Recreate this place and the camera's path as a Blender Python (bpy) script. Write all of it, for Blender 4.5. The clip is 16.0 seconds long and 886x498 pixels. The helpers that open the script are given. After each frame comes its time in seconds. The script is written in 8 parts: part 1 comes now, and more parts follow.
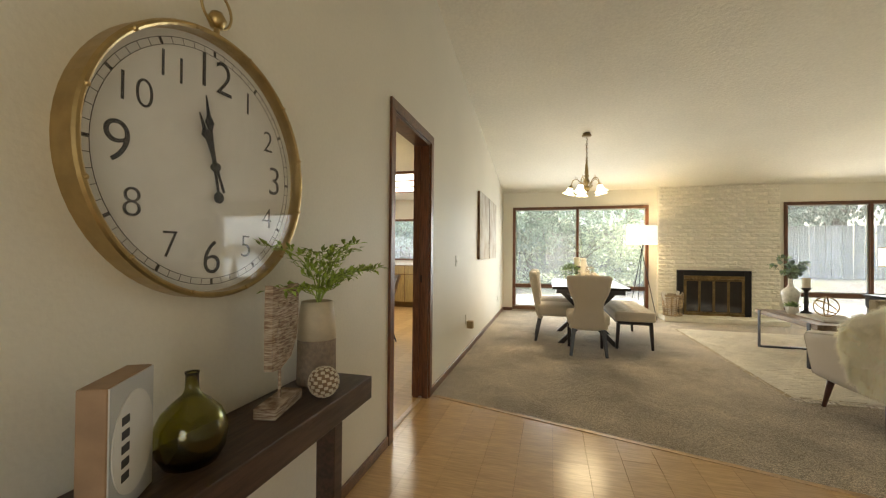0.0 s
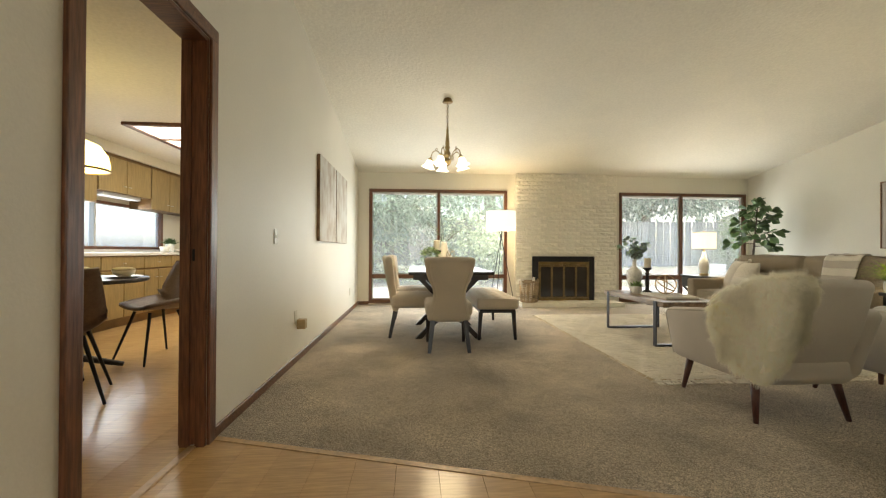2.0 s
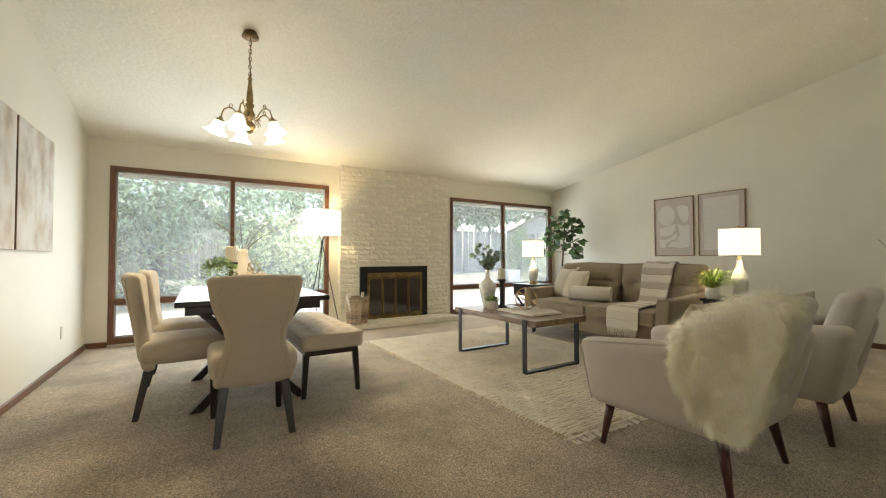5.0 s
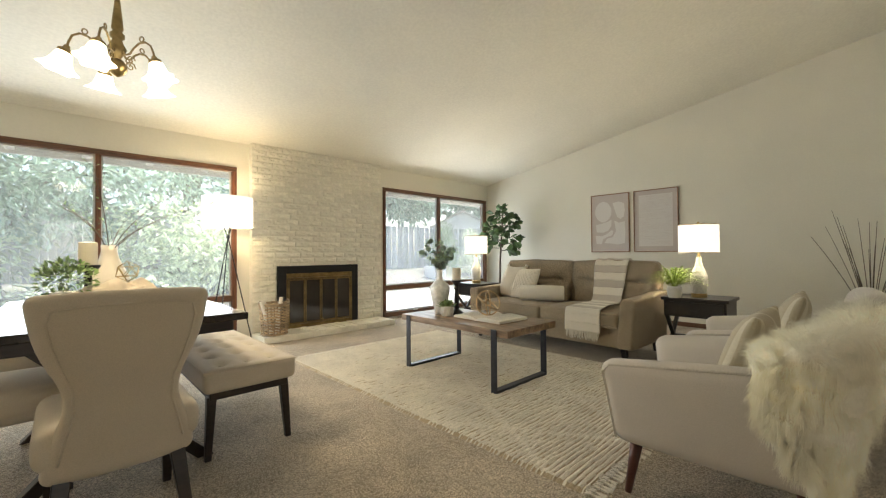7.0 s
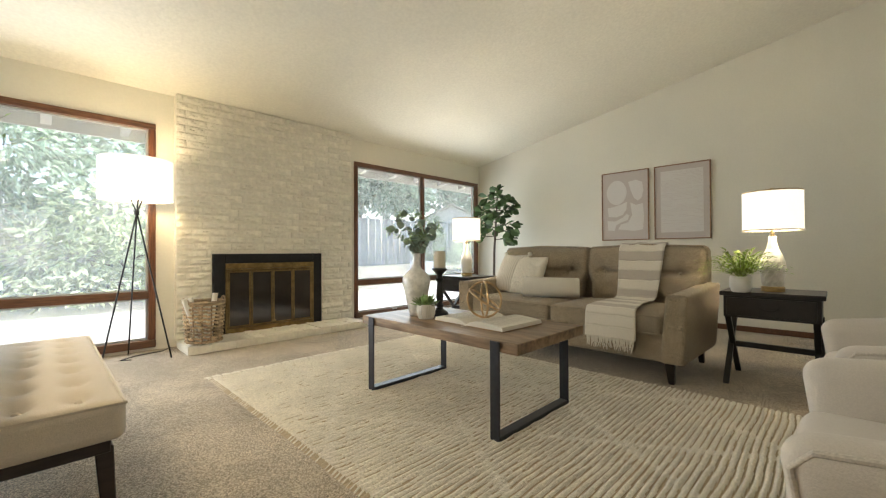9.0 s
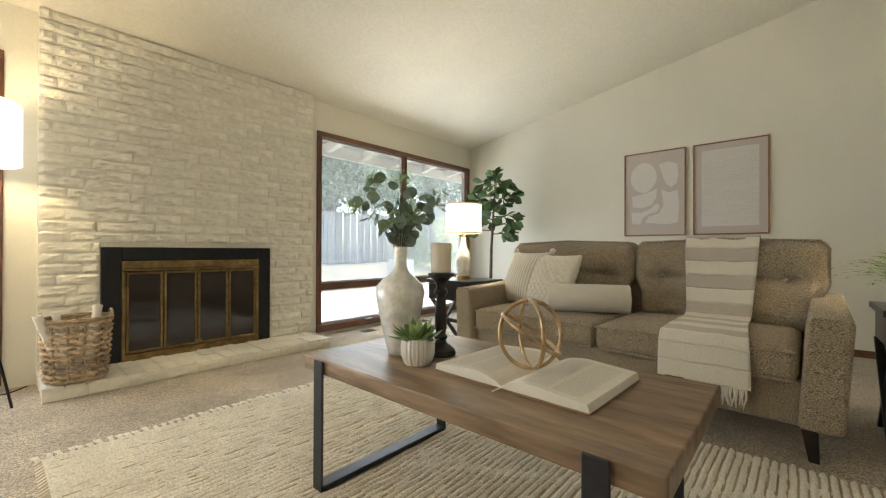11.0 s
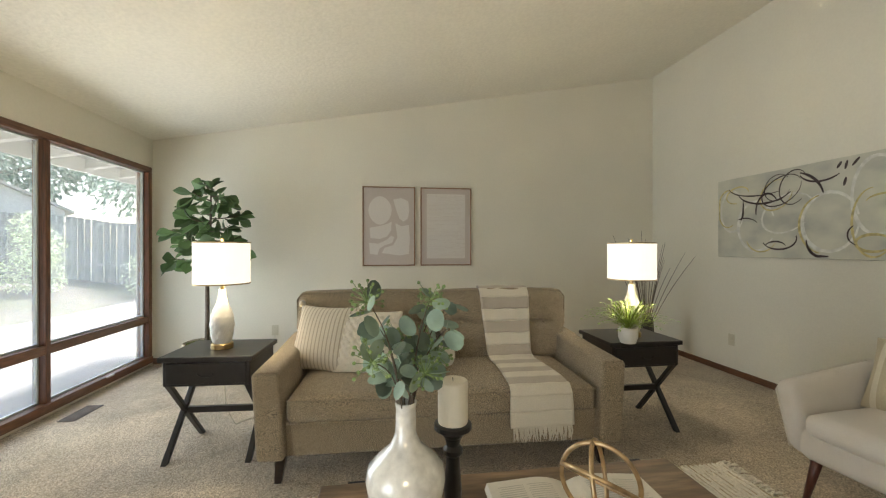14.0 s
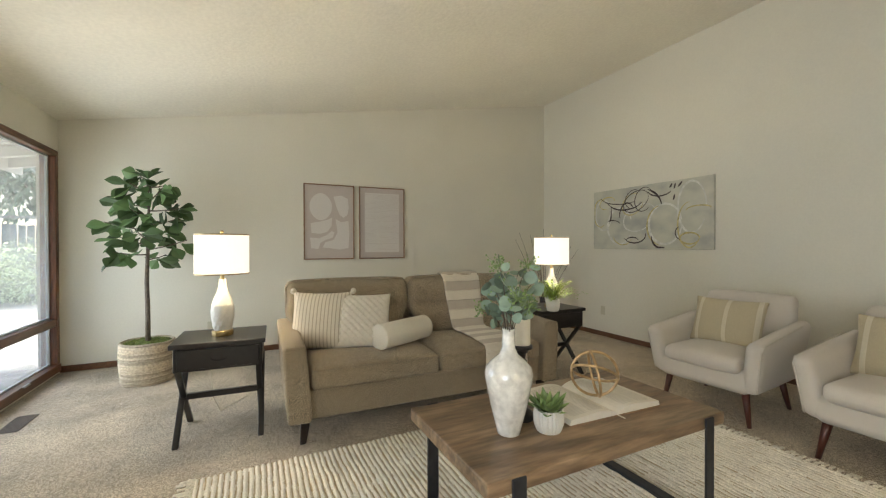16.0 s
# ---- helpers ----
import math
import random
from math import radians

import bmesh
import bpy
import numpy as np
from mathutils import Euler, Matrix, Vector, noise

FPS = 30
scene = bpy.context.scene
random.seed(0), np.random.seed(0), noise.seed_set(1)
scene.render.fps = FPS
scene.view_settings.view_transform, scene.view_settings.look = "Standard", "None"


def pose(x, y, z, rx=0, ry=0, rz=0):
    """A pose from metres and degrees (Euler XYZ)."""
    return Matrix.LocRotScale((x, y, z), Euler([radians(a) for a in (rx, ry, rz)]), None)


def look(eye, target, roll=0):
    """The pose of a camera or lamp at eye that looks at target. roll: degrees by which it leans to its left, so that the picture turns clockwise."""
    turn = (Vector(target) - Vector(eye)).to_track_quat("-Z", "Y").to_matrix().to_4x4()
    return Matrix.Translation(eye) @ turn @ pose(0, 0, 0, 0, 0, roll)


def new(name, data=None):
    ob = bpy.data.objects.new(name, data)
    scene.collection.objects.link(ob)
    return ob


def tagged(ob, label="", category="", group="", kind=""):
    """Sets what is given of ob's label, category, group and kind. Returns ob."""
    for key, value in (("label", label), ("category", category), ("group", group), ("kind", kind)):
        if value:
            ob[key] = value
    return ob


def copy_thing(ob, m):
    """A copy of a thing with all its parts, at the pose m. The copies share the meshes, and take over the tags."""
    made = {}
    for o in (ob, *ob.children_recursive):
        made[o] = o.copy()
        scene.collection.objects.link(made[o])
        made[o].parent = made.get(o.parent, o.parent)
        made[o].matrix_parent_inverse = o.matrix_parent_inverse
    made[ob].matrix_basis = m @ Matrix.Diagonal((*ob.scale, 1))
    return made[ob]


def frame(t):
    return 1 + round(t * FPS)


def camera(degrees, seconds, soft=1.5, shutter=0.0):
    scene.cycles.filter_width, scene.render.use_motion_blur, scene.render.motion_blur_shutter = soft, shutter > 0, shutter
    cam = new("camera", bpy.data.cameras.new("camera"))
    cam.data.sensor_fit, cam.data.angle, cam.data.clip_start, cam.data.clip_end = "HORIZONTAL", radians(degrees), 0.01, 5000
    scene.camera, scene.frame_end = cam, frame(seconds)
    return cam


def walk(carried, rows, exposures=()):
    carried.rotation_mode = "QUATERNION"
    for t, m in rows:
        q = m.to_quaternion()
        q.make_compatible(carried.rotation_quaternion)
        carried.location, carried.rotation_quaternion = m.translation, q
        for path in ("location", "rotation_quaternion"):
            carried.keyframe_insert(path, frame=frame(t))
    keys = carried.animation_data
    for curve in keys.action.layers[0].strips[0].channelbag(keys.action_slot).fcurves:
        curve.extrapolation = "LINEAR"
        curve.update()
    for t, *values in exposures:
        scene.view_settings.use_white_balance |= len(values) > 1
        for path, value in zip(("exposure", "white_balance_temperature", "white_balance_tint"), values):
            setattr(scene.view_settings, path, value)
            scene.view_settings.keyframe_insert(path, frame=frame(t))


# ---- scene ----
cam = camera(96.3, 16.0, 1.2)
PATH = [
    (0, (0.147, -0.099, 1.168), (-0.373, 1.832, 1.19), 0.5),
    (0.5, (0.168, 0.105, 1.11), (-0.206, 2.07, 1.129), 0.5),
    (1, (0.197, 0.356, 1.059), (-0.013, 2.345, 1.074), 0.5),
    (1.5, (0.224, 0.62, 1.014), (0.185, 2.619, 1.027), 0.4),
    (2, (0.25, 0.893, 0.986), (0.389, 2.888, 0.997), 0.3),
    (2.5, (0.284, 1.164, 0.955), (0.599, 3.139, 0.966), 0.2),
    (3, (0.297, 1.415, 0.955), (0.785, 3.354, 0.966), 0.2),
    (3.5, (0.303, 1.65, 0.974), (0.954, 3.54, 0.995), 0.1),
    (4, (0.314, 1.859, 0.984), (1.108, 3.694, 1.01), 0.0),
    (4.2, (0.306, 1.941, 0.986), (1.154, 3.752, 1.019), 0.1),
    (6.3, (0.297, 2.709, 1.072), (1.597, 4.229, 1.105), -0.5),
    (6.5, (0.32, 2.783, 1.063), (1.649, 4.278, 1.092), -0.3),
    (7, (0.426, 2.967, 1.045), (1.809, 4.411, 1.07), -0.4),
    (7.5, (0.569, 3.165, 1.006), (1.98, 4.582, 1.028), -0.4),
    (8, (0.755, 3.329, 0.958), (2.177, 4.735, 0.979), -0.5),
    (8.5, (0.977, 3.486, 0.94), (2.403, 4.888, 0.956), -0.3),
    (8.7, (1.075, 3.562, 0.923), (2.496, 4.97, 0.94), -0.3),
    (10.8, (1.891, 4.449, 0.871), (3.349, 5.819, 0.879), 0.1),
    (11, (1.944, 4.539, 0.882), (3.439, 5.867, 0.891), 0.2),
    (11.5, (2.024, 4.719, 0.925), (3.626, 5.916, 0.938), 0.3),
    (12, (2.101, 4.892, 0.963), (3.845, 5.87, 0.985), 0.4),
    (12.5, (2.164, 5.015, 1.045), (4.046, 5.692, 1.064), 0.3),
    (13, (2.157, 5.245, 1.114), (4.13, 5.568, 1.124), 0.1),
    (13.5, (2.095, 5.44, 1.204), (4.095, 5.444, 1.198), 0.1),
    (14, (2.038, 5.729, 1.262), (4.019, 5.45, 1.258), 0.0),
    (14.5, (1.959, 5.99, 1.298), (3.902, 5.517, 1.289), -0.0),
    (15, (1.857, 6.226, 1.306), (3.755, 5.594, 1.29), -0.0),
    (15.5, (1.787, 6.426, 1.271), (3.639, 5.67, 1.251), -0.0),
    (16, (1.697, 6.598, 1.223), (3.496, 5.723, 1.206), -0.1),
]
EXPOSE = [(0.0, 2.32, 7000, 9), (4.0, 2.23, 6680, 8), (7.5, 2.31, 6420, 9), (11.0, 2.26, 6430, 9), (16.0, 2.15, 6430, 9)]
walk(cam, [(t, look(eye, target, roll)) for t, eye, target, roll in PATH], EXPOSE)

# ---- world, sun, large lights ----
world = bpy.data.worlds.new("world")
scene.world = world
world.use_nodes = True
wn = world.node_tree.nodes
sky = wn.new("ShaderNodeTexSky")
sky.sky_type, sky.sun_disc = "NISHITA", False
sky.sun_elevation, sky.sun_rotation = radians(55), radians(80)
sky.dust_density, sky.air_density = 3.0, 1.0
wn["Background"].inputs["Strength"].default_value = 0.15
world.node_tree.links.new(sky.outputs[0], wn["Background"].inputs[0])


def lamp(name, kind, m, energy, colour, **more):
    d = bpy.data.lights.new(name, kind)
    d.energy, d.color = energy, colour
    ob = new(name, d)
    ob.matrix_basis = m
    return ob


sun = lamp("sun", "SUN", pose(0, 0, 20, 35, 0, 100), 4.5, (1, 0.95, 0.86))
sun.data.angle = radians(8)


def window_lamp(x0, x1, y, z0, z1, energy, turn):
    ob = lamp("window_and_fill_light", "AREA", Matrix.Translation(((x0 + x1) / 2, y, (z0 + z1) / 2)) @ pose(0, 0, 0, 88, 0, turn), energy, (0.87, 0.94, 1.0))
    ob.data.shape, ob.data.size, ob.data.size_y = "RECTANGLE", x1 - x0, z1 - z0
    ob.data.spread = radians(160)
    return ob


window_lamp(-0.3, 1.9, 8.20, 0.15, 2.05, 11, 180)
window_lamp(4.25, 6.35, 8.20, 0.15, 2.05, 7, 180)
kw = lamp("window_and_fill_light", "AREA", pose(-3.95, 6.2, 1.35, 90, 0, -90), 4.5, (0.93, 0.97, 1.0))
kw.data.shape, kw.data.size, kw.data.size_y = "RECTANGLE", 2.2, 0.6
# warm fill added at an unseen opening to brighten the hall; no known window
hall_fill = lamp("window_and_fill_light", "AREA", pose(0.65, -2.36, 1.3, 90, 0, 0), 3.4, (1.0, 0.89, 0.70))
hall_fill.data.shape, hall_fill.data.size, hall_fill.data.size_y = "RECTANGLE", 1.3, 1.6
# white balance and exposure are keyed in walk()

# ---- materials ----


def mat(name, colour, rough=0.6, metal=0.0, grain=0.0, scale=40.0, stain=0.0, stain_scale=2.0, bump=0.0, bump_scale=None, island=0.0, obj=0.0, stretch=(1, 1, 1), tint=None, sheen=0.0, coat=0.0, spec=0.5):
    m = bpy.data.materials.new(name)
    m.use_nodes = True
    nt = m.node_tree
    n, l = nt.nodes, nt.links
    b = n["Principled BSDF"]
    b.inputs["Roughness"].default_value, b.inputs["Metallic"].default_value = rough, metal
    b.inputs["Specular IOR Level"].default_value = spec
    b.inputs["Coat Weight"].default_value = coat
    b.inputs["Sheen Weight"].default_value = sheen
    tc, mp = n.new("ShaderNodeTexCoord"), n.new("ShaderNodeMapping")
    mp.inputs["Scale"].default_value = stretch
    l.new(tc.outputs["Object"], mp.inputs["Vector"])

    def noise_tex(s, detail=4):
        t = n.new("ShaderNodeTexNoise")
        t.inputs["Scale"].default_value, t.inputs["Detail"].default_value = s, detail
        l.new(mp.outputs[0], t.inputs["Vector"])
        return t.outputs["Fac"]

    last = None
    base = n.new("ShaderNodeRGB")
    base.outputs[0].default_value = (*colour, 1)
    last = base.outputs[0]

    def vary(fac, amount, to=None):
        nonlocal last
        r = n.new("ShaderNodeMapRange")
        r.inputs["From Min"].default_value, r.inputs["From Max"].default_value = 0.35, 0.65
        r.inputs["To Min"].default_value, r.inputs["To Max"].default_value = 1 - amount, 1 + amount
        l.new(fac, r.inputs["Value"])
        h = n.new("ShaderNodeHueSaturation")
        l.new(last, h.inputs["Color"])
        l.new(r.outputs[0], h.inputs["Value"])
        last = h.outputs[0]

    if tint:
        mx = n.new("ShaderNodeMix")
        mx.data_type = "RGBA"
        rr = n.new("ShaderNodeMapRange")
        rr.inputs["From Min"].default_value, rr.inputs["From Max"].default_value = 0.42, 0.6
        l.new(noise_tex(tint[1]), rr.inputs["Value"])
        l.new(rr.outputs[0], mx.inputs["Factor"])
        l.new(last, mx.inputs["A"])
        mx.inputs["B"].default_value = (*tint[0], 1)
        last = mx.outputs["Result"]
    if grain:
        vary(noise_tex(scale, 6), grain)
    if stain:
        vary(noise_tex(stain_scale, 3), stain)
    if island:
        vary(n.new("ShaderNodeNewGeometry").outputs["Random Per Island"], island)
    if obj:
        vary(n.new("ShaderNodeObjectInfo").outputs["Random"], obj)
    l.new(last, b.inputs["Base Color"])
    if bump:
        bp = n.new("ShaderNodeBump")
        bp.inputs["Strength"].default_value, bp.inputs["Distance"].default_value = bump, 0.01
        l.new(noise_tex(bump_scale or scale, 5), bp.inputs["Height"])
        l.new(bp.outputs[0], b.inputs["Normal"])
    return m


def glow(name, colour, strength, through=0.0):
    m = bpy.data.materials.new(name)
    m.use_nodes = True
    b = m.node_tree.nodes["Principled BSDF"]
    b.inputs["Base Color"].default_value = (0.85, 0.82, 0.75, 1)
    b.inputs["Roughness"].default_value = 0.7
    b.inputs["Emission Color"].default_value = (*colour, 1)
    b.inputs["Emission Strength"].default_value = strength
    return m


def glass(name, colour=(1, 1, 1), rough=0.0, ior=1.45):
    m = bpy.data.materials.new(name)
    m.use_nodes = True
    b = m.node_tree.nodes["Principled BSDF"]
    b.inputs["Base Color"].default_value = (*colour, 1)
    b.inputs["Roughness"].default_value, b.inputs["IOR"].default_value = rough, ior
    b.inputs["Transmission Weight"].default_value = 1
    return m


def thin_glass(name, veil=0.0):
    """A thin sheet: what is not mirrored goes straight through, but for a veil added to imitate bright haze."""
    m = bpy.data.materials.new(name)
    m.use_nodes = True
    n, l = m.node_tree.nodes, m.node_tree.links
    n.remove(n["Principled BSDF"])
    lw, tr, gl, mx = n.new("ShaderNodeLayerWeight"), n.new("ShaderNodeBsdfTransparent"), n.new("ShaderNodeBsdfGlossy"), n.new("ShaderNodeMixShader")
    lw.inputs["Blend"].default_value = 0.5
    pw, sc = n.new("ShaderNodeMath"), n.new("ShaderNodeMath")
    pw.operation, sc.operation = "POWER", "MULTIPLY_ADD"
    pw.inputs[1].default_value, sc.inputs[1].default_value, sc.inputs[2].default_value = 5.0, 0.7, 0.035
    l.new(lw.outputs["Facing"], pw.inputs[0])
    l.new(pw.outputs[0], sc.inputs[0])
    gl.inputs["Roughness"].default_value = 0.0
    l.new(sc.outputs[0], mx.inputs[0])
    clear = tr.outputs[0]
    if veil:
        haze, dm, tc, ns, mr = n.new("ShaderNodeBsdfTranslucent"), n.new("ShaderNodeMixShader"), n.new("ShaderNodeTexCoord"), n.new("ShaderNodeTexNoise"), n.new("ShaderNodeMapRange")
        haze.inputs[0].default_value = (0.92, 0.95, 0.97, 1)
        ns.inputs["Scale"].default_value = 1.6
        mr.inputs["To Min"].default_value, mr.inputs["To Max"].default_value = veil * 0.7, veil * 1.3
        l.new(tc.outputs["Object"], ns.inputs["Vector"])
        l.new(ns.outputs["Fac"], mr.inputs["Value"])
        l.new(mr.outputs[0], dm.inputs[0])
        l.new(clear, dm.inputs[1])
        l.new(haze.outputs[0], dm.inputs[2])
        clear = dm.outputs[0]
    l.new(clear, mx.inputs[1])
    l.new(gl.outputs[0], mx.inputs[2])
    l.new(mx.outputs[0], n["Material Output"].inputs[0])
    return m


def leafy(name, colour, island, thin=0.35):
    """Leaves that let some light through."""
    m = mat(name, colour, 0.5, grain=0.15, scale=4, island=island)
    n, l = m.node_tree.nodes, m.node_tree.links
    b = n["Principled BSDF"]
    tr, mx = n.new("ShaderNodeBsdfTranslucent"), n.new("ShaderNodeMixShader")
    mx.inputs[0].default_value = thin
    l.new(b.inputs["Base Color"].links[0].from_socket, tr.inputs[0])
    l.new(b.outputs[0], mx.inputs[1])
    l.new(tr.outputs[0], mx.inputs[2])
    l.new(mx.outputs[0], n["Material Output"].inputs[0])
    return m


def tufted(name):
    """Cut pile of mixed brown and beige tufts."""
    m = mat(name, (0.34, 0.28, 0.21), 0.95, sheen=0.2, spec=0.1)
    n, l = m.node_tree.nodes, m.node_tree.links
    b = n["Principled BSDF"]
    tc, vo, big, fine = n.new("ShaderNodeTexCoord"), n.new("ShaderNodeTexVoronoi"), n.new("ShaderNodeTexNoise"), n.new("ShaderNodeTexNoise")
    vo.inputs["Scale"].default_value, big.inputs["Scale"].default_value, fine.inputs["Scale"].default_value = 235, 1.9, 500
    for t in (vo, big, fine):
        l.new(tc.outputs["Object"], t.inputs["Vector"])
    sep = n.new("ShaderNodeSeparateColor")
    l.new(vo.outputs["Color"], sep.inputs[0])
    ramp = n.new("ShaderNodeValToRGB")
    e = ramp.color_ramp.elements
    e[0].position, e[0].color = 0.0, (0.20, 0.16, 0.115, 1)
    e[1].position, e[1].color = 1.0, (0.80, 0.695, 0.555, 1)
    e.new(0.5).color = (0.46, 0.388, 0.292, 1)
    l.new(sep.outputs[0], ramp.inputs[0])
    hs, mr = n.new("ShaderNodeHueSaturation"), n.new("ShaderNodeMapRange")
    mr.inputs["From Min"].default_value, mr.inputs["From Max"].default_value = 0.35, 0.65
    mr.inputs["To Min"].default_value, mr.inputs["To Max"].default_value = 0.78, 1.22
    big.inputs["Detail"].default_value, big.inputs["Roughness"].default_value = 6, 0.62
    l.new(big.outputs["Fac"], mr.inputs["Value"])
    l.new(mr.outputs[0], hs.inputs["Value"])
    l.new(ramp.outputs[0], hs.inputs["Color"])
    l.new(hs.outputs[0], b.inputs["Base Color"])
    ad, bp = n.new("ShaderNodeMath"), n.new("ShaderNodeBump")
    ad.operation = "SUBTRACT"
    l.new(fine.outputs["Fac"], ad.inputs[0])
    l.new(vo.outputs["Distance"], ad.inputs[1])
    bp.inputs["Strength"].default_value, bp.inputs["Distance"].default_value = 0.7, 0.005
    l.new(ad.outputs[0], bp.inputs["Height"])
    l.new(bp.outputs[0], b.inputs["Normal"])
    return m


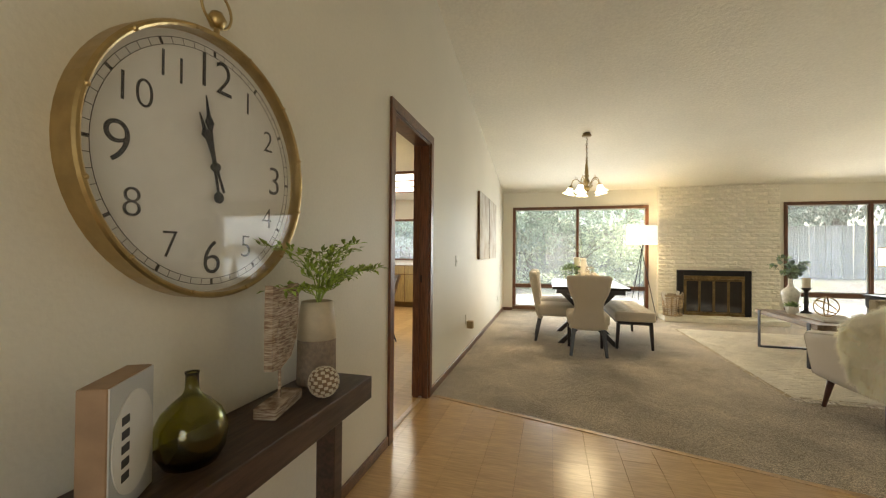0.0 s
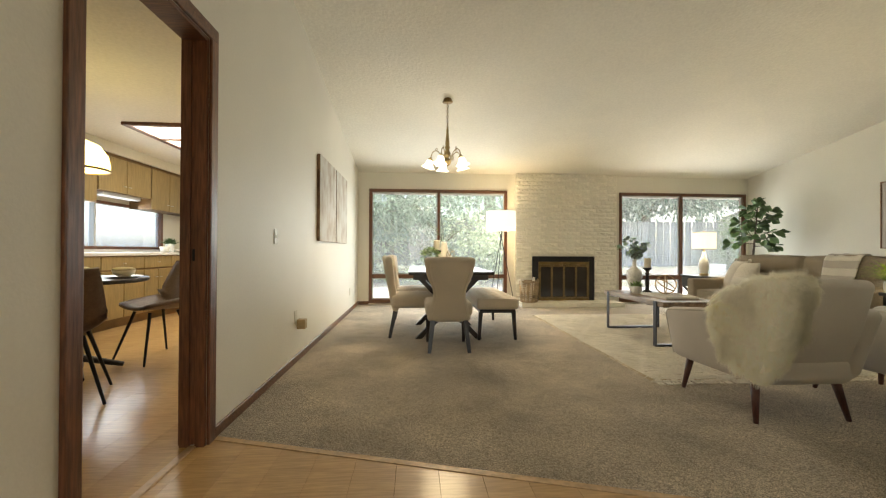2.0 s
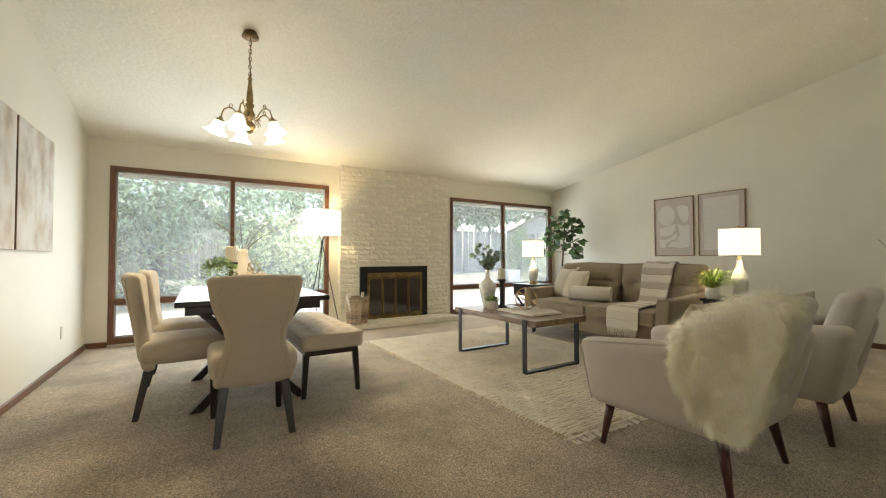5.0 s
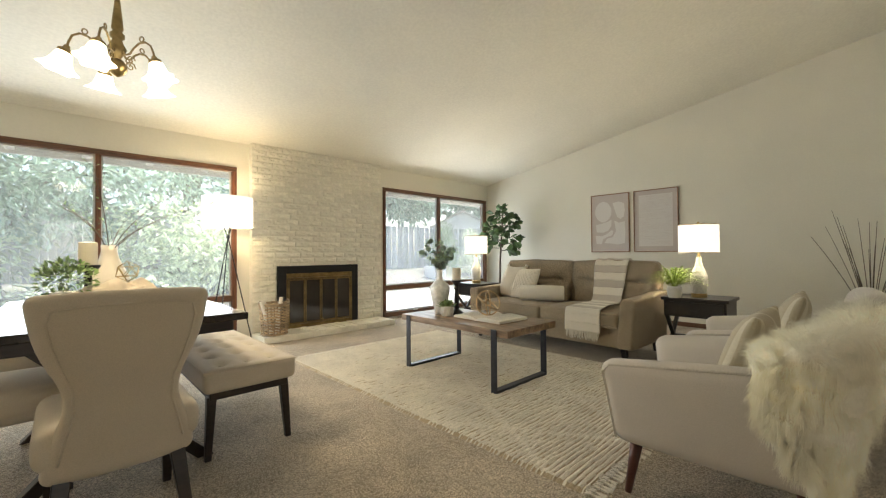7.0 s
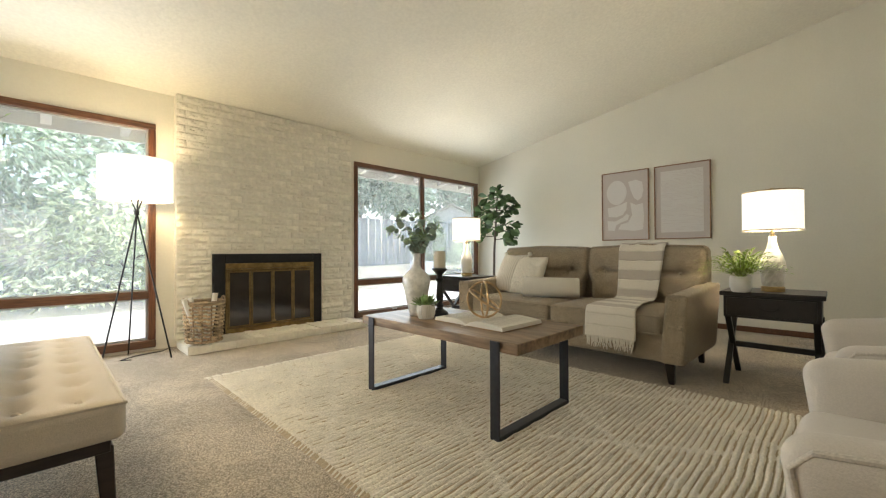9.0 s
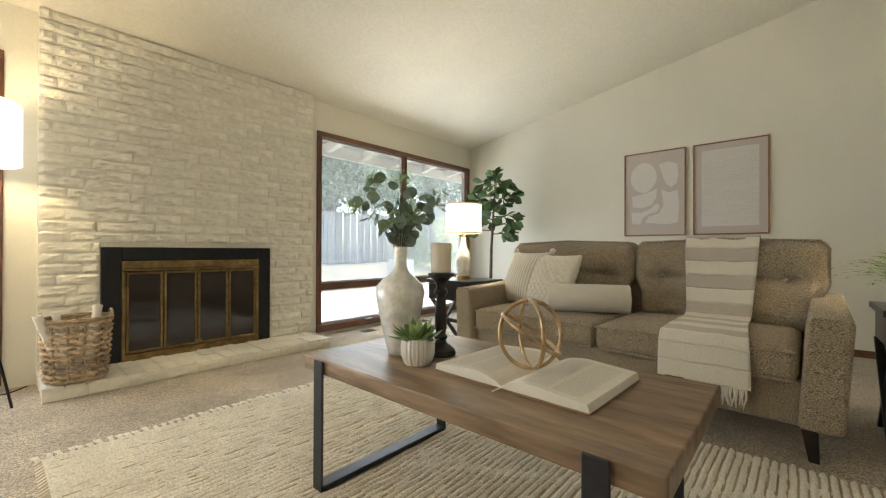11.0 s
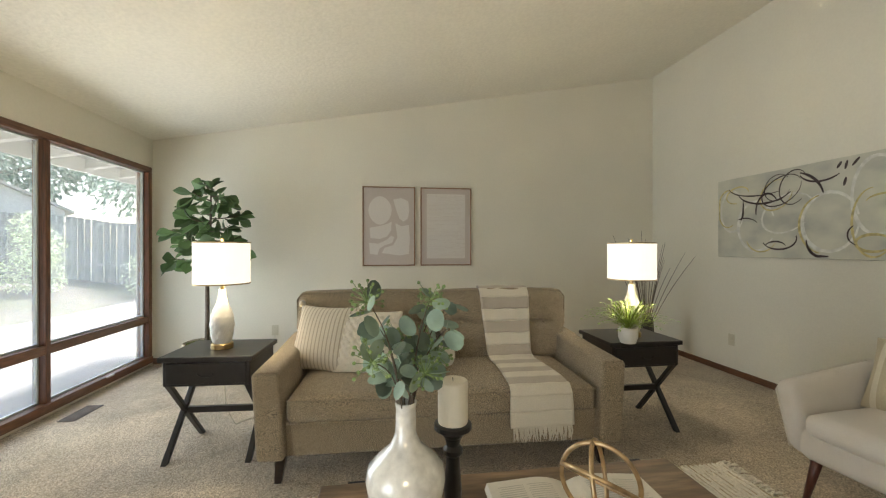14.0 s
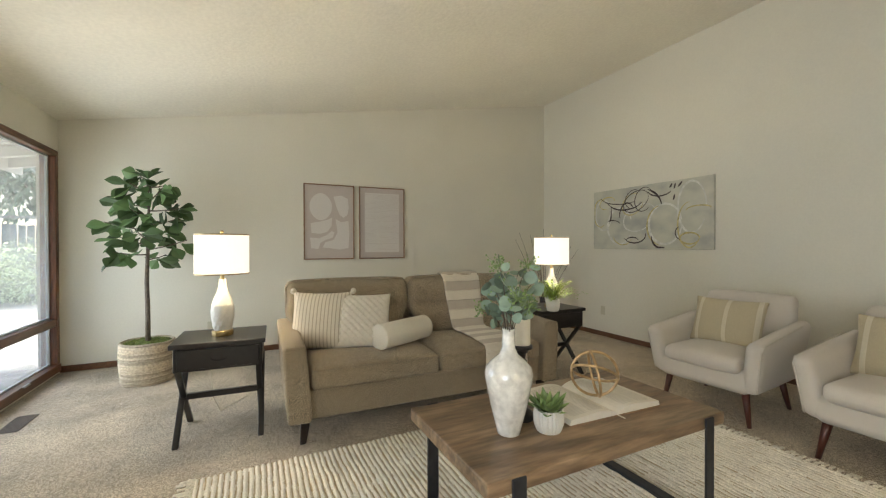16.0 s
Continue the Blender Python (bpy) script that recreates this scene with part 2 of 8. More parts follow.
M = dict(
    wall=mat("wall_paint", (0.77, 0.735, 0.635), 0.55, grain=0.015, scale=60, stain=0.02, stain_scale=1.2, bump=0.12, bump_scale=90),
    ceiling=mat("ceiling_paint", (0.82, 0.785, 0.685), 0.8, grain=0.035, scale=38, stain=0.02, stain_scale=1.5, bump=0.4, bump_scale=30),
    carpet=tufted("carpet_pile"),
    laminate=mat("laminate", (0.58, 0.37, 0.17), 0.2, grain=0.10, scale=9, stain=0.05, stain_scale=2, obj=0.045, stretch=(1, 9, 1), bump=0.03, bump_scale=14, spec=0.5),
    joint=mat("floor_joint", (0.30, 0.17, 0.07), 0.6, grain=0.1),
    oak=mat("transition_oak", (0.55, 0.36, 0.18), 0.35, grain=0.15, scale=30, stain=0.05),
    casing=mat("dark_stained_wood", (0.15, 0.058, 0.027), 0.32, grain=0.35, scale=16, stain=0.2, stain_scale=3, stretch=(6, 6, 0.5), bump=0.1, bump_scale=30),
    casing_h=mat("dark_stained_wood_level", (0.15, 0.068, 0.034), 0.35, grain=0.3, scale=16, stain=0.15, stain_scale=3, stretch=(0.6, 6, 6), bump=0.1, bump_scale=30),
    brick=mat("painted_brick", (0.84, 0.80, 0.69), 0.5, grain=0.05, scale=30, stain=0.04, stain_scale=5, obj=0.03, bump=0.6, bump_scale=14),
    mortar=mat("painted_mortar", (0.82, 0.78, 0.67), 0.75, grain=0.06, scale=50, bump=0.5, bump_scale=30),
    black_metal=mat("black_metal", (0.012, 0.012, 0.013), 0.4, 0.4, grain=0.2, scale=40, bump=0.05),
    brass=mat("aged_brass", (0.36, 0.27, 0.13), 0.35, 1.0, grain=0.2, scale=25, stain=0.15, stain_scale=6),
    brass_dark=mat("dark_brass", (0.24, 0.165, 0.075), 0.4, 1.0, grain=0.2, scale=25, stain=0.2, stain_scale=6),
    brass_bright=mat("bright_brass", (0.47, 0.35, 0.17), 0.3, 1.0, grain=0.1, scale=25),
    smoked=mat("smoked_glass", (0.03, 0.025, 0.022), 0.05, spec=0.6, grain=0.1, scale=5),
    espresso_top=mat("polished_espresso", (0.022, 0.018, 0.016), 0.2, grain=0.2, scale=14, stretch=(5, 1, 5), coat=0.1),
    # tan ground weave, with the shade between the rug's ridges painted into it
    weave=mat("tan_weave_gap_shade", (0.54, 0.445, 0.31), 0.95, grain=0.12, scale=150, bump=0.5, bump_scale=200, spec=0.1),
    espresso=mat("espresso_wood", (0.022, 0.013, 0.010), 0.33, grain=0.3, scale=14, stretch=(1, 5, 5), bump=0.05),
    black_wood=mat("black_painted_wood", (0.018, 0.016, 0.016), 0.33, grain=0.15, scale=30, stain=0.1, bump=0.04),
    linen=mat("cream_linen", (0.62, 0.54, 0.43), 0.85, grain=0.05, scale=260, stain=0.03, stain_scale=4, bump=0.25, bump_scale=320, sheen=0.25, spec=0.2),
    ivory=mat("ivory_fabric", (0.64, 0.585, 0.52), 0.8, grain=0.04, scale=240, stain=0.03, stain_scale=3, bump=0.2, bump_scale=300, sheen=0.25, spec=0.2),
    piping=mat("taupe_piping", (0.60, 0.55, 0.48), 0.8, grain=0.1, scale=200),
    sofa=mat("taupe_tweed", (0.35, 0.285, 0.20), 0.9, grain=0.85, scale=340, stain=0.06, stain_scale=4, bump=0.6, bump_scale=400, stretch=(0.55, 0.8, 1.3), sheen=0.2, spec=0.15),
    leg_red=mat("reddish_wood_leg", (0.085, 0.026, 0.018), 0.35, grain=0.25, scale=18, stretch=(5, 5, 0.6)),
    table_wood=mat("walnut_veneer", (0.26, 0.178, 0.11), 0.38, grain=0.30, scale=9, stain=0.30, stain_scale=1.9, stretch=(4.5, 0.7, 4.5), tint=((0.18, 0.112, 0.064), 2.6), bump=0.06, bump_scale=20),
    steel=mat("dark_steel", (0.045, 0.047, 0.055), 0.42, 0.6, grain=0.1, scale=30),
    rug=mat("cream_wool", (0.86, 0.81, 0.71), 0.95, grain=0.14, scale=120, stain=0.07, stain_scale=3.5, bump=0.6, bump_scale=140, sheen=0.2, spec=0.1),
    white_pot=mat("white_ceramic", (0.78, 0.76, 0.72), 0.35, grain=0.03, scale=20),
    cream_ceramic=mat("cream_ceramic", (0.70, 0.65, 0.56), 0.3, grain=0.03, scale=12),
    mercury=mat("mercury_glass", (0.88, 0.87, 0.84), 0.12, 0.08, grain=0.16, scale=30, stain=0.1, stain_scale=9, coat=0.7),
    candle=mat("ivory_wax", (0.80, 0.74, 0.62), 0.5, grain=0.02),
    wicker=mat("wicker", (0.42, 0.31, 0.19), 0.7, grain=0.25, scale=40, island=0.3),
    rope=mat("woven_seagrass", (0.50, 0.42, 0.31), 0.85, grain=0.2, scale=60, island=0.2),
    leaf=leafy("green_leaf", (0.095, 0.16, 0.06), 0.4, 0.2),
    eucalyptus=mat("eucalyptus_leaf", (0.25, 0.335, 0.26), 0.55, grain=0.15, scale=20, island=0.35),
    fern=mat("fern_leaf", (0.30, 0.42, 0.07), 0.5, grain=0.15, scale=20, island=0.3),
    succulent=mat("succulent_leaf", (0.24, 0.35, 0.13), 0.45, grain=0.12, scale=20, island=0.25),
    moss=mat("moss", (0.12, 0.15, 0.03), 0.9, grain=0.4, scale=60, bump=1.0, bump_scale=60),
    bark=mat("bark", (0.13, 0.10, 0.075), 0.8, grain=0.3, scale=40, bump=0.5, bump_scale=40),
    soil=mat("soil", (0.05, 0.035, 0.025), 0.95, grain=0.4, scale=60, bump=1.0, bump_scale=60),
    shade=glow("lit_lamp_shade", (1.0, 0.90, 0.72), 0.24),
    shade_big=glow("lit_drum_shade", (1.0, 0.90, 0.72), 0.24),
    bulb_glass=glow("lit_tulip_glass", (1.0, 0.86, 0.60), 1.3),
    panel_glow=glow("lit_light_panel", (1.0, 0.95, 0.82), 1.0),
    # haze over the bright view is put into the pane as translucent scatter
    pane=thin_glass("window_glass", 0.20),
    clear_glass=thin_glass("clock_glass"),
    paper=mat("paper", (0.78, 0.74, 0.66), 0.8, grain=0.02, scale=60),
    cabinet=mat("golden_oak_veneer", (0.31, 0.22, 0.095), 0.35, grain=0.14, scale=10, stain=0.08, stretch=(6, 6, 0.6)),
    cabinet_dark=mat("dark_oak_trim", (0.17, 0.09, 0.03), 0.4, grain=0.14, scale=10),
    counter=mat("white_laminate", (0.74, 0.72, 0.68), 0.3, grain=0.02),
    chrome=mat("brushed_nickel", (0.6, 0.58, 0.54), 0.3, 1.0),
    leather=mat("brown_leather", (0.15, 0.095, 0.07), 0.5, grain=0.12, scale=60, bump=0.15, bump_scale=120),
    plastic=mat("ivory_plastic", (0.62, 0.58, 0.46), 0.4),
    alu=mat("white_aluminium", (0.55, 0.56, 0.56), 0.35, 0.3),
)

# ---- mesh helpers ----


def part(name, bm, material, parent=None, label="", smooth=False):
    me = bpy.data.meshes.new(name)
    bmesh.ops.recalc_face_normals(bm, faces=bm.faces)
    bm.to_mesh(me)
    bm.free()
    me.materials.append(M[material] if isinstance(material, str) else material)
    if smooth:
        for p in me.polygons:
            p.use_smooth = True
    ob = new(name, me)
    if parent:
        ob.parent = parent
    if label:
        ob["label"] = label
    return ob


def thing(name, label, category, m=None, group=""):
    ob = new(name)
    ob.empty_display_size = 0.1
    if m is not None:
        ob.matrix_basis = m
    return tagged(ob, label, category, group)


def structure(ob, label):
    return tagged(ob, label, "", "", "structure")


def box(bm, x0, y0, z0, x1, y1, z1, bevel=0.0, seg=2, m=None):
    vs = [bm.verts.new(Vector(p) if m is None else m @ Vector(p)) for p in ((x0, y0, z0), (x1, y0, z0), (x1, y1, z0), (x0, y1, z0), (x0, y0, z1), (x1, y0, z1), (x1, y1, z1), (x0, y1, z1))]
    fs = [bm.faces.new([vs[i] for i in f]) for f in ((0, 3, 2, 1), (4, 5, 6, 7), (0, 1, 5, 4), (1, 2, 6, 5), (2, 3, 7, 6), (3, 0, 4, 7))]
    if bevel:
        es = list({e for f in fs for e in f.edges})
        bmesh.ops.bevel(bm, geom=es, offset=bevel, segments=seg, profile=0.5, affect="EDGES")
    return bm


def bx(*a, **k):
    return box(bmesh.new(), *a, **k)


def prism(bm, poly, axis, a, b):
    """A polygon in the other two axes, drawn out along axis from a to b."""

    def at(u, v, w):
        return {"x": (w, u, v), "y": (u, w, v), "z": (u, v, w)}[axis]

    lo = [bm.verts.new(at(u, v, a)) for u, v in poly]
    hi = [bm.verts.new(at(u, v, b)) for u, v in poly]
    bm.faces.new(lo)
    bm.faces.new(hi[::-1])
    for i in range(len(poly)):
        j = (i + 1) % len(poly)
        bm.faces.new((lo[i], hi[i], hi[j], lo[j]))
    return bm


def lathe(bm, prof, n=28, c=(0, 0, 0), twist=None):
    """prof: (radius, height) from bottom to top."""
    rings = []
    for r, z in prof:
        rings.append([bm.verts.new((c[0] + (r + (twist(a, z) if twist else 0)) * math.cos(a), c[1] + (r + (twist(a, z) if twist else 0)) * math.sin(a), c[2] + z)) for a in (2 * math.pi * i / n for i in range(n))])
    for p, q in zip(rings, rings[1:]):
        for i in range(n):
            bm.faces.new((p[i], p[(i + 1) % n], q[(i + 1) % n], q[i]))
    if len(prof) > 3 and abs(prof[0][0] - prof[-1][0]) < 1e-4 and abs(prof[0][1] - prof[-1][1]) < 0.02:
        for i in range(n):
            bm.faces.new((rings[-1][i], rings[-1][(i + 1) % n], rings[0][(i + 1) % n], rings[0][i]))
        return bm
    if prof[0][0] > 1e-4:
        bm.faces.new(rings[0][::-1])
    if prof[-1][0] > 1e-4:
        bm.faces.new(rings[-1])
    return bm


def tube(bm, pts, r, n=8, closed=False):
    pts = [Vector(p) for p in pts]
    rs = r if isinstance(r, (list, tuple)) else [r] * len(pts)
    rings, up = [], None
    for i, p in enumerate(pts):
        a = pts[i - 1] if (i or closed) else p
        b = pts[(i + 1) % len(pts)] if (i < len(pts) - 1 or closed) else p
        d = (b - a).normalized()
        if up is None:
            up = d.orthogonal().normalized()
        up = (up - d * up.dot(d)).normalized()
        side = d.cross(up)
        rings.append([bm.verts.new(p + rs[i] * (math.cos(2 * math.pi * k / n) * up + math.sin(2 * math.pi * k / n) * side)) for k in range(n)])
    for p, q in zip(rings, rings[1:] + ([rings[0]] if closed else [])):
        for i in range(n):
            bm.faces.new((p[i], p[(i + 1) % n], q[(i + 1) % n], q[i]))
    if not closed:
        bm.faces.new(rings[0][::-1])
        bm.faces.new(rings[-1])
    return bm


def rod(bm, a, b, r0, r1=None, n=10):
    return tube(bm, [a, b], [r0, r0 if r1 is None else r1], n)


def square_leg(bm, a, b, w0, w1):
    """A tapered square leg from the top a to the foot b."""
    va = [bm.verts.new((a[0] + sx * w0 / 2, a[1] + sy * w0 / 2, a[2])) for sx, sy in ((-1, -1), (1, -1), (1, 1), (-1, 1))]
    vb = [bm.verts.new((b[0] + sx * w1 / 2, b[1] + sy * w1 / 2, b[2])) for sx, sy in ((-1, -1), (1, -1), (1, 1), (-1, 1))]
    bm.faces.new(va)
    bm.faces.new(vb[::-1])
    for i in range(4):
        bm.faces.new((va[i], vb[i], vb[(i + 1) % 4], va[(i + 1) % 4]))
    bmesh.ops.bevel(bm, geom=list({e for f in bm.faces for e in f.edges}), offset=0.003, segments=1, affect="EDGES")
    return bm


def rbox(bm, c, h, r, puff=(0, 0, 0), n=6, warp=None, m=None):
    """A soft box: centre, half sizes, corner radius, and how far each pair of faces swells."""
    h = Vector(h)
    ts = []
    for k in range(3):
        rr = min(r, h[k] * 0.999)
        inner = h[k] - rr
        ts.append([-h[k], -h[k] + rr * 0.3, -h[k] + rr * 0.7] + [-inner + 2 * inner * i / n for i in range(n + 1)] + [h[k] - rr * 0.7, h[k] - rr * 0.3, h[k]])
    seen = {}

    def vert(p):
        key = tuple(round(x, 5) for x in p)
        if key in seen:
            return seen[key]
        q = Vector(p)
        inn = Vector([max(-(h[k] - min(r, h[k] * 0.999)), min(h[k] - min(r, h[k] * 0.999), q[k])) for k in range(3)])
        d = q - inn
        if d.length > 1e-7:
            big = max(abs(d[k]) / min(r, h[k] * 0.999) for k in range(3))
            d = Vector([d[k] / min(r, h[k] * 0.999) for k in range(3)])
            d = d.normalized() * big
            q = inn + Vector([d[k] * min(r, h[k] * 0.999) for k in range(3)])
        u = [q[k] / h[k] for k in range(3)]
        for k in range(3):
            i, j = (k + 1) % 3, (k + 2) % 3
            q[k] += puff[k] * u[k] * max(0, 1 - u[i] ** 2) * max(0, 1 - u[j] ** 2)
        if warp:
            q = Vector(warp(q))
        q = q + Vector(c)
        seen[key] = bm.verts.new(m @ q if m is not None else q)
        return seen[key]

    for k in range(3):
        i, j = (k + 1) % 3, (k + 2) % 3
        for s in (-1, 1):
            for a0, a1 in zip(ts[i], ts[i][1:]):
                for b0, b1 in zip(ts[j], ts[j][1:]):
                    ps = []
                    for a, b in ((a0, b0), (a1, b0), (a1, b1), (a0, b1)):
                        p = [0, 0, 0]
                        p[k], p[i], p[j] = s * h[k], a, b
                        ps.append(vert(p))
                    if len(set(ps)) >= 3:
                        try:
                            bm.faces.new(ps if s > 0 else ps[::-1])
                        except ValueError:
                            pass
    return bm


def leaf(bm, base, tip, width, normal, n=4, cup=0.15, shape=0.45):
    """A leaf blade from base to tip."""
    base, tip = Vector(base), Vector(tip)
    d = tip - base
    side = d.cross(Vector(normal))
    if side.length < 1e-6:
        side = d.orthogonal()
    side.normalize()
    up = side.cross(d).normalized()
    prev = None
    for i in range(n + 1):
        t = i / n
        w = width / 2 * math.sin(math.pi * min(1, max(0, t ** shape if shape != 0.45 else t ** 0.75))) if 0 < i < n else width * 0.04
        mid = base + d * t + up * (cup * d.length * (t - t * t) * 1.6)
        row = [bm.verts.new(mid - side * w + up * w * 0.35), bm.verts.new(mid), bm.verts.new(mid + side * w + up * w * 0.35)]
        if prev:
            bm.faces.new((prev[0], prev[1], row[1], row[0]))
            bm.faces.new((prev[1], prev[2], row[2], row[1]))
        prev = row
    return bm


def rnd(a, b):
    return random.uniform(a, b)


# ---- the large structure ----
XW, XE, YN, YS, XS = -0.80, 6.77, 8.26, 2.31, 2.10
SLOPE, ZN = 0.1744, 2.44


def zc(y):
    return ZN + (YN - y) * SLOPE


def wall_along_x(name, y0, y1, x0, x1, label, holes=(), z1=None, material="wall"):
    """A wall between y0 and y1 with holes (x0, x1, z0, z1); its top follows the ceiling unless z1 is given."""
    bm = bmesh.new()
    xs = sorted({x0, x1, *(v for h in holes for v in h[:2])})
    for a, b in zip(xs, xs[1:]):
        cut = sorted((h[2], h[3]) for h in holes if h[0] <= a and b <= h[1])
        z = 0.0
        for c, d in cut:
            if c > z + 1e-6:
                box(bm, a, y0, z, b, y1, c)
            z = d
        top = z1
        if top is None:
            prism(bm, [(y0, z), (y1, z), (y1, zc(y1) + 0.02), (y0, zc(y0) + 0.02)], "x", a, b)
        elif top > z:
            box(bm, a, y0, z, b, y1, top)
    return structure(part(name, bm, material), label)


def wall_along_y(name, x0, x1, y0, y1, label, holes=(), z1=None, material="wall"):
    bm = bmesh.new()
    ys = sorted({y0, y1, *(v for h in holes for v in h[:2])})
    for a, b in zip(ys, ys[1:]):
        cut = sorted((h[2], h[3]) for h in holes if h[0] <= a and b <= h[1])
        z = 0.0
        for c, d in cut:
            if c > z + 1e-6:
                box(bm, x0, a, z, x1, b, c)
            z = d
        if z1 is None:
            prism(bm, [(a, z), (b, z), (b, zc(b) + 0.02), (a, zc(a) + 0.02)], "x", x0, x1)
        elif z1 > z:
            box(bm, x0, a, z, x1, b, z1)
    return structure(part(name, bm, material), label)


W1, W2 = (-0.60, 1.97, 0.03, 2.13), (4.15, 6.72, 0.03, 2.13)
DOOR = (2.21, 2.98, 0.0, 2.06)
YF = -2.4
wall_along_x("wall_north", YN, YN + 0.14, XW, XE + 0.14, "cream painted wall with two wide windows", [W1, W2])
wall_along_y("wall_east", XE, XE + 0.14, YS - 0.14, YN, "cream painted wall behind the sofa")
wall_along_x("wall_south", YS - 0.12, YS, XS + 0.12, XE, "cream painted wall with a long painting")
wall_along_y("wall_hall", XS, XS + 0.12, YF, YS, "cream painted wall of the entry hall")
# the opening in this unseen wall is added to go with the hall fill
wall_along_x("wall_front", YF - 0.12, YF, XW, XS + 0.12, "cream painted wall closing the entry hall", [(0.0, 1.3, 0.5, 2.1)])
wall_along_y("wall_west", XW - 0.12, XW, YF - 0.12, YN + 0.14, "cream painted wall with the kitchen doorway", [DOOR])

bm = bmesh.new()
prism(bm, [(YF - 0.3, zc(YF - 0.3)), (YN + 0.14, zc(YN + 0.14)), (YN + 0.14, zc(YN + 0.14) + 0.15), (YF - 0.3, zc(YF - 0.3) + 0.15)], "x", XW - 0.12, XE + 0.14)
structure(part("ceiling", bm, "ceiling"), "sloping cream ceiling with a knockdown texture")

# carpet: its edge runs aslant from the door jamb to the corner of the hall
CA, CB = (XW, 3.08), (XS + 0.0, 2.20)


def carpet_y(x):
    return CA[1] + (CB[1] - CA[1]) * (x - CA[0]) / (CB[0] - CA[0])


bm = bmesh.new()
prism(bm, [(XW, carpet_y(XW)), (XS, carpet_y(XS)), (XS, YS), (XE, YS), (XE, YN), (XW, YN)], "z", -0.08, 0.0)
structure(part("floor_carpet", bm, "carpet"), "beige-brown cut-pile carpet")
structure(part("floor_slab", bx(-4.2, YF, -0.2, XE, YN, -0.082), "joint"), "sub-floor under carpet and boards")


def baseboard(name, x0, y0, x1, y1):
    return structure(part(name, bx(x0, y0, 0.0, x1, y1, 0.062, 0.004, 1), "casing_h"), "narrow dark wood baseboard")


baseboard("baseboard", XW, 3.05, XW + 0.014, YN)
baseboard("baseboard", XW, YF, XW + 0.014, 2.14)
baseboard("baseboard", XE - 0.014, YS, XE, YN)
baseboard("baseboard", XS + 0.12, YS, XE - 0.014, YS + 0.014)
baseboard("baseboard", XW + 0.014, YN - 0.014, W1[0] - 0.002, YN)


def window(name, w, mull, rail, label):
    x0, x1, z0, z1 = w
    win = structure(new(name), label)
    win.matrix_basis = pose(0, YN, 0)
    f, d0, d1 = 0.055, -0.018, 0.10
    part("window_frame", bx(x0, d0, z1 - f, x1, d1, z1, 0.004, 1), "casing_h", win)
    part("window_sill", bx(x0, d0 - 0.01, z0, x1, d1, z0 + 0.07, 0.004, 1), "casing_h", win)
    part("window_frame", bx(x0, d0, z0 + 0.07, x0 + f, d1, z1 - f, 0.004, 1), "casing", win)
    part("window_frame", bx(x1 - f, d0, z0 + 0.07, x1, d1, z1 - f, 0.004, 1), "casing", win)
    part("mullion", bx(mull - 0.022, d0 + 0.004, z0 + 0.07, mull + 0.022, d1 - 0.02, z1 - f, 0.003, 1), "casing", win)
    for a, b in ((x0 + f, mull - 0.022), (mull + 0.022, x1 - f)):
        part("rail", bx(a, d0 + 0.006, rail - 0.035, b, d1 - 0.03, rail + 0.035, 0.003, 1), "casing_h", win)
        for c, d in ((z0 + 0.07, rail - 0.035), (rail + 0.035, z1 - f)):
            sash = bmesh.new()
            for q in ((a, c, b, c + 0.014), (a, d - 0.014, b, d), (a, c + 0.014, a + 0.014, d - 0.014), (b - 0.014, c + 0.014, b, d - 0.014)):
                box(sash, q[0], 0.035, q[1], q[2], 0.06, q[3])
            part("sash", sash, "alu", win, "thin pale metal sash strip")
            pane = part("pane", bx(a + 0.014, 0.044, c + 0.014, b - 0.014, 0.050, d - 0.014), "pane", win, "clear window pane")
            pane.visible_shadow = False
    for a, b in ((x0 + f, mull), (mull, x1 - f)):
        hx = (a + b) / 2
        part("latch", bx(hx - 0.045, d0 - 0.03, z0 + 0.062, hx + 0.045, d0 - 0.01, z0 + 0.078, 0.004, 2), "chrome", win, "small metal window latch")
    return win


window("window_1", W1, 0.68, 0.52, "wide brown-framed window with two upper and two lower panes")
window("window_2", W2, 5.40, 0.50, "wide brown-framed window beside the chimney")

# doorway to the kitchen
door = structure(new("door_1"), "open cased doorway in dark stained wood")
for side in (-0.137, 0.0):
    part("casing", bx(XW + side, DOOR[0] - 0.066, 0, XW + side + 0.017, DOOR[0], DOOR[3], 0.004, 2), "casing", door)
    part("casing", bx(XW + side, DOOR[1], 0, XW + side + 0.017, DOOR[1] + 0.066, DOOR[3], 0.004, 2), "casing", door)
    part("casing", bx(XW + side, DOOR[0] - 0.066, DOOR[3], XW + side + 0.017, DOOR[1] + 0.066, DOOR[3] + 0.066, 0.004, 2), "casing_h", door)
part("jamb", bx(XW - 0.12, DOOR[0], 0, XW, DOOR[0] + 0.02, DOOR[3] - 0.02), "casing", door)
part("jamb", bx(XW - 0.12, DOOR[1] - 0.02, 0, XW - 0.075, DOOR[1], DOOR[3] - 0.02), "casing", door)
part("jamb", bx(XW - 0.045, DOOR[1] - 0.02, 0, XW, DOOR[1], DOOR[3] - 0.02), "casing", door)
part("pocket_door_edge", bx(XW - 0.074, DOOR[1] - 0.012, 0.01, XW - 0.046, DOOR[1] + 0.0, DOOR[3] - 0.02), "casing", door, "edge of the dark pocket door slid into the wall")
part("pull", bx(XW - 0.066, DOOR[1] - 0.016, 0.93, XW - 0.054, DOOR[1] - 0.011, 0.99, 0.001, 1), "black_metal", door, "small dark metal door pull")
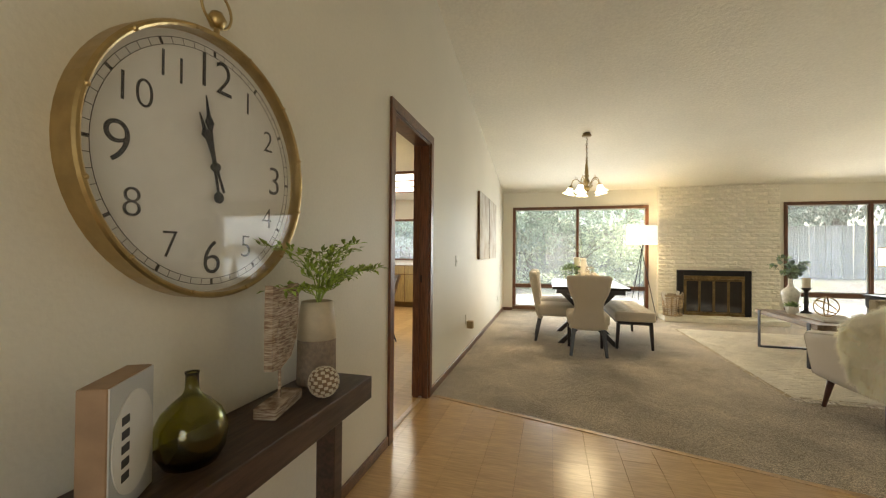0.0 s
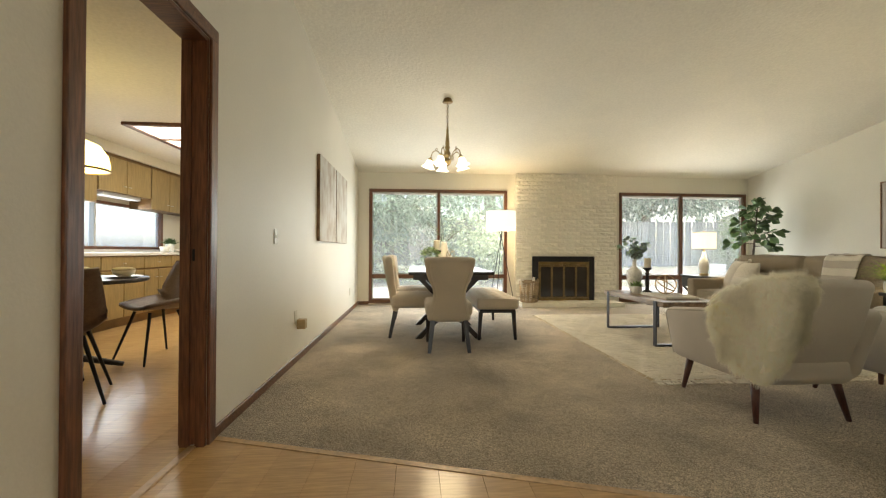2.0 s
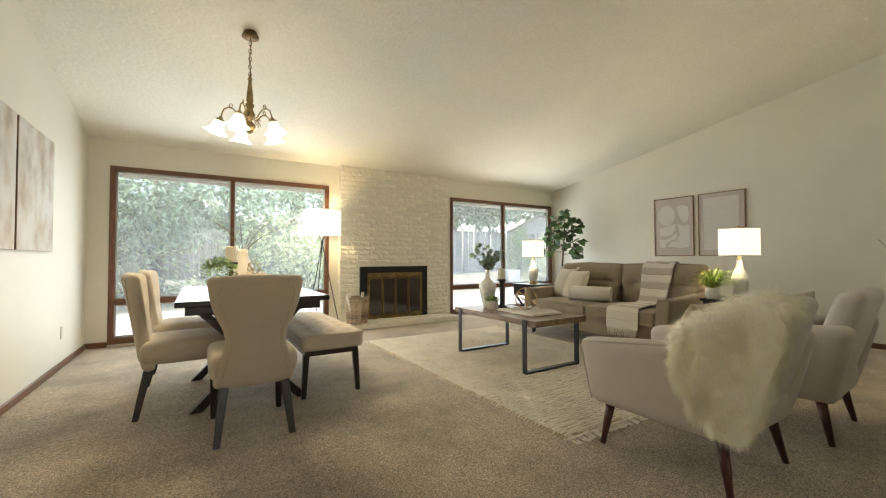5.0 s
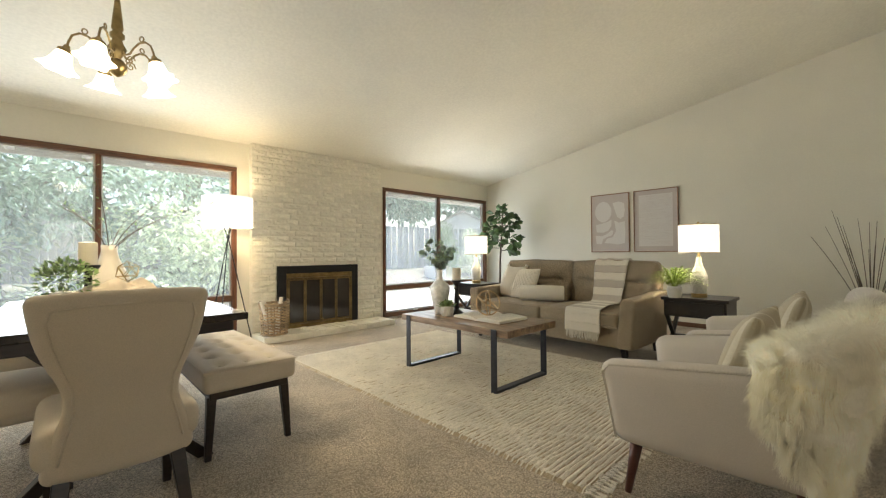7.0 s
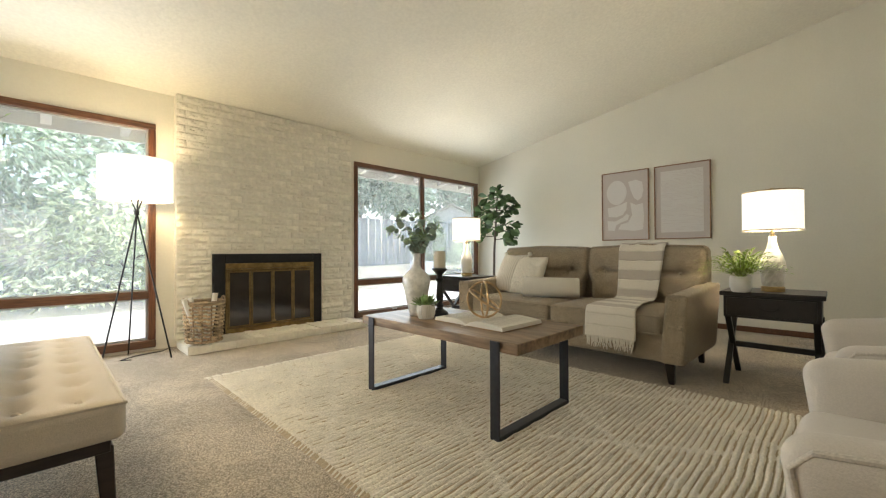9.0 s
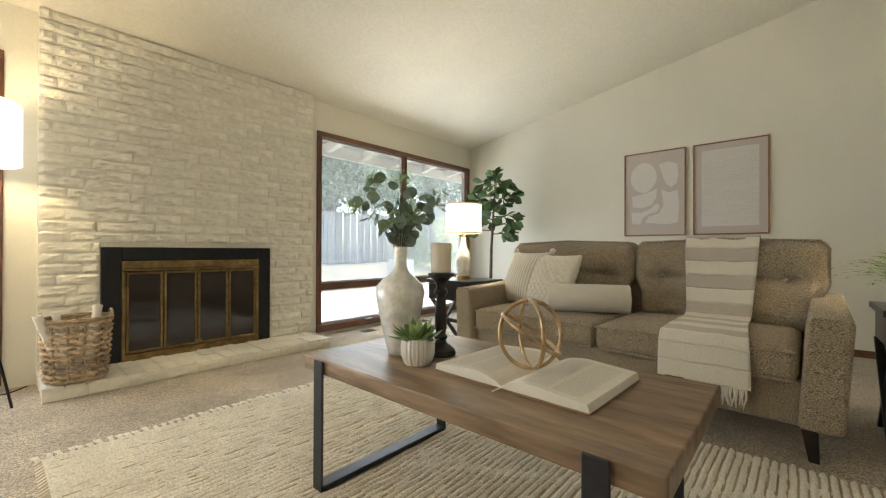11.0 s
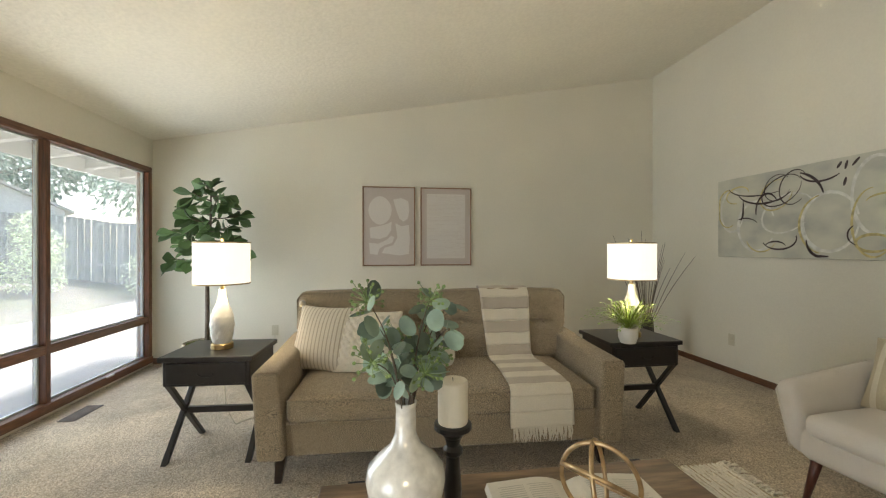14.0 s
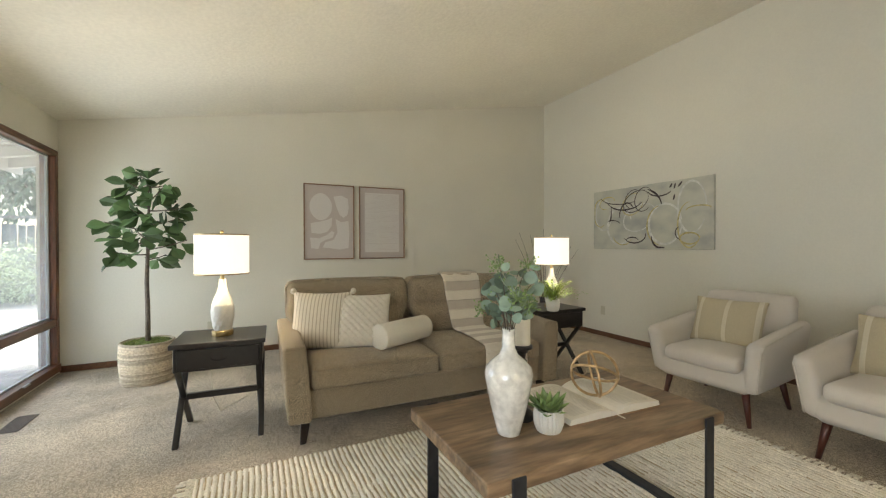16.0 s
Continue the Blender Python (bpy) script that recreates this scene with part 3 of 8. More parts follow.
part("head_jamb", bx(XW - 0.12, DOOR[0], DOOR[3] - 0.02, XW, DOOR[1], DOOR[3]), "casing_h", door)
structure(part("threshold", bx(XW - 0.075, DOOR[0] + 0.02, 0.0, XW - 0.035, DOOR[1] - 0.02, 0.008, 0.003, 1), "oak"), "narrow oak strip across the doorway")

# strip between carpet and boards
bm = bmesh.new()
m = pose((CA[0] + CB[0]) / 2, (CA[1] + CB[1]) / 2, 0, 0, 0, math.degrees(math.atan2(CB[1] - CA[1], CB[0] - CA[0])))
ln = math.hypot(CB[0] - CA[0], CB[1] - CA[1]) / 2
box(bm, -ln + 0.012, -0.044, -0.012, ln - 0.01, -0.002, 0.004, 0.003, 2, m=m)
structure(part("trim", bm, "oak"), "golden oak transition strip beside the carpet")

# ---- chimney breast ----
CX0, CX1, CY = 2.12, 4.06, 8.175
FX0, FX1, FZ0, FZ1 = 2.43, 3.615, 0.075, 0.90
chimney = structure(new("wall_chimney"), "chimney breast of cream painted bricks")
core = bmesh.new()
for q in ((CX0 + 0.008, FX0 + 0.02, 0.07, zc(YN) - 0.004), (FX1 - 0.02, CX1 - 0.008, 0.07, zc(YN) - 0.004), (FX0 + 0.02, FX1 - 0.02, FZ1 - 0.02, zc(YN) - 0.004)):
    prism(core, [(CY + 0.008, q[2]), (YN - 0.001, q[2]), (YN - 0.001, zc(YN)), (CY + 0.008, zc(CY + 0.008))], "x", q[0], q[1])
part("mortar", core, "mortar", chimney)


def fireplace():
    fp = thing("fireplace", "black fireplace surround with four smoked glass doors in aged brass", "fireplace", pose(0, CY, 0))
    b = bmesh.new()
    for q in ((FX0, FZ0, FX0 + 0.11, FZ1), (FX1 - 0.11, FZ0, FX1, FZ1), (FX0 + 0.11, FZ1 - 0.10, FX1 - 0.11, FZ1)):
        box(b, q[0], -0.032, q[1], q[2], 0.06, q[3], 0.004, 1)
    part("surround", b, "black_metal", fp, "flat black metal surround")
    x0, x1, z0, z1 = FX0 + 0.11, FX1 - 0.11, FZ0, FZ1 - 0.10
    part("top_band", bx(x0, -0.05, z1 - 0.055, x1, 0.02, z1, 0.004, 2), "brass_dark", fp)
    part("hood_lip", bx(x0, -0.058, z1 - 0.075, x1, -0.01, z1 - 0.058, 0.003, 1), "brass_dark", fp)
    part("bottom_band", bx(x0, -0.05, z0, x1, 0.02, z0 + 0.05, 0.004, 2), "brass_dark", fp)
    part("side_band", bx(x0, -0.048, z0 + 0.05, x0 + 0.022, 0.02, z1 - 0.075, 0.003, 1), "brass_dark", fp)
    part("side_band", bx(x1 - 0.022, -0.048, z0 + 0.05, x1, 0.02, z1 - 0.075, 0.003, 1), "brass_dark", fp)
    a, w = x0 + 0.022, (x1 - x0 - 0.044) / 4
    for i in range(4):
        d = part("door", bmesh.new(), "brass_dark", fp)
        b = bmesh.new()
        l, r, lo, hi = a + i * w + 0.003, a + (i + 1) * w - 0.003, z0 + 0.055, z1 - 0.08
        t = 0.017
        for q in ((l, lo, r, lo + t), (l, hi - t, r, hi), (l, lo + t, l + t, hi - t), (r - t, lo + t, r, hi - t)):
            box(b, q[0], -0.044, q[1], q[2], -0.024, q[3], 0.003, 1)
        b.to_mesh(d.data)
        b.free()
        part("door_glass", bx(l + t, -0.036, lo + t, r - t, -0.030, hi - t), "smoked", d, "dark smoked glass")
        if i in (1, 2):
            kx = r - 0.010 if i == 1 else l + 0.010
            part("knob", lathe(bmesh.new(), [(0.004, 0), (0.004, 0.012), (0.011, 0.016), (0.011, 0.024), (0, 0.028)], 12, (0, 0, 0)), "brass", d).matrix_basis = pose(kx, -0.044, lo + 0.03, 90)
    part("firebox", bx(FX0 + 0.02, 0.062, FZ0, FX1 - 0.02, 0.08, FZ1 - 0.02), "black_metal", fp)
    return fp


fireplace()

# ---- living room things ----


def sofa():
    """Front towards local -y, length along x."""
    L, D = 2.04, 0.90
    s = thing("sofa", "brown-taupe tweed three-seat sofa with loose back cushions and piping", "sofa", pose(4.63, 5.385, 0, 0, 0, -91.5))
    fy = -D / 2
    part("base", rbox(bmesh.new(), (0, 0.02, 0.235), (L / 2 - 0.02, D / 2 - 0.04, 0.10), 0.025, (0, 0, 0)), "sofa", s, smooth=True)
    for sx in (-1, 1):
        b = bmesh.new()

        def arm(q, sx=sx):
            k = (q.z + 0.25) / 0.5
            q.x += sx * (0.035 * k - 0.012)
            q.y += -0.02 * (1 - k) * (1 if q.y < 0 else 0)
            q.z += (0.03 if q.y > 0 else -0.012) * max(0, k) * abs(q.y) / 0.4
            return q

        rbox(b, (sx * (L / 2 - 0.075), -0.005, 0.385), (0.070, D / 2 - 0.01, 0.235), 0.022, (0.008, 0, 0.004), warp=arm)
        part("arm", b, "sofa", s, smooth=True)
        p = [(sx * (L / 2 - 0.125 + 0.030 * k - 0.012 + sx * 0), fy + 0.012, 0.18 + 0.43 * k) for k in (0, 0.25, 0.5, 0.75, 1)]
        q = [(x + sx * 0.10, y, z) for x, y, z in p[::-1]]
        part("piping", tube(bmesh.new(), p + q, 0.006, 6), "sofa", s)
        # seat and back cushions
        cx = sx * 0.435
        bc = sx * 0.492
        part("seat_cushion", rbox(bmesh.new(), (cx, -0.06, 0.395), (0.432, 0.375, 0.075), 0.045, (0.0, 0.012, 0.028)), "sofa", s, smooth=True)
        for zz in (0.335, 0.455):
            e = [(cx - 0.425, -0.432, zz), (cx, -0.445, zz + (0.004 if zz > 0.4 else 0)), (cx + 0.425, -0.432, zz)]
            part("piping", tube(bmesh.new(), e, 0.006, 6), "sofa", s)

        def lean(q):
            q.x *= 1 - 0.10 * max(0, min(1, (0.0 - q.z) / 0.1))
            q.y += 0.16 * (q.z + 0.21)
            for bxx in (-0.31, 0.31):
                r2 = abs((q.x - bxx) / 0.075) ** 1.3 + abs((q.z - 0.02) / 0.06) ** 1.3
                if q.y < 0.16 * (q.z + 0.21):
                    q.y += 0.075 * math.exp(-r2) + 0.012 * math.exp(-((q.z - 0.02) / 0.02) ** 2) * (abs(q.x) < 0.36) + 0.005 * noise.noise((q.x * 9 + cx, q.z * 11, 3))
            return q

        b = bmesh.new()
        rbox(b, (bc, 0.29, 0.70), (0.49, 0.085, 0.25), 0.06, (0.0, 0.045, 0.012), n=26, warp=lean)
        part("back_cushion", b, "sofa", s, smooth=True)
        for bxx in (-0.31, 0.31):
            part("button", lathe(bmesh.new(), [(0.012, 0), (0.014, 0.004), (0.009, 0.009), (0, 0.011)], 12), "sofa", s).matrix_basis = pose(bc + bxx, 0.248, 0.722, 80)
        part("piping", tube(bmesh.new(), [(bc - 0.48, 0.28, 0.74), (bc - 0.485, 0.29, 0.90), (bc - 0.45, 0.295, 0.945), (bc, 0.28, 0.962), (bc + 0.45, 0.295, 0.945), (bc + 0.485, 0.29, 0.90), (bc + 0.48, 0.28, 0.74)], 0.006, 6), "sofa", s)
    part("back", rbox(bmesh.new(), (0, 0.405, 0.53), (L / 2 - 0.05, 0.045, 0.35), 0.04, (0, 0.01, 0), warp=lambda q: (q.x, q.y + 0.08 * (q.z + 0.3), q.z)), "sofa", s, smooth=True)
    for sx in (-1, 1):
        for y in (-0.37, 0.37):
            part("leg", square_leg(bmesh.new(), (sx * 0.90, y, 0.14), (sx * 0.915, y * 1.02, 0), 0.055, 0.035), "espresso", s, "dark tapered wooden leg")
    return s


sofa()


def coffee_table():
    t = thing("coffee_table", "walnut-topped coffee table with dark steel strap legs", "table", pose(3.055, 5.325, 0.028))
    part("tabletop", rbox(bmesh.new(), (0, 0, 0.43), (0.325, 0.62, 0.027), 0.006, n=2), "table_wood", t)
    for y in (-0.495, 0.505):
        b = bmesh.new()
        for sx in (-1, 1):
            box(b, sx * 0.328 - (0.010 if sx < 0 else 0), y - 0.028, -0.014, sx * 0.328 + (0.010 if sx > 0 else 0), y + 0.028, 0.4555, 0.003, 1)
        box(b, -0.328, y - 0.028, -0.014, 0.328, y + 0.028, 0.008, 0.003, 1)
        part("leg_frame", b, "steel", t)
    return t


coffee_table()


def side_table(m):
    t = thing("side_table", "black wooden side table with one drawer and crossed legs", "side table", m, "side tables beside the sofa")
    part("tabletop", bx(-0.225, -0.265, 0.60, 0.225, 0.265, 0.63, 0.005, 2), "black_wood", t)
    part("drawer_box", bx(-0.205, -0.245, 0.455, 0.205, 0.245, 0.60, 0.003, 1), "black_wood", t)
    d = part("drawer_front", bx(-0.217, -0.225, 0.47, -0.205, 0.225, 0.59, 0.004, 2), "black_wood", t)
    pull = [(-0.222, 0.045 * math.cos(a), 0.535 - 0.022 * math.sin(a)) for a in (math.pi * i / 8 for i in range(9))]
    part("drawer_pull", tube(bmesh.new(), pull, 0.004, 6), "black_metal", d)
    for y in (-0.235, 0.235):
        for sx in (-1, 1):
            b = bmesh.new()
            square_leg(b, (sx * 0.185, y + (0.0 if sx > 0 else 0.012 * (1 if y < 0 else -1)), 0.457), (-sx * 0.205, y + (0.0 if sx > 0 else 0.012 * (1 if y < 0 else -1)), 0), 0.034, 0.034)
            part("leg", b, "black_wood", t)
    part("stretcher", bx(-0.016, -0.225, 0.225, 0.016, 0.225, 0.262, 0.003, 1), "black_wood", t)
    return t


st1 = side_table(pose(4.735, 6.765, 0, 0, 0, -3))
copy_thing(st1, pose(4.72, 3.99, 0, 0, 0, 0))


def armchair(m, label):
    """Front towards local +y."""
    c = thing("armchair", label, "armchair", m @ Matrix.Diagonal((0.95, 1, 1, 1)), "pair of ivory armchairs")
    part("seat_base", rbox(bmesh.new(), (0, 0.0, 0.30), (0.345, 0.345, 0.085), 0.05, warp=lambda q: (q.x * (1 + 0.10 * q.z / 0.085), q.y, q.z)), "ivory", c, smooth=True)
    part("seat_cushion", rbox(bmesh.new(), (0, 0.07, 0.405), (0.268, 0.31, 0.055), 0.045, (0, 0.01, 0.02)), "ivory", c, smooth=True)

    def back(q):
        k = (q.z + 0.24) / 0.48
        q.y -= 0.14 * k
        q.x *= 1.06 - 0.10 * k
        return q

    part("backrest", rbox(bmesh.new(), (0, -0.265, 0.565), (0.335, 0.062, 0.27), 0.05, (0, 0.02, 0.006), warp=back), "ivory", c, smooth=True)
    for sx in (-1, 1):

        def arm(q, sx=sx):
            k = (q.z + 0.17) / 0.34
            f = (q.y + 0.33) / 0.66
            q.x += sx * 0.045 * k
            q.z += (0.075 * (1 - f)) * max(0, k) - 0.01 * f
            q.y += 0.045 * f * k - 0.10 * max(0, k) * (1 - f)
            return q

        part("arm", rbox(bmesh.new(), (sx * 0.315, 0.0, 0.415), (0.058, 0.34, 0.175), 0.05, (0.008, 0, 0.004), warp=arm), "ivory", c, smooth=True)
        p = [(sx * 0.361, 0.327, 0.25), (sx * 0.381, 0.347, 0.40), (sx * 0.400, 0.366, 0.53), (sx * 0.404, 0.335, 0.566), (sx * 0.404, -0.25, 0.64)]
        part("piping", tube(bmesh.new(), p, 0.0065, 8), "piping", c, "taupe piping")
        for y, o in ((0.27, 0.03), (-0.27, -0.05)):
            part("leg", rod(bmesh.new(), (sx * 0.265, y, 0.24), (sx * 0.305, y + o, 0), 0.027, 0.014, 12), "leg_red", c, "tapered reddish-brown wooden leg", smooth=True)
    return c


AC1 = pose(2.505, 3.375, 0, 0, 0, 0)
AC2 = pose(3.485, 3.33, 0, 0, 0, 4)
armchair(AC1, "ivory upholstered armchair with a white fur throw over its back")
armchair(AC2, "ivory upholstered armchair with a striped cushion")

# rug
RX0, RX1, RY0, RY1 = 2.05, 4.12, 3.80, 6.86


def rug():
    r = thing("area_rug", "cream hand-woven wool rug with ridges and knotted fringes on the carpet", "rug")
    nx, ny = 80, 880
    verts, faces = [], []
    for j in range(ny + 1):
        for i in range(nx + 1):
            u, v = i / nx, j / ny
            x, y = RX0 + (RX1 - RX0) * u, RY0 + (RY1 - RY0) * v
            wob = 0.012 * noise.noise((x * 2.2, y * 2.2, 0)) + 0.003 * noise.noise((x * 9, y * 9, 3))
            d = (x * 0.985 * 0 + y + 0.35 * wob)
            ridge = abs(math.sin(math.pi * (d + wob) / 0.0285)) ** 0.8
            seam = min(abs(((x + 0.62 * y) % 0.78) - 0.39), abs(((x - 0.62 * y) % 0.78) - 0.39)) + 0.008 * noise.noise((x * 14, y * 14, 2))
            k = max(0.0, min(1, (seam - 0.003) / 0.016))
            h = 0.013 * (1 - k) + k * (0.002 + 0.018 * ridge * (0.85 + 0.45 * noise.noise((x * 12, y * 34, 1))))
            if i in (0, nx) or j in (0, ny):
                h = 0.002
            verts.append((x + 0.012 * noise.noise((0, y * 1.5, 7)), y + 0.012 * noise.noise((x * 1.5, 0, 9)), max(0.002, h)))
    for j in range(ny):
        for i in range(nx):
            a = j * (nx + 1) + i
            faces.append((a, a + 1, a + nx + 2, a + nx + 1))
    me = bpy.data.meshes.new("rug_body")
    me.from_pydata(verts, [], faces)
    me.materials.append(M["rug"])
    # low faces take the darker tan: weave colour plus painted shade in the gaps
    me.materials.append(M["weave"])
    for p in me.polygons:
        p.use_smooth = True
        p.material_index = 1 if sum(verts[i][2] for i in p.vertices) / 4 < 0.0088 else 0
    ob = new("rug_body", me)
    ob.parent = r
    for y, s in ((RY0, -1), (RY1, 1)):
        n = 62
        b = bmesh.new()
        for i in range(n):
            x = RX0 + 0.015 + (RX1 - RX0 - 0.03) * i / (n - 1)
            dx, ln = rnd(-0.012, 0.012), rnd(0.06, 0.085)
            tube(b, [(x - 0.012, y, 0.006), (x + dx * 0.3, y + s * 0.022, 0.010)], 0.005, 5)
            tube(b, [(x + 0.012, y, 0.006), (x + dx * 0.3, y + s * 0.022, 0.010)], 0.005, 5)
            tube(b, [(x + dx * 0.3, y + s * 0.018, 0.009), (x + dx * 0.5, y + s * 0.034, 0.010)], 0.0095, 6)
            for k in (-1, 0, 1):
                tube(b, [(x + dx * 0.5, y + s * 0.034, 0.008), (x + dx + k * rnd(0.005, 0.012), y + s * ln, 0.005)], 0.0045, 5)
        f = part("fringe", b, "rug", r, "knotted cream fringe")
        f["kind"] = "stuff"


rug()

# ---- dining things ----


def dining_chair(m):
    """Front towards local +y."""
    c = thing("dining_chair", "cream linen dining chair with an hourglass back and black legs", "chair", m, "dining chairs round the table")

    def back(q):
        k = (q.z + 0.31) / 0.62
        w = 0.87 - 0.24 * math.exp(-((k - 0.42) / 0.22) ** 2) + 0.14 * max(0, k - 0.55) / 0.45 - 0.0 * k
        q.x *= w
        q.y -= 0.10 * k + 0.02 * k * k - 0.05 * (q.x / 0.24) ** 2 * (0.4 + 0.6 * k)
        front = q.y + 0.10 * k
        if front > 0.012:
            for bz in (0.05, 0.18):
                for bxx in (-0.10, 0.0, 0.10):
                    q.y -= 0.018 * math.exp(-((q.x - bxx) / 0.03) ** 2 - ((q.z - bz) / 0.035) ** 2)
        return q

    part("backrest", rbox(bmesh.new(), (0, -0.185, 0.612), (0.25, 0.038, 0.31), 0.034, (0, 0.006, 0.012), n=16, warp=back), "linen", c, smooth=True)
    edge = [(-0.205, z) for z in (-0.24, -0.16, -0.08, 0.0, 0.08, 0.16, 0.22)] + [(-0.19, 0.262), (-0.1, 0.275), (0.0, 0.277), (0.1, 0.275), (0.19, 0.262)]
    edge += [(0.205, z) for z in (0.22, 0.16, 0.08, 0.0, -0.08, -0.16, -0.24)]
    part("piping", tube(bmesh.new(), [back(Vector((u, -0.0415, v))) + Vector((0, -0.185, 0.612)) for u, v in edge], 0.0042, 6), "linen", c, smooth=True)
    part("seat", rbox(bmesh.new(), (0, 0.035, 0.415), (0.235, 0.255, 0.072), 0.05, (0, 0.0, 0.02)), "linen", c, smooth=True)
    for sx in (-1, 1):
        part("leg", square_leg(bmesh.new(), (sx * 0.155, -0.17, 0.35), (sx * 0.195, -0.24, 0), 0.05, 0.034), "espresso", c, "black tapered leg")
        part("leg", square_leg(bmesh.new(), (sx * 0.195, 0.235, 0.35), (sx * 0.195, 0.24, 0), 0.05, 0.032), "espresso", c, "black tapered leg")
    return c


ch = dining_chair(pose(0.585, 4.97, 0, 0, 0, 0))
copy_thing(ch, pose(0.20, 5.62, 0, 0, 0, -88))
copy_thing(ch, pose(0.20, 6.42, 0, 0, 0, -91))


def dining_table():
    t = thing("dining_table", "dark espresso wooden dining table with crossed trestle legs", "table", pose(0.63, 5.80, 0))
    part("tabletop", bx(-0.45, -0.78, 0.735, 0.45, 0.78, 0.77, 0.006, 2), "espresso_top", t, "polished dark top")
    part("apron", bx(-0.40, -0.72, 0.68, 0.40, 0.72, 0.735, 0.004, 1), "espresso", t)
    for y in (-0.42, 0.42):
        for s in (-1, 1):
            part("leg", square_leg(bmesh.new(), (s * 0.32, y + 0.012 * s, 0.68), (-s * 0.34, y + 0.012 * s, 0), 0.075, 0.075), "espresso", t)
    part("stretcher", bx(-0.03, -0.40, 0.31, 0.03, 0.40, 0.37, 0.004, 1), "espresso", t)


dining_table()


def bench():
    b = thing("bench", "tufted cream linen bench with black tapered legs", "bench", pose(1.165, 5.90, 0))

    def tuft(q):
        if q.z > 0:
            for i in range(3):
                for j in range(7):
                    q.z -= 0.026 * math.exp(-((q.x - (i - 1) * 0.13) / 0.032) ** 2 - ((q.y - (j - 3) * 0.19) / 0.042) ** 2)
        return q

    part("seat_pad", rbox(bmesh.new(), (0, 0, 0.405), (0.235, 0.69, 0.06), 0.03, (0, 0, 0.018), n=56, warp=tuft), "linen", b, smooth=True)
    part("seat_piping", tube(bmesh.new(), [(-0.232, -0.687, 0.455), (0.232, -0.687, 0.455), (0.232, 0.687, 0.455), (-0.232, 0.687, 0.455)], 0.005, 6, closed=True), "linen", b)
    part("apron", bx(-0.20, -0.655, 0.305, 0.20, 0.655, 0.347, 0.003, 1), "espresso", b)
    for sx in (-1, 1):
        for sy in (-1, 1):
            part("leg", square_leg(bmesh.new(), (sx * 0.185, sy * 0.62, 0.32), (sx * 0.205, sy * 0.635, 0), 0.045, 0.03), "espresso", b)
    for i in range(3):
        for j in range(7):
            part("button", lathe(bmesh.new(), [(0.010, 0), (0.010, 0.004), (0.006, 0.008), (0, 0.009)], 10, ((i - 1) * 0.13, (j - 3) * 0.19, 0.448)), "linen", b)


bench()

# ---- light fittings ----


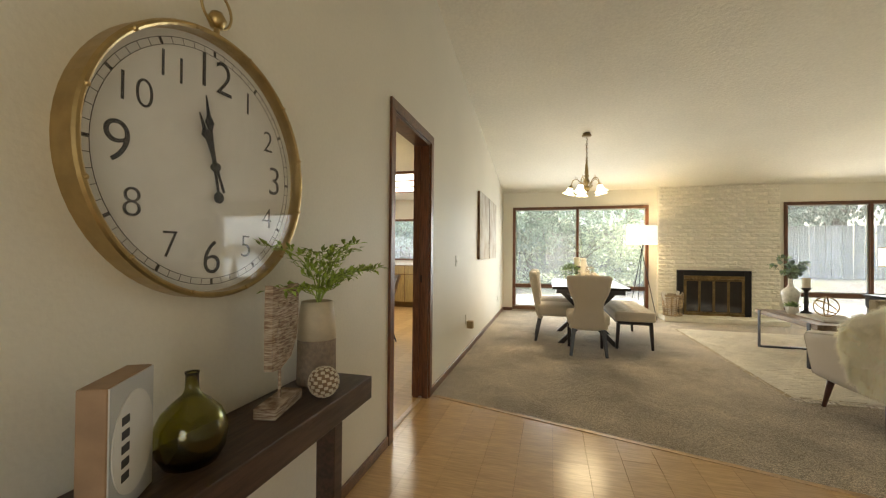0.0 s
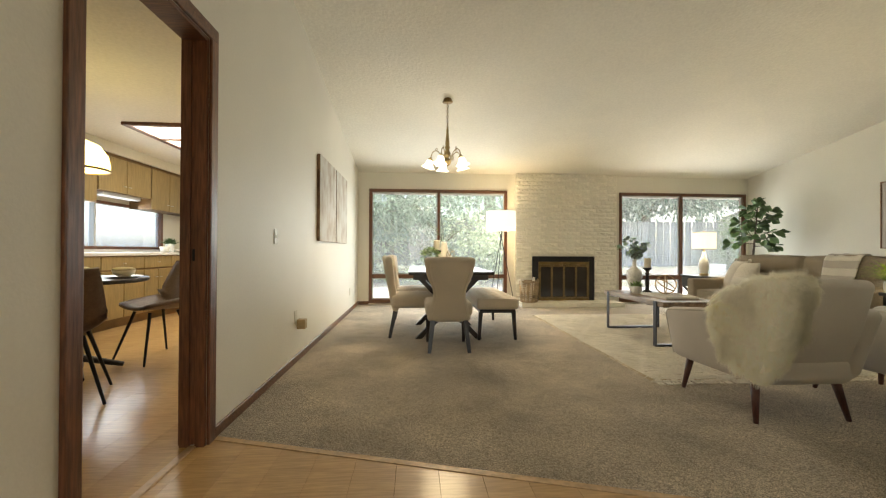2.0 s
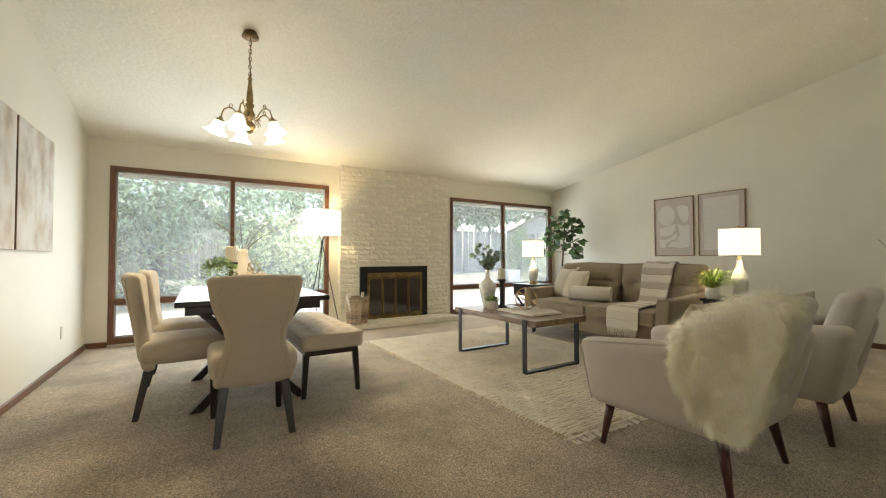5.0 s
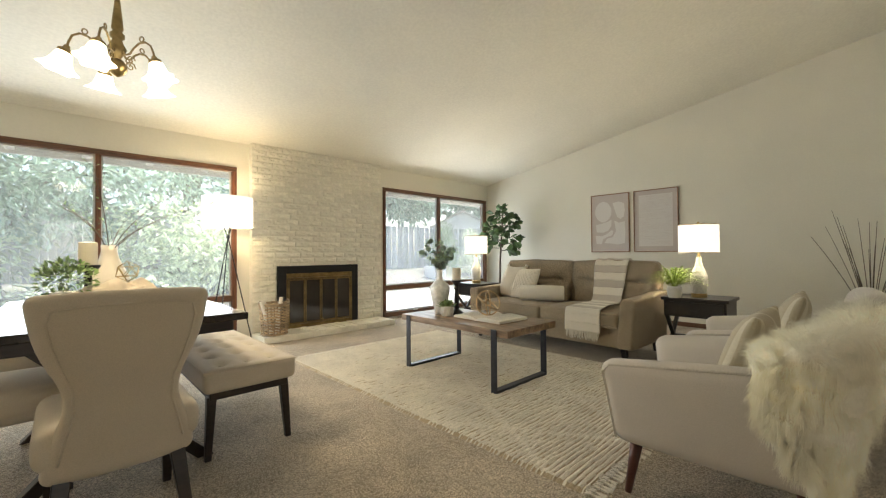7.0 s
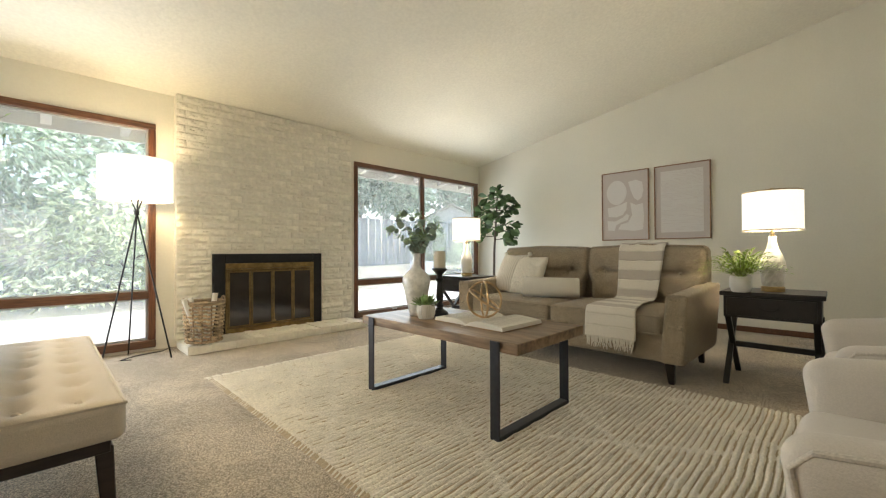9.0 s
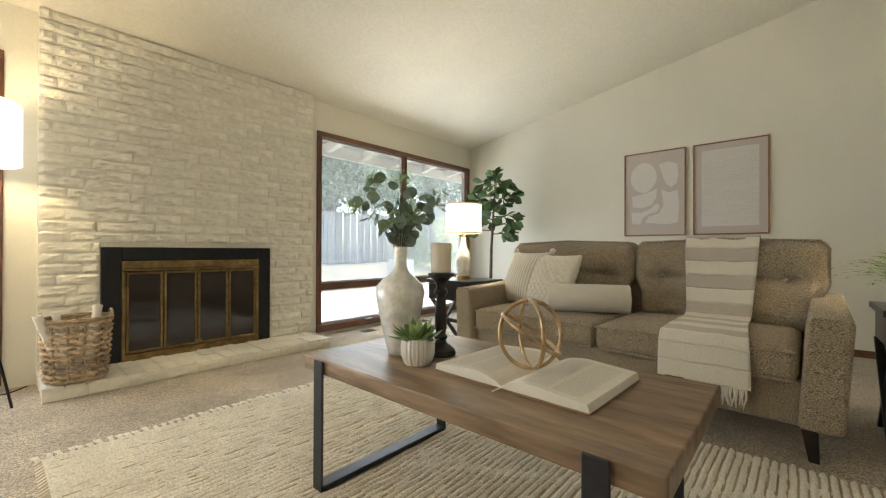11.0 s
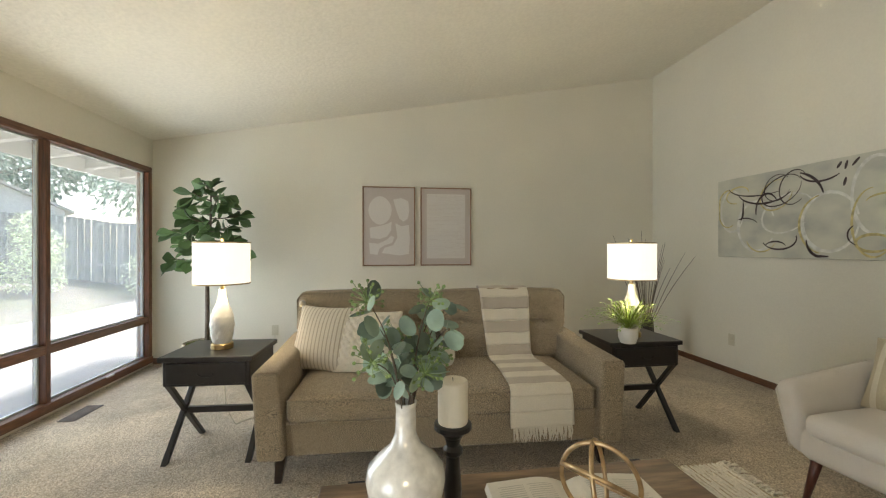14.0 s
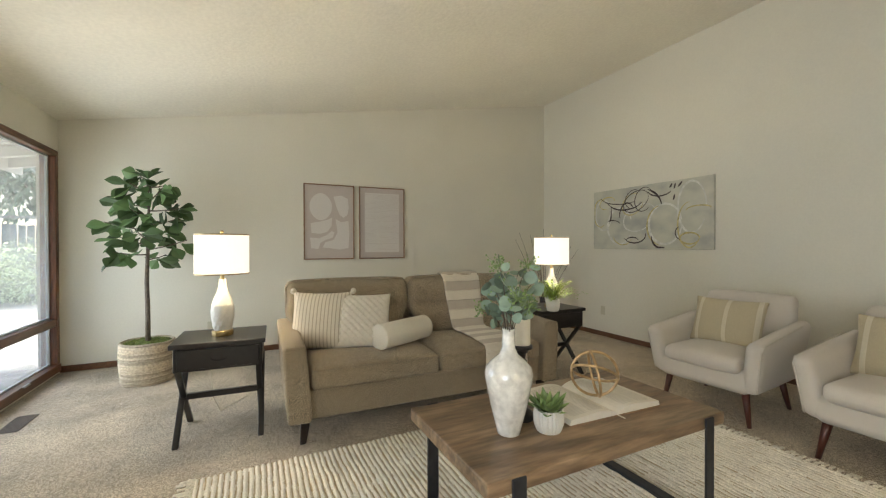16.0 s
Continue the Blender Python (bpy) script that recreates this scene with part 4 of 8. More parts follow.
def chandelier():
    top = zc(5.80)
    c = thing("chandelier", "brass chandelier with five lit frosted tulip shades", "chandelier", pose(0.64, 5.80, 0))
    part("canopy", lathe(bmesh.new(), [(0.065, top - 0.035), (0.062, top - 0.02), (0.05, top - 0.008), (0.055, top + 0.02)], 24), "brass_dark", c, smooth=True)
    b = bmesh.new()
    z, i = top - 0.035, 0
    while z > 2.50:
        pts = [(0.011 * math.cos(a) if i % 2 else 0, 0 if i % 2 else 0.011 * math.cos(a), z - 0.018 + 0.02 * math.sin(a)) for a in (2 * math.pi * k / 10 for k in range(10))]
        tube(b, pts, 0.0028, 5, closed=True)
        z, i = z - 0.032, i + 1
    part("chain", b, "brass_dark", c)
    part("cord", tube(bmesh.new(), [(0.006 * math.sin(k), 0.006 * math.cos(k), top - 0.02 - k * (top - 2.5) / 9) for k in range(10)], 0.003, 5), "brass_dark", c)
    part("stem", lathe(bmesh.new(), [(0.006, 2.53), (0.012, 2.50), (0.02, 2.49), (0.012, 2.475), (0.016, 2.44), (0.024, 2.36), (0.028, 2.31), (0.02, 2.295), (0.034, 2.28), (0.034, 2.262), (0.022, 2.25), (0.03, 2.225), (0.044, 2.20), (0.03, 2.17), (0.018, 2.15), (0.02, 2.135)][::-1], 20), "brass", c, smooth=True)
    part("ball", lathe(bmesh.new(), [(0.0, 2.04), (0.012, 2.045), (0.035, 2.062), (0.046, 2.088), (0.044, 2.112), (0.028, 2.135), (0.018, 2.14)], 20), "brass", c, smooth=True)
    for i in range(5):
        a = 2 * math.pi * i / 5 + 0.5
        ca, sa = math.cos(a), math.sin(a)
        arm = part("arm", bmesh.new(), "brass", c)
        b = bmesh.new()
        pr = [(0.03, 2.19), (0.045, 2.165), (0.07, 2.17), (0.09, 2.20), (0.12, 2.228), (0.155, 2.235), (0.185, 2.215), (0.20, 2.175), (0.204, 2.15)]
        tube(b, [(r * ca, r * sa, z) for r, z in pr], 0.0055, 7)
        tube(b, [((0.135 + 0.012 * math.cos(k)) * ca, (0.135 + 0.012 * math.cos(k)) * sa, 2.252 + 0.014 * math.sin(k)) for k in (2 * math.pi * q / 9 for q in range(9))], 0.0035, 5, closed=True)
        tube(b, [((0.07 + 0.03 * (1 - k / 14) * math.cos(k * 0.8)) * ca, (0.07 + 0.03 * (1 - k / 14) * math.cos(k * 0.8)) * sa, 2.13 + 0.03 * (1 - k / 14) * math.sin(k * 0.8)) for k in range(14)], 0.0035, 5)
        b.to_mesh(arm.data)
        b.free()
        tilt = Matrix.Translation((0.204 * ca, 0.204 * sa, 2.15)) @ Matrix.Rotation(-0.28, 4, Vector((-sa, ca, 0)))
        part("socket", lathe(bmesh.new(), [(0.034, -0.04), (0.032, -0.022), (0.016, -0.012), (0.012, 0.004)], 16), "brass", arm).matrix_basis = tilt
        sh = lathe(bmesh.new(), [(0.026, -0.03), (0.036, -0.045), (0.042, -0.07), (0.046, -0.095), (0.060, -0.12), (0.078, -0.132), (0.074, -0.128), (0.056, -0.115), (0.040, -0.09), (0.034, -0.06), (0.024, -0.034)][::-1], 36, twist=lambda q, z: 0.010 * max(0, (-z - 0.07) / 0.06) * math.cos(6 * q))
        part("shade", sh, "bulb_glass", arm, "frosted ruffled glass shade, lit", smooth=True).matrix_basis = tilt
    lp = lamp("chandelier_light", "SPOT", pose(0.64, 5.80, 2.0), 16, (1.0, 0.80, 0.52))
    lp.data.shadow_soft_size, lp.data.spot_size, lp.data.spot_blend = 0.28, radians(165), 0.8
    return c


chandelier()


def drum(b, r, z0, z1, n=40, t=0.004):
    return lathe(b, [(r - t, z0), (r, z0), (r, z1), (r - t, z1), (r - t, z0 + 0.0005)], n)


def floor_lamp():
    x, y = 1.785, 7.93
    f = thing("floor_lamp", "tripod floor lamp with thin black legs and lit drum shade", "floor lamp", pose(x, y, 0))
    part("shade", lathe(bmesh.new(), [(0.255, 1.365), (0.260, 1.365), (0.260, 1.705), (0.255, 1.705), (0.255, 1.3655)], 48), "shade_big", f, "lit cream fabric drum shade", smooth=False)
    hub = part("hub", lathe(bmesh.new(), [(0.016, 1.235), (0.02, 1.24), (0.02, 1.27), (0.016, 1.275)], 12), "black_metal", f)
    for k in range(3):
        a = math.radians((-35, 95, 205)[k])
        part("leg", tube(bmesh.new(), [(-0.045 * math.cos(a), -0.045 * math.sin(a), 1.37), (0, 0, 1.255), (0.27 * math.cos(a), 0.27 * math.sin(a), 0.004)], 0.0065, 8), "black_metal", f)
    part("bulb", lathe(bmesh.new(), [(0, 1.44), (0.03, 1.455), (0.036, 1.48), (0.02, 1.52), (0.012, 1.54), (0.012, 1.56)], 14), "bulb_glass", f, smooth=True)
    part("spider", tube(bmesh.new(), [(-0.25, 0, 1.60), (0, 0, 1.56), (0.25, 0, 1.60)], 0.003, 5), "black_metal", f)
    lp = lamp("floor_lamp_light", "POINT", pose(x, y, 1.50), 6.5, (1.0, 0.76, 0.44))
    lp.data.shadow_soft_size = 0.05
    cord = tagged(part("power_cord", tube(bmesh.new(), [(1.75, 7.93, 0.006), (1.68, 7.98, 0.005), (1.80, 8.08, 0.005), (2.0, 8.12, 0.005), (2.08, 8.22, 0.005)], 0.004, 6), "black_metal"), "thin black power cord lying on the carpet", "cord")


floor_lamp()


def table_lamp(m):
    t = thing("table_lamp", "white faceted ceramic table lamp with brass base and lit drum shade", "table lamp", m, "table lamps beside the sofa")
    part("base", lathe(bmesh.new(), [(0.062, 0), (0.064, 0.003), (0.064, 0.03), (0.06, 0.034), (0.03, 0.036)], 32), "brass_bright", t, smooth=False)
    prof = [(0.050, 0.036), (0.058, 0.06), (0.066, 0.11), (0.070, 0.155), (0.066, 0.20), (0.052, 0.245), (0.034, 0.285), (0.024, 0.33), (0.022, 0.36), (0.024, 0.372)]
    fine = []
    for (r0, z0), (r1, z1) in zip(prof, prof[1:]):
        fine += [(r0 + (r1 - r0) * k / 3, z0 + (z1 - z0) * k / 3) for k in range(3)]
    fine.append(prof[-1])
    part("body", lathe(bmesh.new(), fine, 40, twist=lambda a, z: (0.004 * (abs(math.sin(5 * a + z * 55)) + abs(math.sin(5 * a - z * 55))) - 0.004) * max(0, 1 - z / 0.27)), "white_pot", t, smooth=False)
    part("neck", lathe(bmesh.new(), [(0.012, 0.37), (0.012, 0.42), (0.016, 0.425), (0.027, 0.436), (0.027, 0.468), (0.006, 0.472), (0.006, 0.678)], 14), "brass_bright", t)
    sh = part("shade", drum(bmesh.new(), 0.162, 0.41, 0.668), "shade", t, "lit white fabric drum shade")
    for z in (0.41, 0.668):
        part("trim", lathe(bmesh.new(), [(0.1622, z - 0.004), (0.165, z - 0.004), (0.165, z + 0.004), (0.1622, z + 0.004)], 40), "brass", sh)
    part("finial", lathe(bmesh.new(), [(0.006, 0.678), (0.011, 0.685), (0.011, 0.693), (0, 0.699)], 12), "brass_bright", t)
    part("bulb", lathe(bmesh.new(), [(0.012, 0.47), (0.018, 0.50), (0.03, 0.53), (0.024, 0.56), (0, 0.572)], 14), "bulb_glass", t, smooth=True)
    return t


L1, L2 = (4.725, 6.765, 0.63), (4.68, 3.985, 0.63)
tl = table_lamp(pose(*L1))
copy_thing(tl, pose(*L2))
for p in (L1, L2):
    lp = lamp("table_lamp_light", "POINT", pose(p[0], p[1], p[2] + 0.56), 6.8, (1.0, 0.82, 0.56))
    lp.data.shadow_soft_size = 0.04
tagged(part("power_cord", tube(bmesh.new(), [(4.80, 6.83, 0.632), (4.97, 6.85, 0.60), (5.0, 6.85, 0.15), (5.05, 6.80, 0.006), (5.3, 6.62, 0.005), (5.6, 6.66, 0.005), (6.0, 6.60, 0.005), (6.72, 6.98, 0.005), (6.755, 6.99, 0.3)], 0.003, 6), "plastic"), "thin white lamp cord trailing over the carpet", "cord")

# ---- pictures and plates on the walls ----


def noise_bands(name, a, b, scale, stretch, lo=0.4, hi=0.6, rough=0.7, c=None):
    m = bpy.data.materials.new(name)
    m.use_nodes = True
    n, l = m.node_tree.nodes, m.node_tree.links
    tc, mp, t, r = n.new("ShaderNodeTexCoord"), n.new("ShaderNodeMapping"), n.new("ShaderNodeTexNoise"), n.new("ShaderNodeValToRGB")
    mp.inputs["Scale"].default_value = stretch
    t.inputs["Scale"].default_value, t.inputs["Detail"].default_value = scale, 6
    r.color_ramp.elements[0].position, r.color_ramp.elements[1].position = lo, hi
    r.color_ramp.elements[0].color, r.color_ramp.elements[1].color = (*a, 1), (*b, 1)
    if c:
        e = r.color_ramp.elements.new((lo + hi) / 2)
        e.color = (*c, 1)
    l.new(tc.outputs["Object"], mp.inputs[0])
    l.new(mp.outputs[0], t.inputs["Vector"])
    l.new(t.outputs["Fac"], r.inputs["Fac"])
    l.new(r.outputs[0], n["Principled BSDF"].inputs["Base Color"])
    n["Principled BSDF"].inputs["Roughness"].default_value = rough
    return m


M["birch"] = noise_bands("misty_forest_print", (0.42, 0.34, 0.26), (0.62, 0.60, 0.54), 3.6, (1, 1.5, 1.1), 0.32, 0.6, c=(0.54, 0.49, 0.41))
M["birch_edge"] = noise_bands("wood_print_edge", (0.14, 0.07, 0.03), (0.34, 0.20, 0.10), 18, (1, 1, 0.6))
for y0, y1 in ((5.20, 6.045), (6.085, 6.87)):
    p = thing("canvas_print", "pale misty birch print wrapped on a wooden canvas box", "picture", pose(XW, y0, 1.09), "pair of canvas prints on the wall")
    part("canvas", bx(0.033, 0.0, 0.0, 0.036, y1 - y0, 0.93), "birch", p)
    part("stretcher_box", bx(0.0, 0.0, 0.0, 0.0328, y1 - y0, 0.93, 0.002, 1), "birch_edge", p, "brown printed canvas edge")


def framed_print(y0, y1, kind):
    z0, z1 = 1.055, 1.985
    w, h = y1 - y0, z1 - z0
    p = thing("framed_print", "blush abstract print with pale rounded shapes in a thin copper frame" if kind else "pale textured print in a thin copper frame", "picture", pose(XE, y1, z0, 0, 0, 0), "pair of framed prints behind the sofa")
    b = bmesh.new()
    for q in ((0, 0, w, 0.012), (0, h - 0.012, w, h), (0, 0.012, 0.012, h - 0.012), (w - 0.012, 0.012, w, h - 0.012)):
        box(b, -0.026, -q[2], q[1], 0.0, -q[0], q[3], 0.002, 1)
    part("frame", b, "copper", p)
    part("sheet", bx(-0.014, -(w - 0.012), 0.012, -0.006, -0.012, h - 0.012), "blush", p)
    if kind:
        def blob(pts):
            b = bmesh.new()
            prism(b, [(-(u * w), v * h) for u, v in pts], "x", -0.0165, -0.0145)
            return b

        def oval(cx, cy, rx, ry, k=0.0, n=24):
            return [(cx + rx * math.cos(a) * (1 + k * math.cos(2 * a)), cy + ry * math.sin(a)) for a in (2 * math.pi * i / n for i in range(n))]

        shapes = [oval(0.33, 0.70, 0.21, 0.18, 0.05), [(0.58, 0.84), (0.74, 0.86), (0.87, 0.82), (0.89, 0.70), (0.86, 0.60), (0.78, 0.56), (0.70, 0.60), (0.64, 0.70)],
                  [(0.13, 0.48), (0.30, 0.50), (0.46, 0.53), (0.55, 0.56), (0.54, 0.45), (0.46, 0.37), (0.32, 0.34), (0.15, 0.35)],
                  [(0.62, 0.54), (0.74, 0.50), (0.88, 0.52), (0.90, 0.34), (0.88, 0.15), (0.70, 0.13), (0.50, 0.15), (0.36, 0.16), (0.42, 0.23), (0.58, 0.26), (0.66, 0.36)],
                  [(0.12, 0.29), (0.30, 0.28), (0.46, 0.33), (0.54, 0.38), (0.60, 0.36), (0.56, 0.29), (0.42, 0.26), (0.32, 0.22), (0.28, 0.14), (0.14, 0.15)]]
        for s in shapes:
            part("shape", blob(s), "pale_ink", p, "off-white rounded shape")
    else:
        part("panel", bx(-0.0165, -(w - 0.075), 0.085, -0.0145, -0.075, h - 0.075), "pale_ink", p, "off-white field of faint lines")
        random.seed(5)
        b = bmesh.new()
        for i in range(46):
            z = 0.10 + (h - 0.2) * i / 45
            u = 0.08
            while u < w - 0.12:
                ln = rnd(0.03, 0.22)
                e = min(u + ln, w - 0.08)
                if random.random() < 0.72:
                    box(b, -0.0178, -e, z, -0.0168, -u, z + 0.0022)
                u = e + rnd(0.004, 0.02)
        part("line_work", b, "blush", p)


M["copper"] = mat("copper_frame", (0.30, 0.17, 0.10), 0.4, 0.5, grain=0.1)
M["blush"] = mat("blush_print", (0.56, 0.49, 0.45), 0.6, grain=0.03, scale=80)
M["pale_ink"] = mat("off_white_print", (0.70, 0.66, 0.62), 0.7, grain=0.03, scale=60)
framed_print(5.40, 6.013, True)
framed_print(4.72, 5.335, False)


def arc(cx, cy, rx, ry, a0, a1, tilt=0.0, n=22):
    out = []
    for i in range(n + 1):
        a = math.radians(a0 + (a1 - a0) * i / n)
        u, v = rx * math.cos(a), ry * math.sin(a)
        c, s = math.cos(math.radians(tilt)), math.sin(math.radians(tilt))
        out.append((cx + c * u - s * v, cy + s * u + c * v))
    return out


def abstract_canvas():
    x0, x1, z0, z1 = 4.13, 5.70, 1.175, 1.945
    w, h = x1 - x0, z1 - z0
    p = thing("abstract_painting", "long abstract painting of looping brown and gold strokes on grey", "picture", pose(x1, YS, z0, 0, 0, 180))
    M["abstract"] = noise_bands("painted_ground", (0.44, 0.44, 0.40), (0.64, 0.62, 0.52), 3.2, (1, 1, 1.4), 0.35, 0.65, 0.55, c=(0.56, 0.55, 0.47))
    M["umber"] = mat("umber_paint", (0.055, 0.035, 0.035), 0.5, grain=0.3, scale=30)
    M["gold_paint"] = mat("ochre_paint", (0.55, 0.47, 0.22), 0.5, grain=0.3, scale=25)
    M["white_paint"] = mat("chalk_paint", (0.68, 0.67, 0.62), 0.6, grain=0.15, scale=18)
    part("canvas", bx(0, -0.035, 0, w, 0, h, 0.003, 1), "abstract", p)

    def stroke(pts, width, material, lift):
        b = bmesh.new()
        n = len(pts) - 1
        prev = None
        for i, (u, v) in enumerate(pts):
            a, c = pts[max(0, i - 1)], pts[min(n, i + 1)]
            d = Vector((c[0] - a[0], c[1] - a[1])).normalized()
            ww = width * (0.25 + 0.75 * math.sin(math.pi * (0.08 + 0.84 * i / n))) * (1 + 0.25 * noise.noise((u * 9, v * 9, lift * 999)))
            u, v = min(0.985, max(0.015, u / 2.04)) * w, min(0.97, max(0.03, v)) * h
            row = (b.verts.new((u - d.y * ww, -0.0352 - lift, v + d.x * ww)), b.verts.new((u + d.y * ww, -0.0352 - lift, v - d.x * ww)))
            if prev:
                b.faces.new((prev[0], prev[1], row[1], row[0]))
            prev = row
        ob = part("brush_stroke", b, material, p)
        return ob

    gold, dark, pale = "gold_paint", "umber", "white_paint"
    k = 0
    for pts, wd, mt in [
        (arc(0.22, 0.58, 0.17, 0.26, 0, 340), 0.016, pale), (arc(0.55, 0.38, 0.24, 0.30, 20, 330), 0.020, pale), (arc(1.35, 0.38, 0.26, 0.30, 10, 350), 0.022, pale), (arc(0.92, 0.5, 0.3, 0.2, 0, 300, 20), 0.014, pale), (arc(1.75, 0.6, 0.2, 0.36, 0, 330), 0.018, pale),
        (arc(0.16, 0.62, 0.15, 0.24, 60, 300), 0.012, gold), (arc(0.30, 0.78, 0.16, 0.10, 0, 260, 10), 0.012, gold), (arc(1.30, 0.36, 0.24, 0.30, 100, 260), 0.014, gold), (arc(1.72, 0.35, 0.17, 0.32, 90, 330), 0.012, gold), (arc(1.72, 0.16, 0.14, 0.08, 0, 340), 0.016, gold), (arc(1.85, 0.55, 0.18, 0.06, 0, 180), 0.010, gold), (arc(0.8, 0.72, 0.2, 0.16, 40, 330, 30), 0.010, gold), (arc(0.62, 0.27, 0.20, 0.2, 200, 330), 0.010, gold),
        (arc(0.62, 0.90, 0.45, 0.16, 190, 300), 0.009, dark), (arc(0.66, 0.84, 0.36, 0.20, 200, 330), 0.013, dark), (arc(0.86, 0.76, 0.24, 0.15, 0, 350, 25), 0.008, dark), (arc(1.0, 0.78, 0.15, 0.19, 60, 330, -20), 0.008, dark), (arc(0.82, 0.80, 0.16, 0.14, 0, 300, 40), 0.006, dark), (arc(1.28, 0.94, 0.22, 0.14, 200, 320), 0.012, dark), (arc(0.95, 0.62, 0.36, 0.32, 10, 70), 0.016, dark),
        (arc(0.70, 0.55, 0.14, 0.20, 30, 190), 0.013, dark), (arc(0.44, 0.42, 0.14, 0.06, 20, 160, -10), 0.008, dark), (arc(0.36, 0.62, 0.03, 0.15, 250, 400), 0.012, dark), (arc(0.84, 0.22, 0.20, 0.12, 200, 375), 0.011, dark), (arc(0.80, 0.13, 0.12, 0.06, 10, 170), 0.009, dark), (arc(1.30, 0.20, 0.16, 0.18, 180, 290), 0.016, dark), (arc(1.62, 0.24, 0.10, 0.1, 120, 250), 0.009, dark),
        ([(1.43, 0.90), (1.47, 0.96)], 0.014, dark), ([(1.50, 0.88), (1.52, 0.96)], 0.014, dark), ([(1.56, 0.90), (1.62, 0.97)], 0.014, dark), ([(1.49, 0.72), (1.51, 0.80)], 0.014, dark),
    ]:
        if len(pts) == 2:
            pts = [(pts[0][0] + (pts[1][0] - pts[0][0]) * i / 5, pts[0][1] + (pts[1][1] - pts[0][1]) * i / 5) for i in range(6)]
        k += 1
        stroke(pts, wd * 0.72, mt, 0.0003 * k)
    return p


abstract_canvas()


def plate(name, label, m, w=0.07, h=0.115, kind="outlet"):
    p = thing(name, label, "outlet" if kind == "outlet" else "switch", m)
    part("plate", rbox(bmesh.new(), (0, -0.003, 0), (w / 2, 0.003, h / 2), 0.003, n=1), "plastic", p)
    for z in ((-0.02, 0.02) if kind == "outlet" else (0.0,)):
        part("socket", rbox(bmesh.new(), (0, -0.006, z), (0.016, 0.002, 0.013) if kind == "outlet" else (0.006, 0.006, 0.012), 0.002, n=1), "plastic", p)
    return p


plate("light_switch", "ivory wall switch plate with a small toggle", pose(XW, 3.955, 1.09, 0, 0, 90), kind="switch")
o = plate("wall_outlet", "ivory wall outlet low on the wall", pose(XW, 4.47, 0.40, 0, 0, 90))
plate("wall_outlet", "ivory wall outlet above the baseboard", pose(5.57, YS, 0.346, 0, 0, 180))
plate("wall_outlet", "ivory wall outlet behind the plant", pose(XE, 6.99, 0.33, 0, 0, -90))
plate("wall_outlet", "ivory wall outlet near the window", pose(XW, 7.35, 0.33, 0, 0, 90))
d = thing("plug_in_device", "small tan plug-in block in the wall outlet", "plug", pose(XW + 0.004, 4.50, 0.335, 0, 0, 90))
M["tan_block"] = mat("tan_block", (0.40, 0.28, 0.13), 0.45, grain=0.08)
part("body", rbox(bmesh.new(), (0, -0.045, 0), (0.036, 0.036, 0.042), 0.005, n=1), "tan_block", d)

# ---- hall: clock and console ----


def text_mesh(s, size, material, parent, name, m, extrude=0.0008, thin=0.0018):
    cu = bpy.data.curves.new(name, "FONT")
    cu.body, cu.size, cu.extrude, cu.align_x, cu.align_y = s, size, extrude, "CENTER", "CENTER"
    cu.offset = -thin
    tmp = new(name, cu)
    me = bpy.data.meshes.new_from_object(tmp.evaluated_get(bpy.context.evaluated_depsgraph_get()))
    bpy.data.objects.remove(tmp)
    bpy.data.curves.remove(cu)
    me.materials.clear()
    me.materials.append(M[material])
    ob = new(name, me)
    ob.parent, ob.matrix_basis = parent, m
    return ob


M["ink"] = mat("faded_black_print", (0.035, 0.032, 0.03), 0.6, grain=0.15, scale=40)
M["dial"] = mat("white_dial", (0.70, 0.69, 0.66), 0.6, grain=0.02, scale=30, stain=0.03, stain_scale=4)


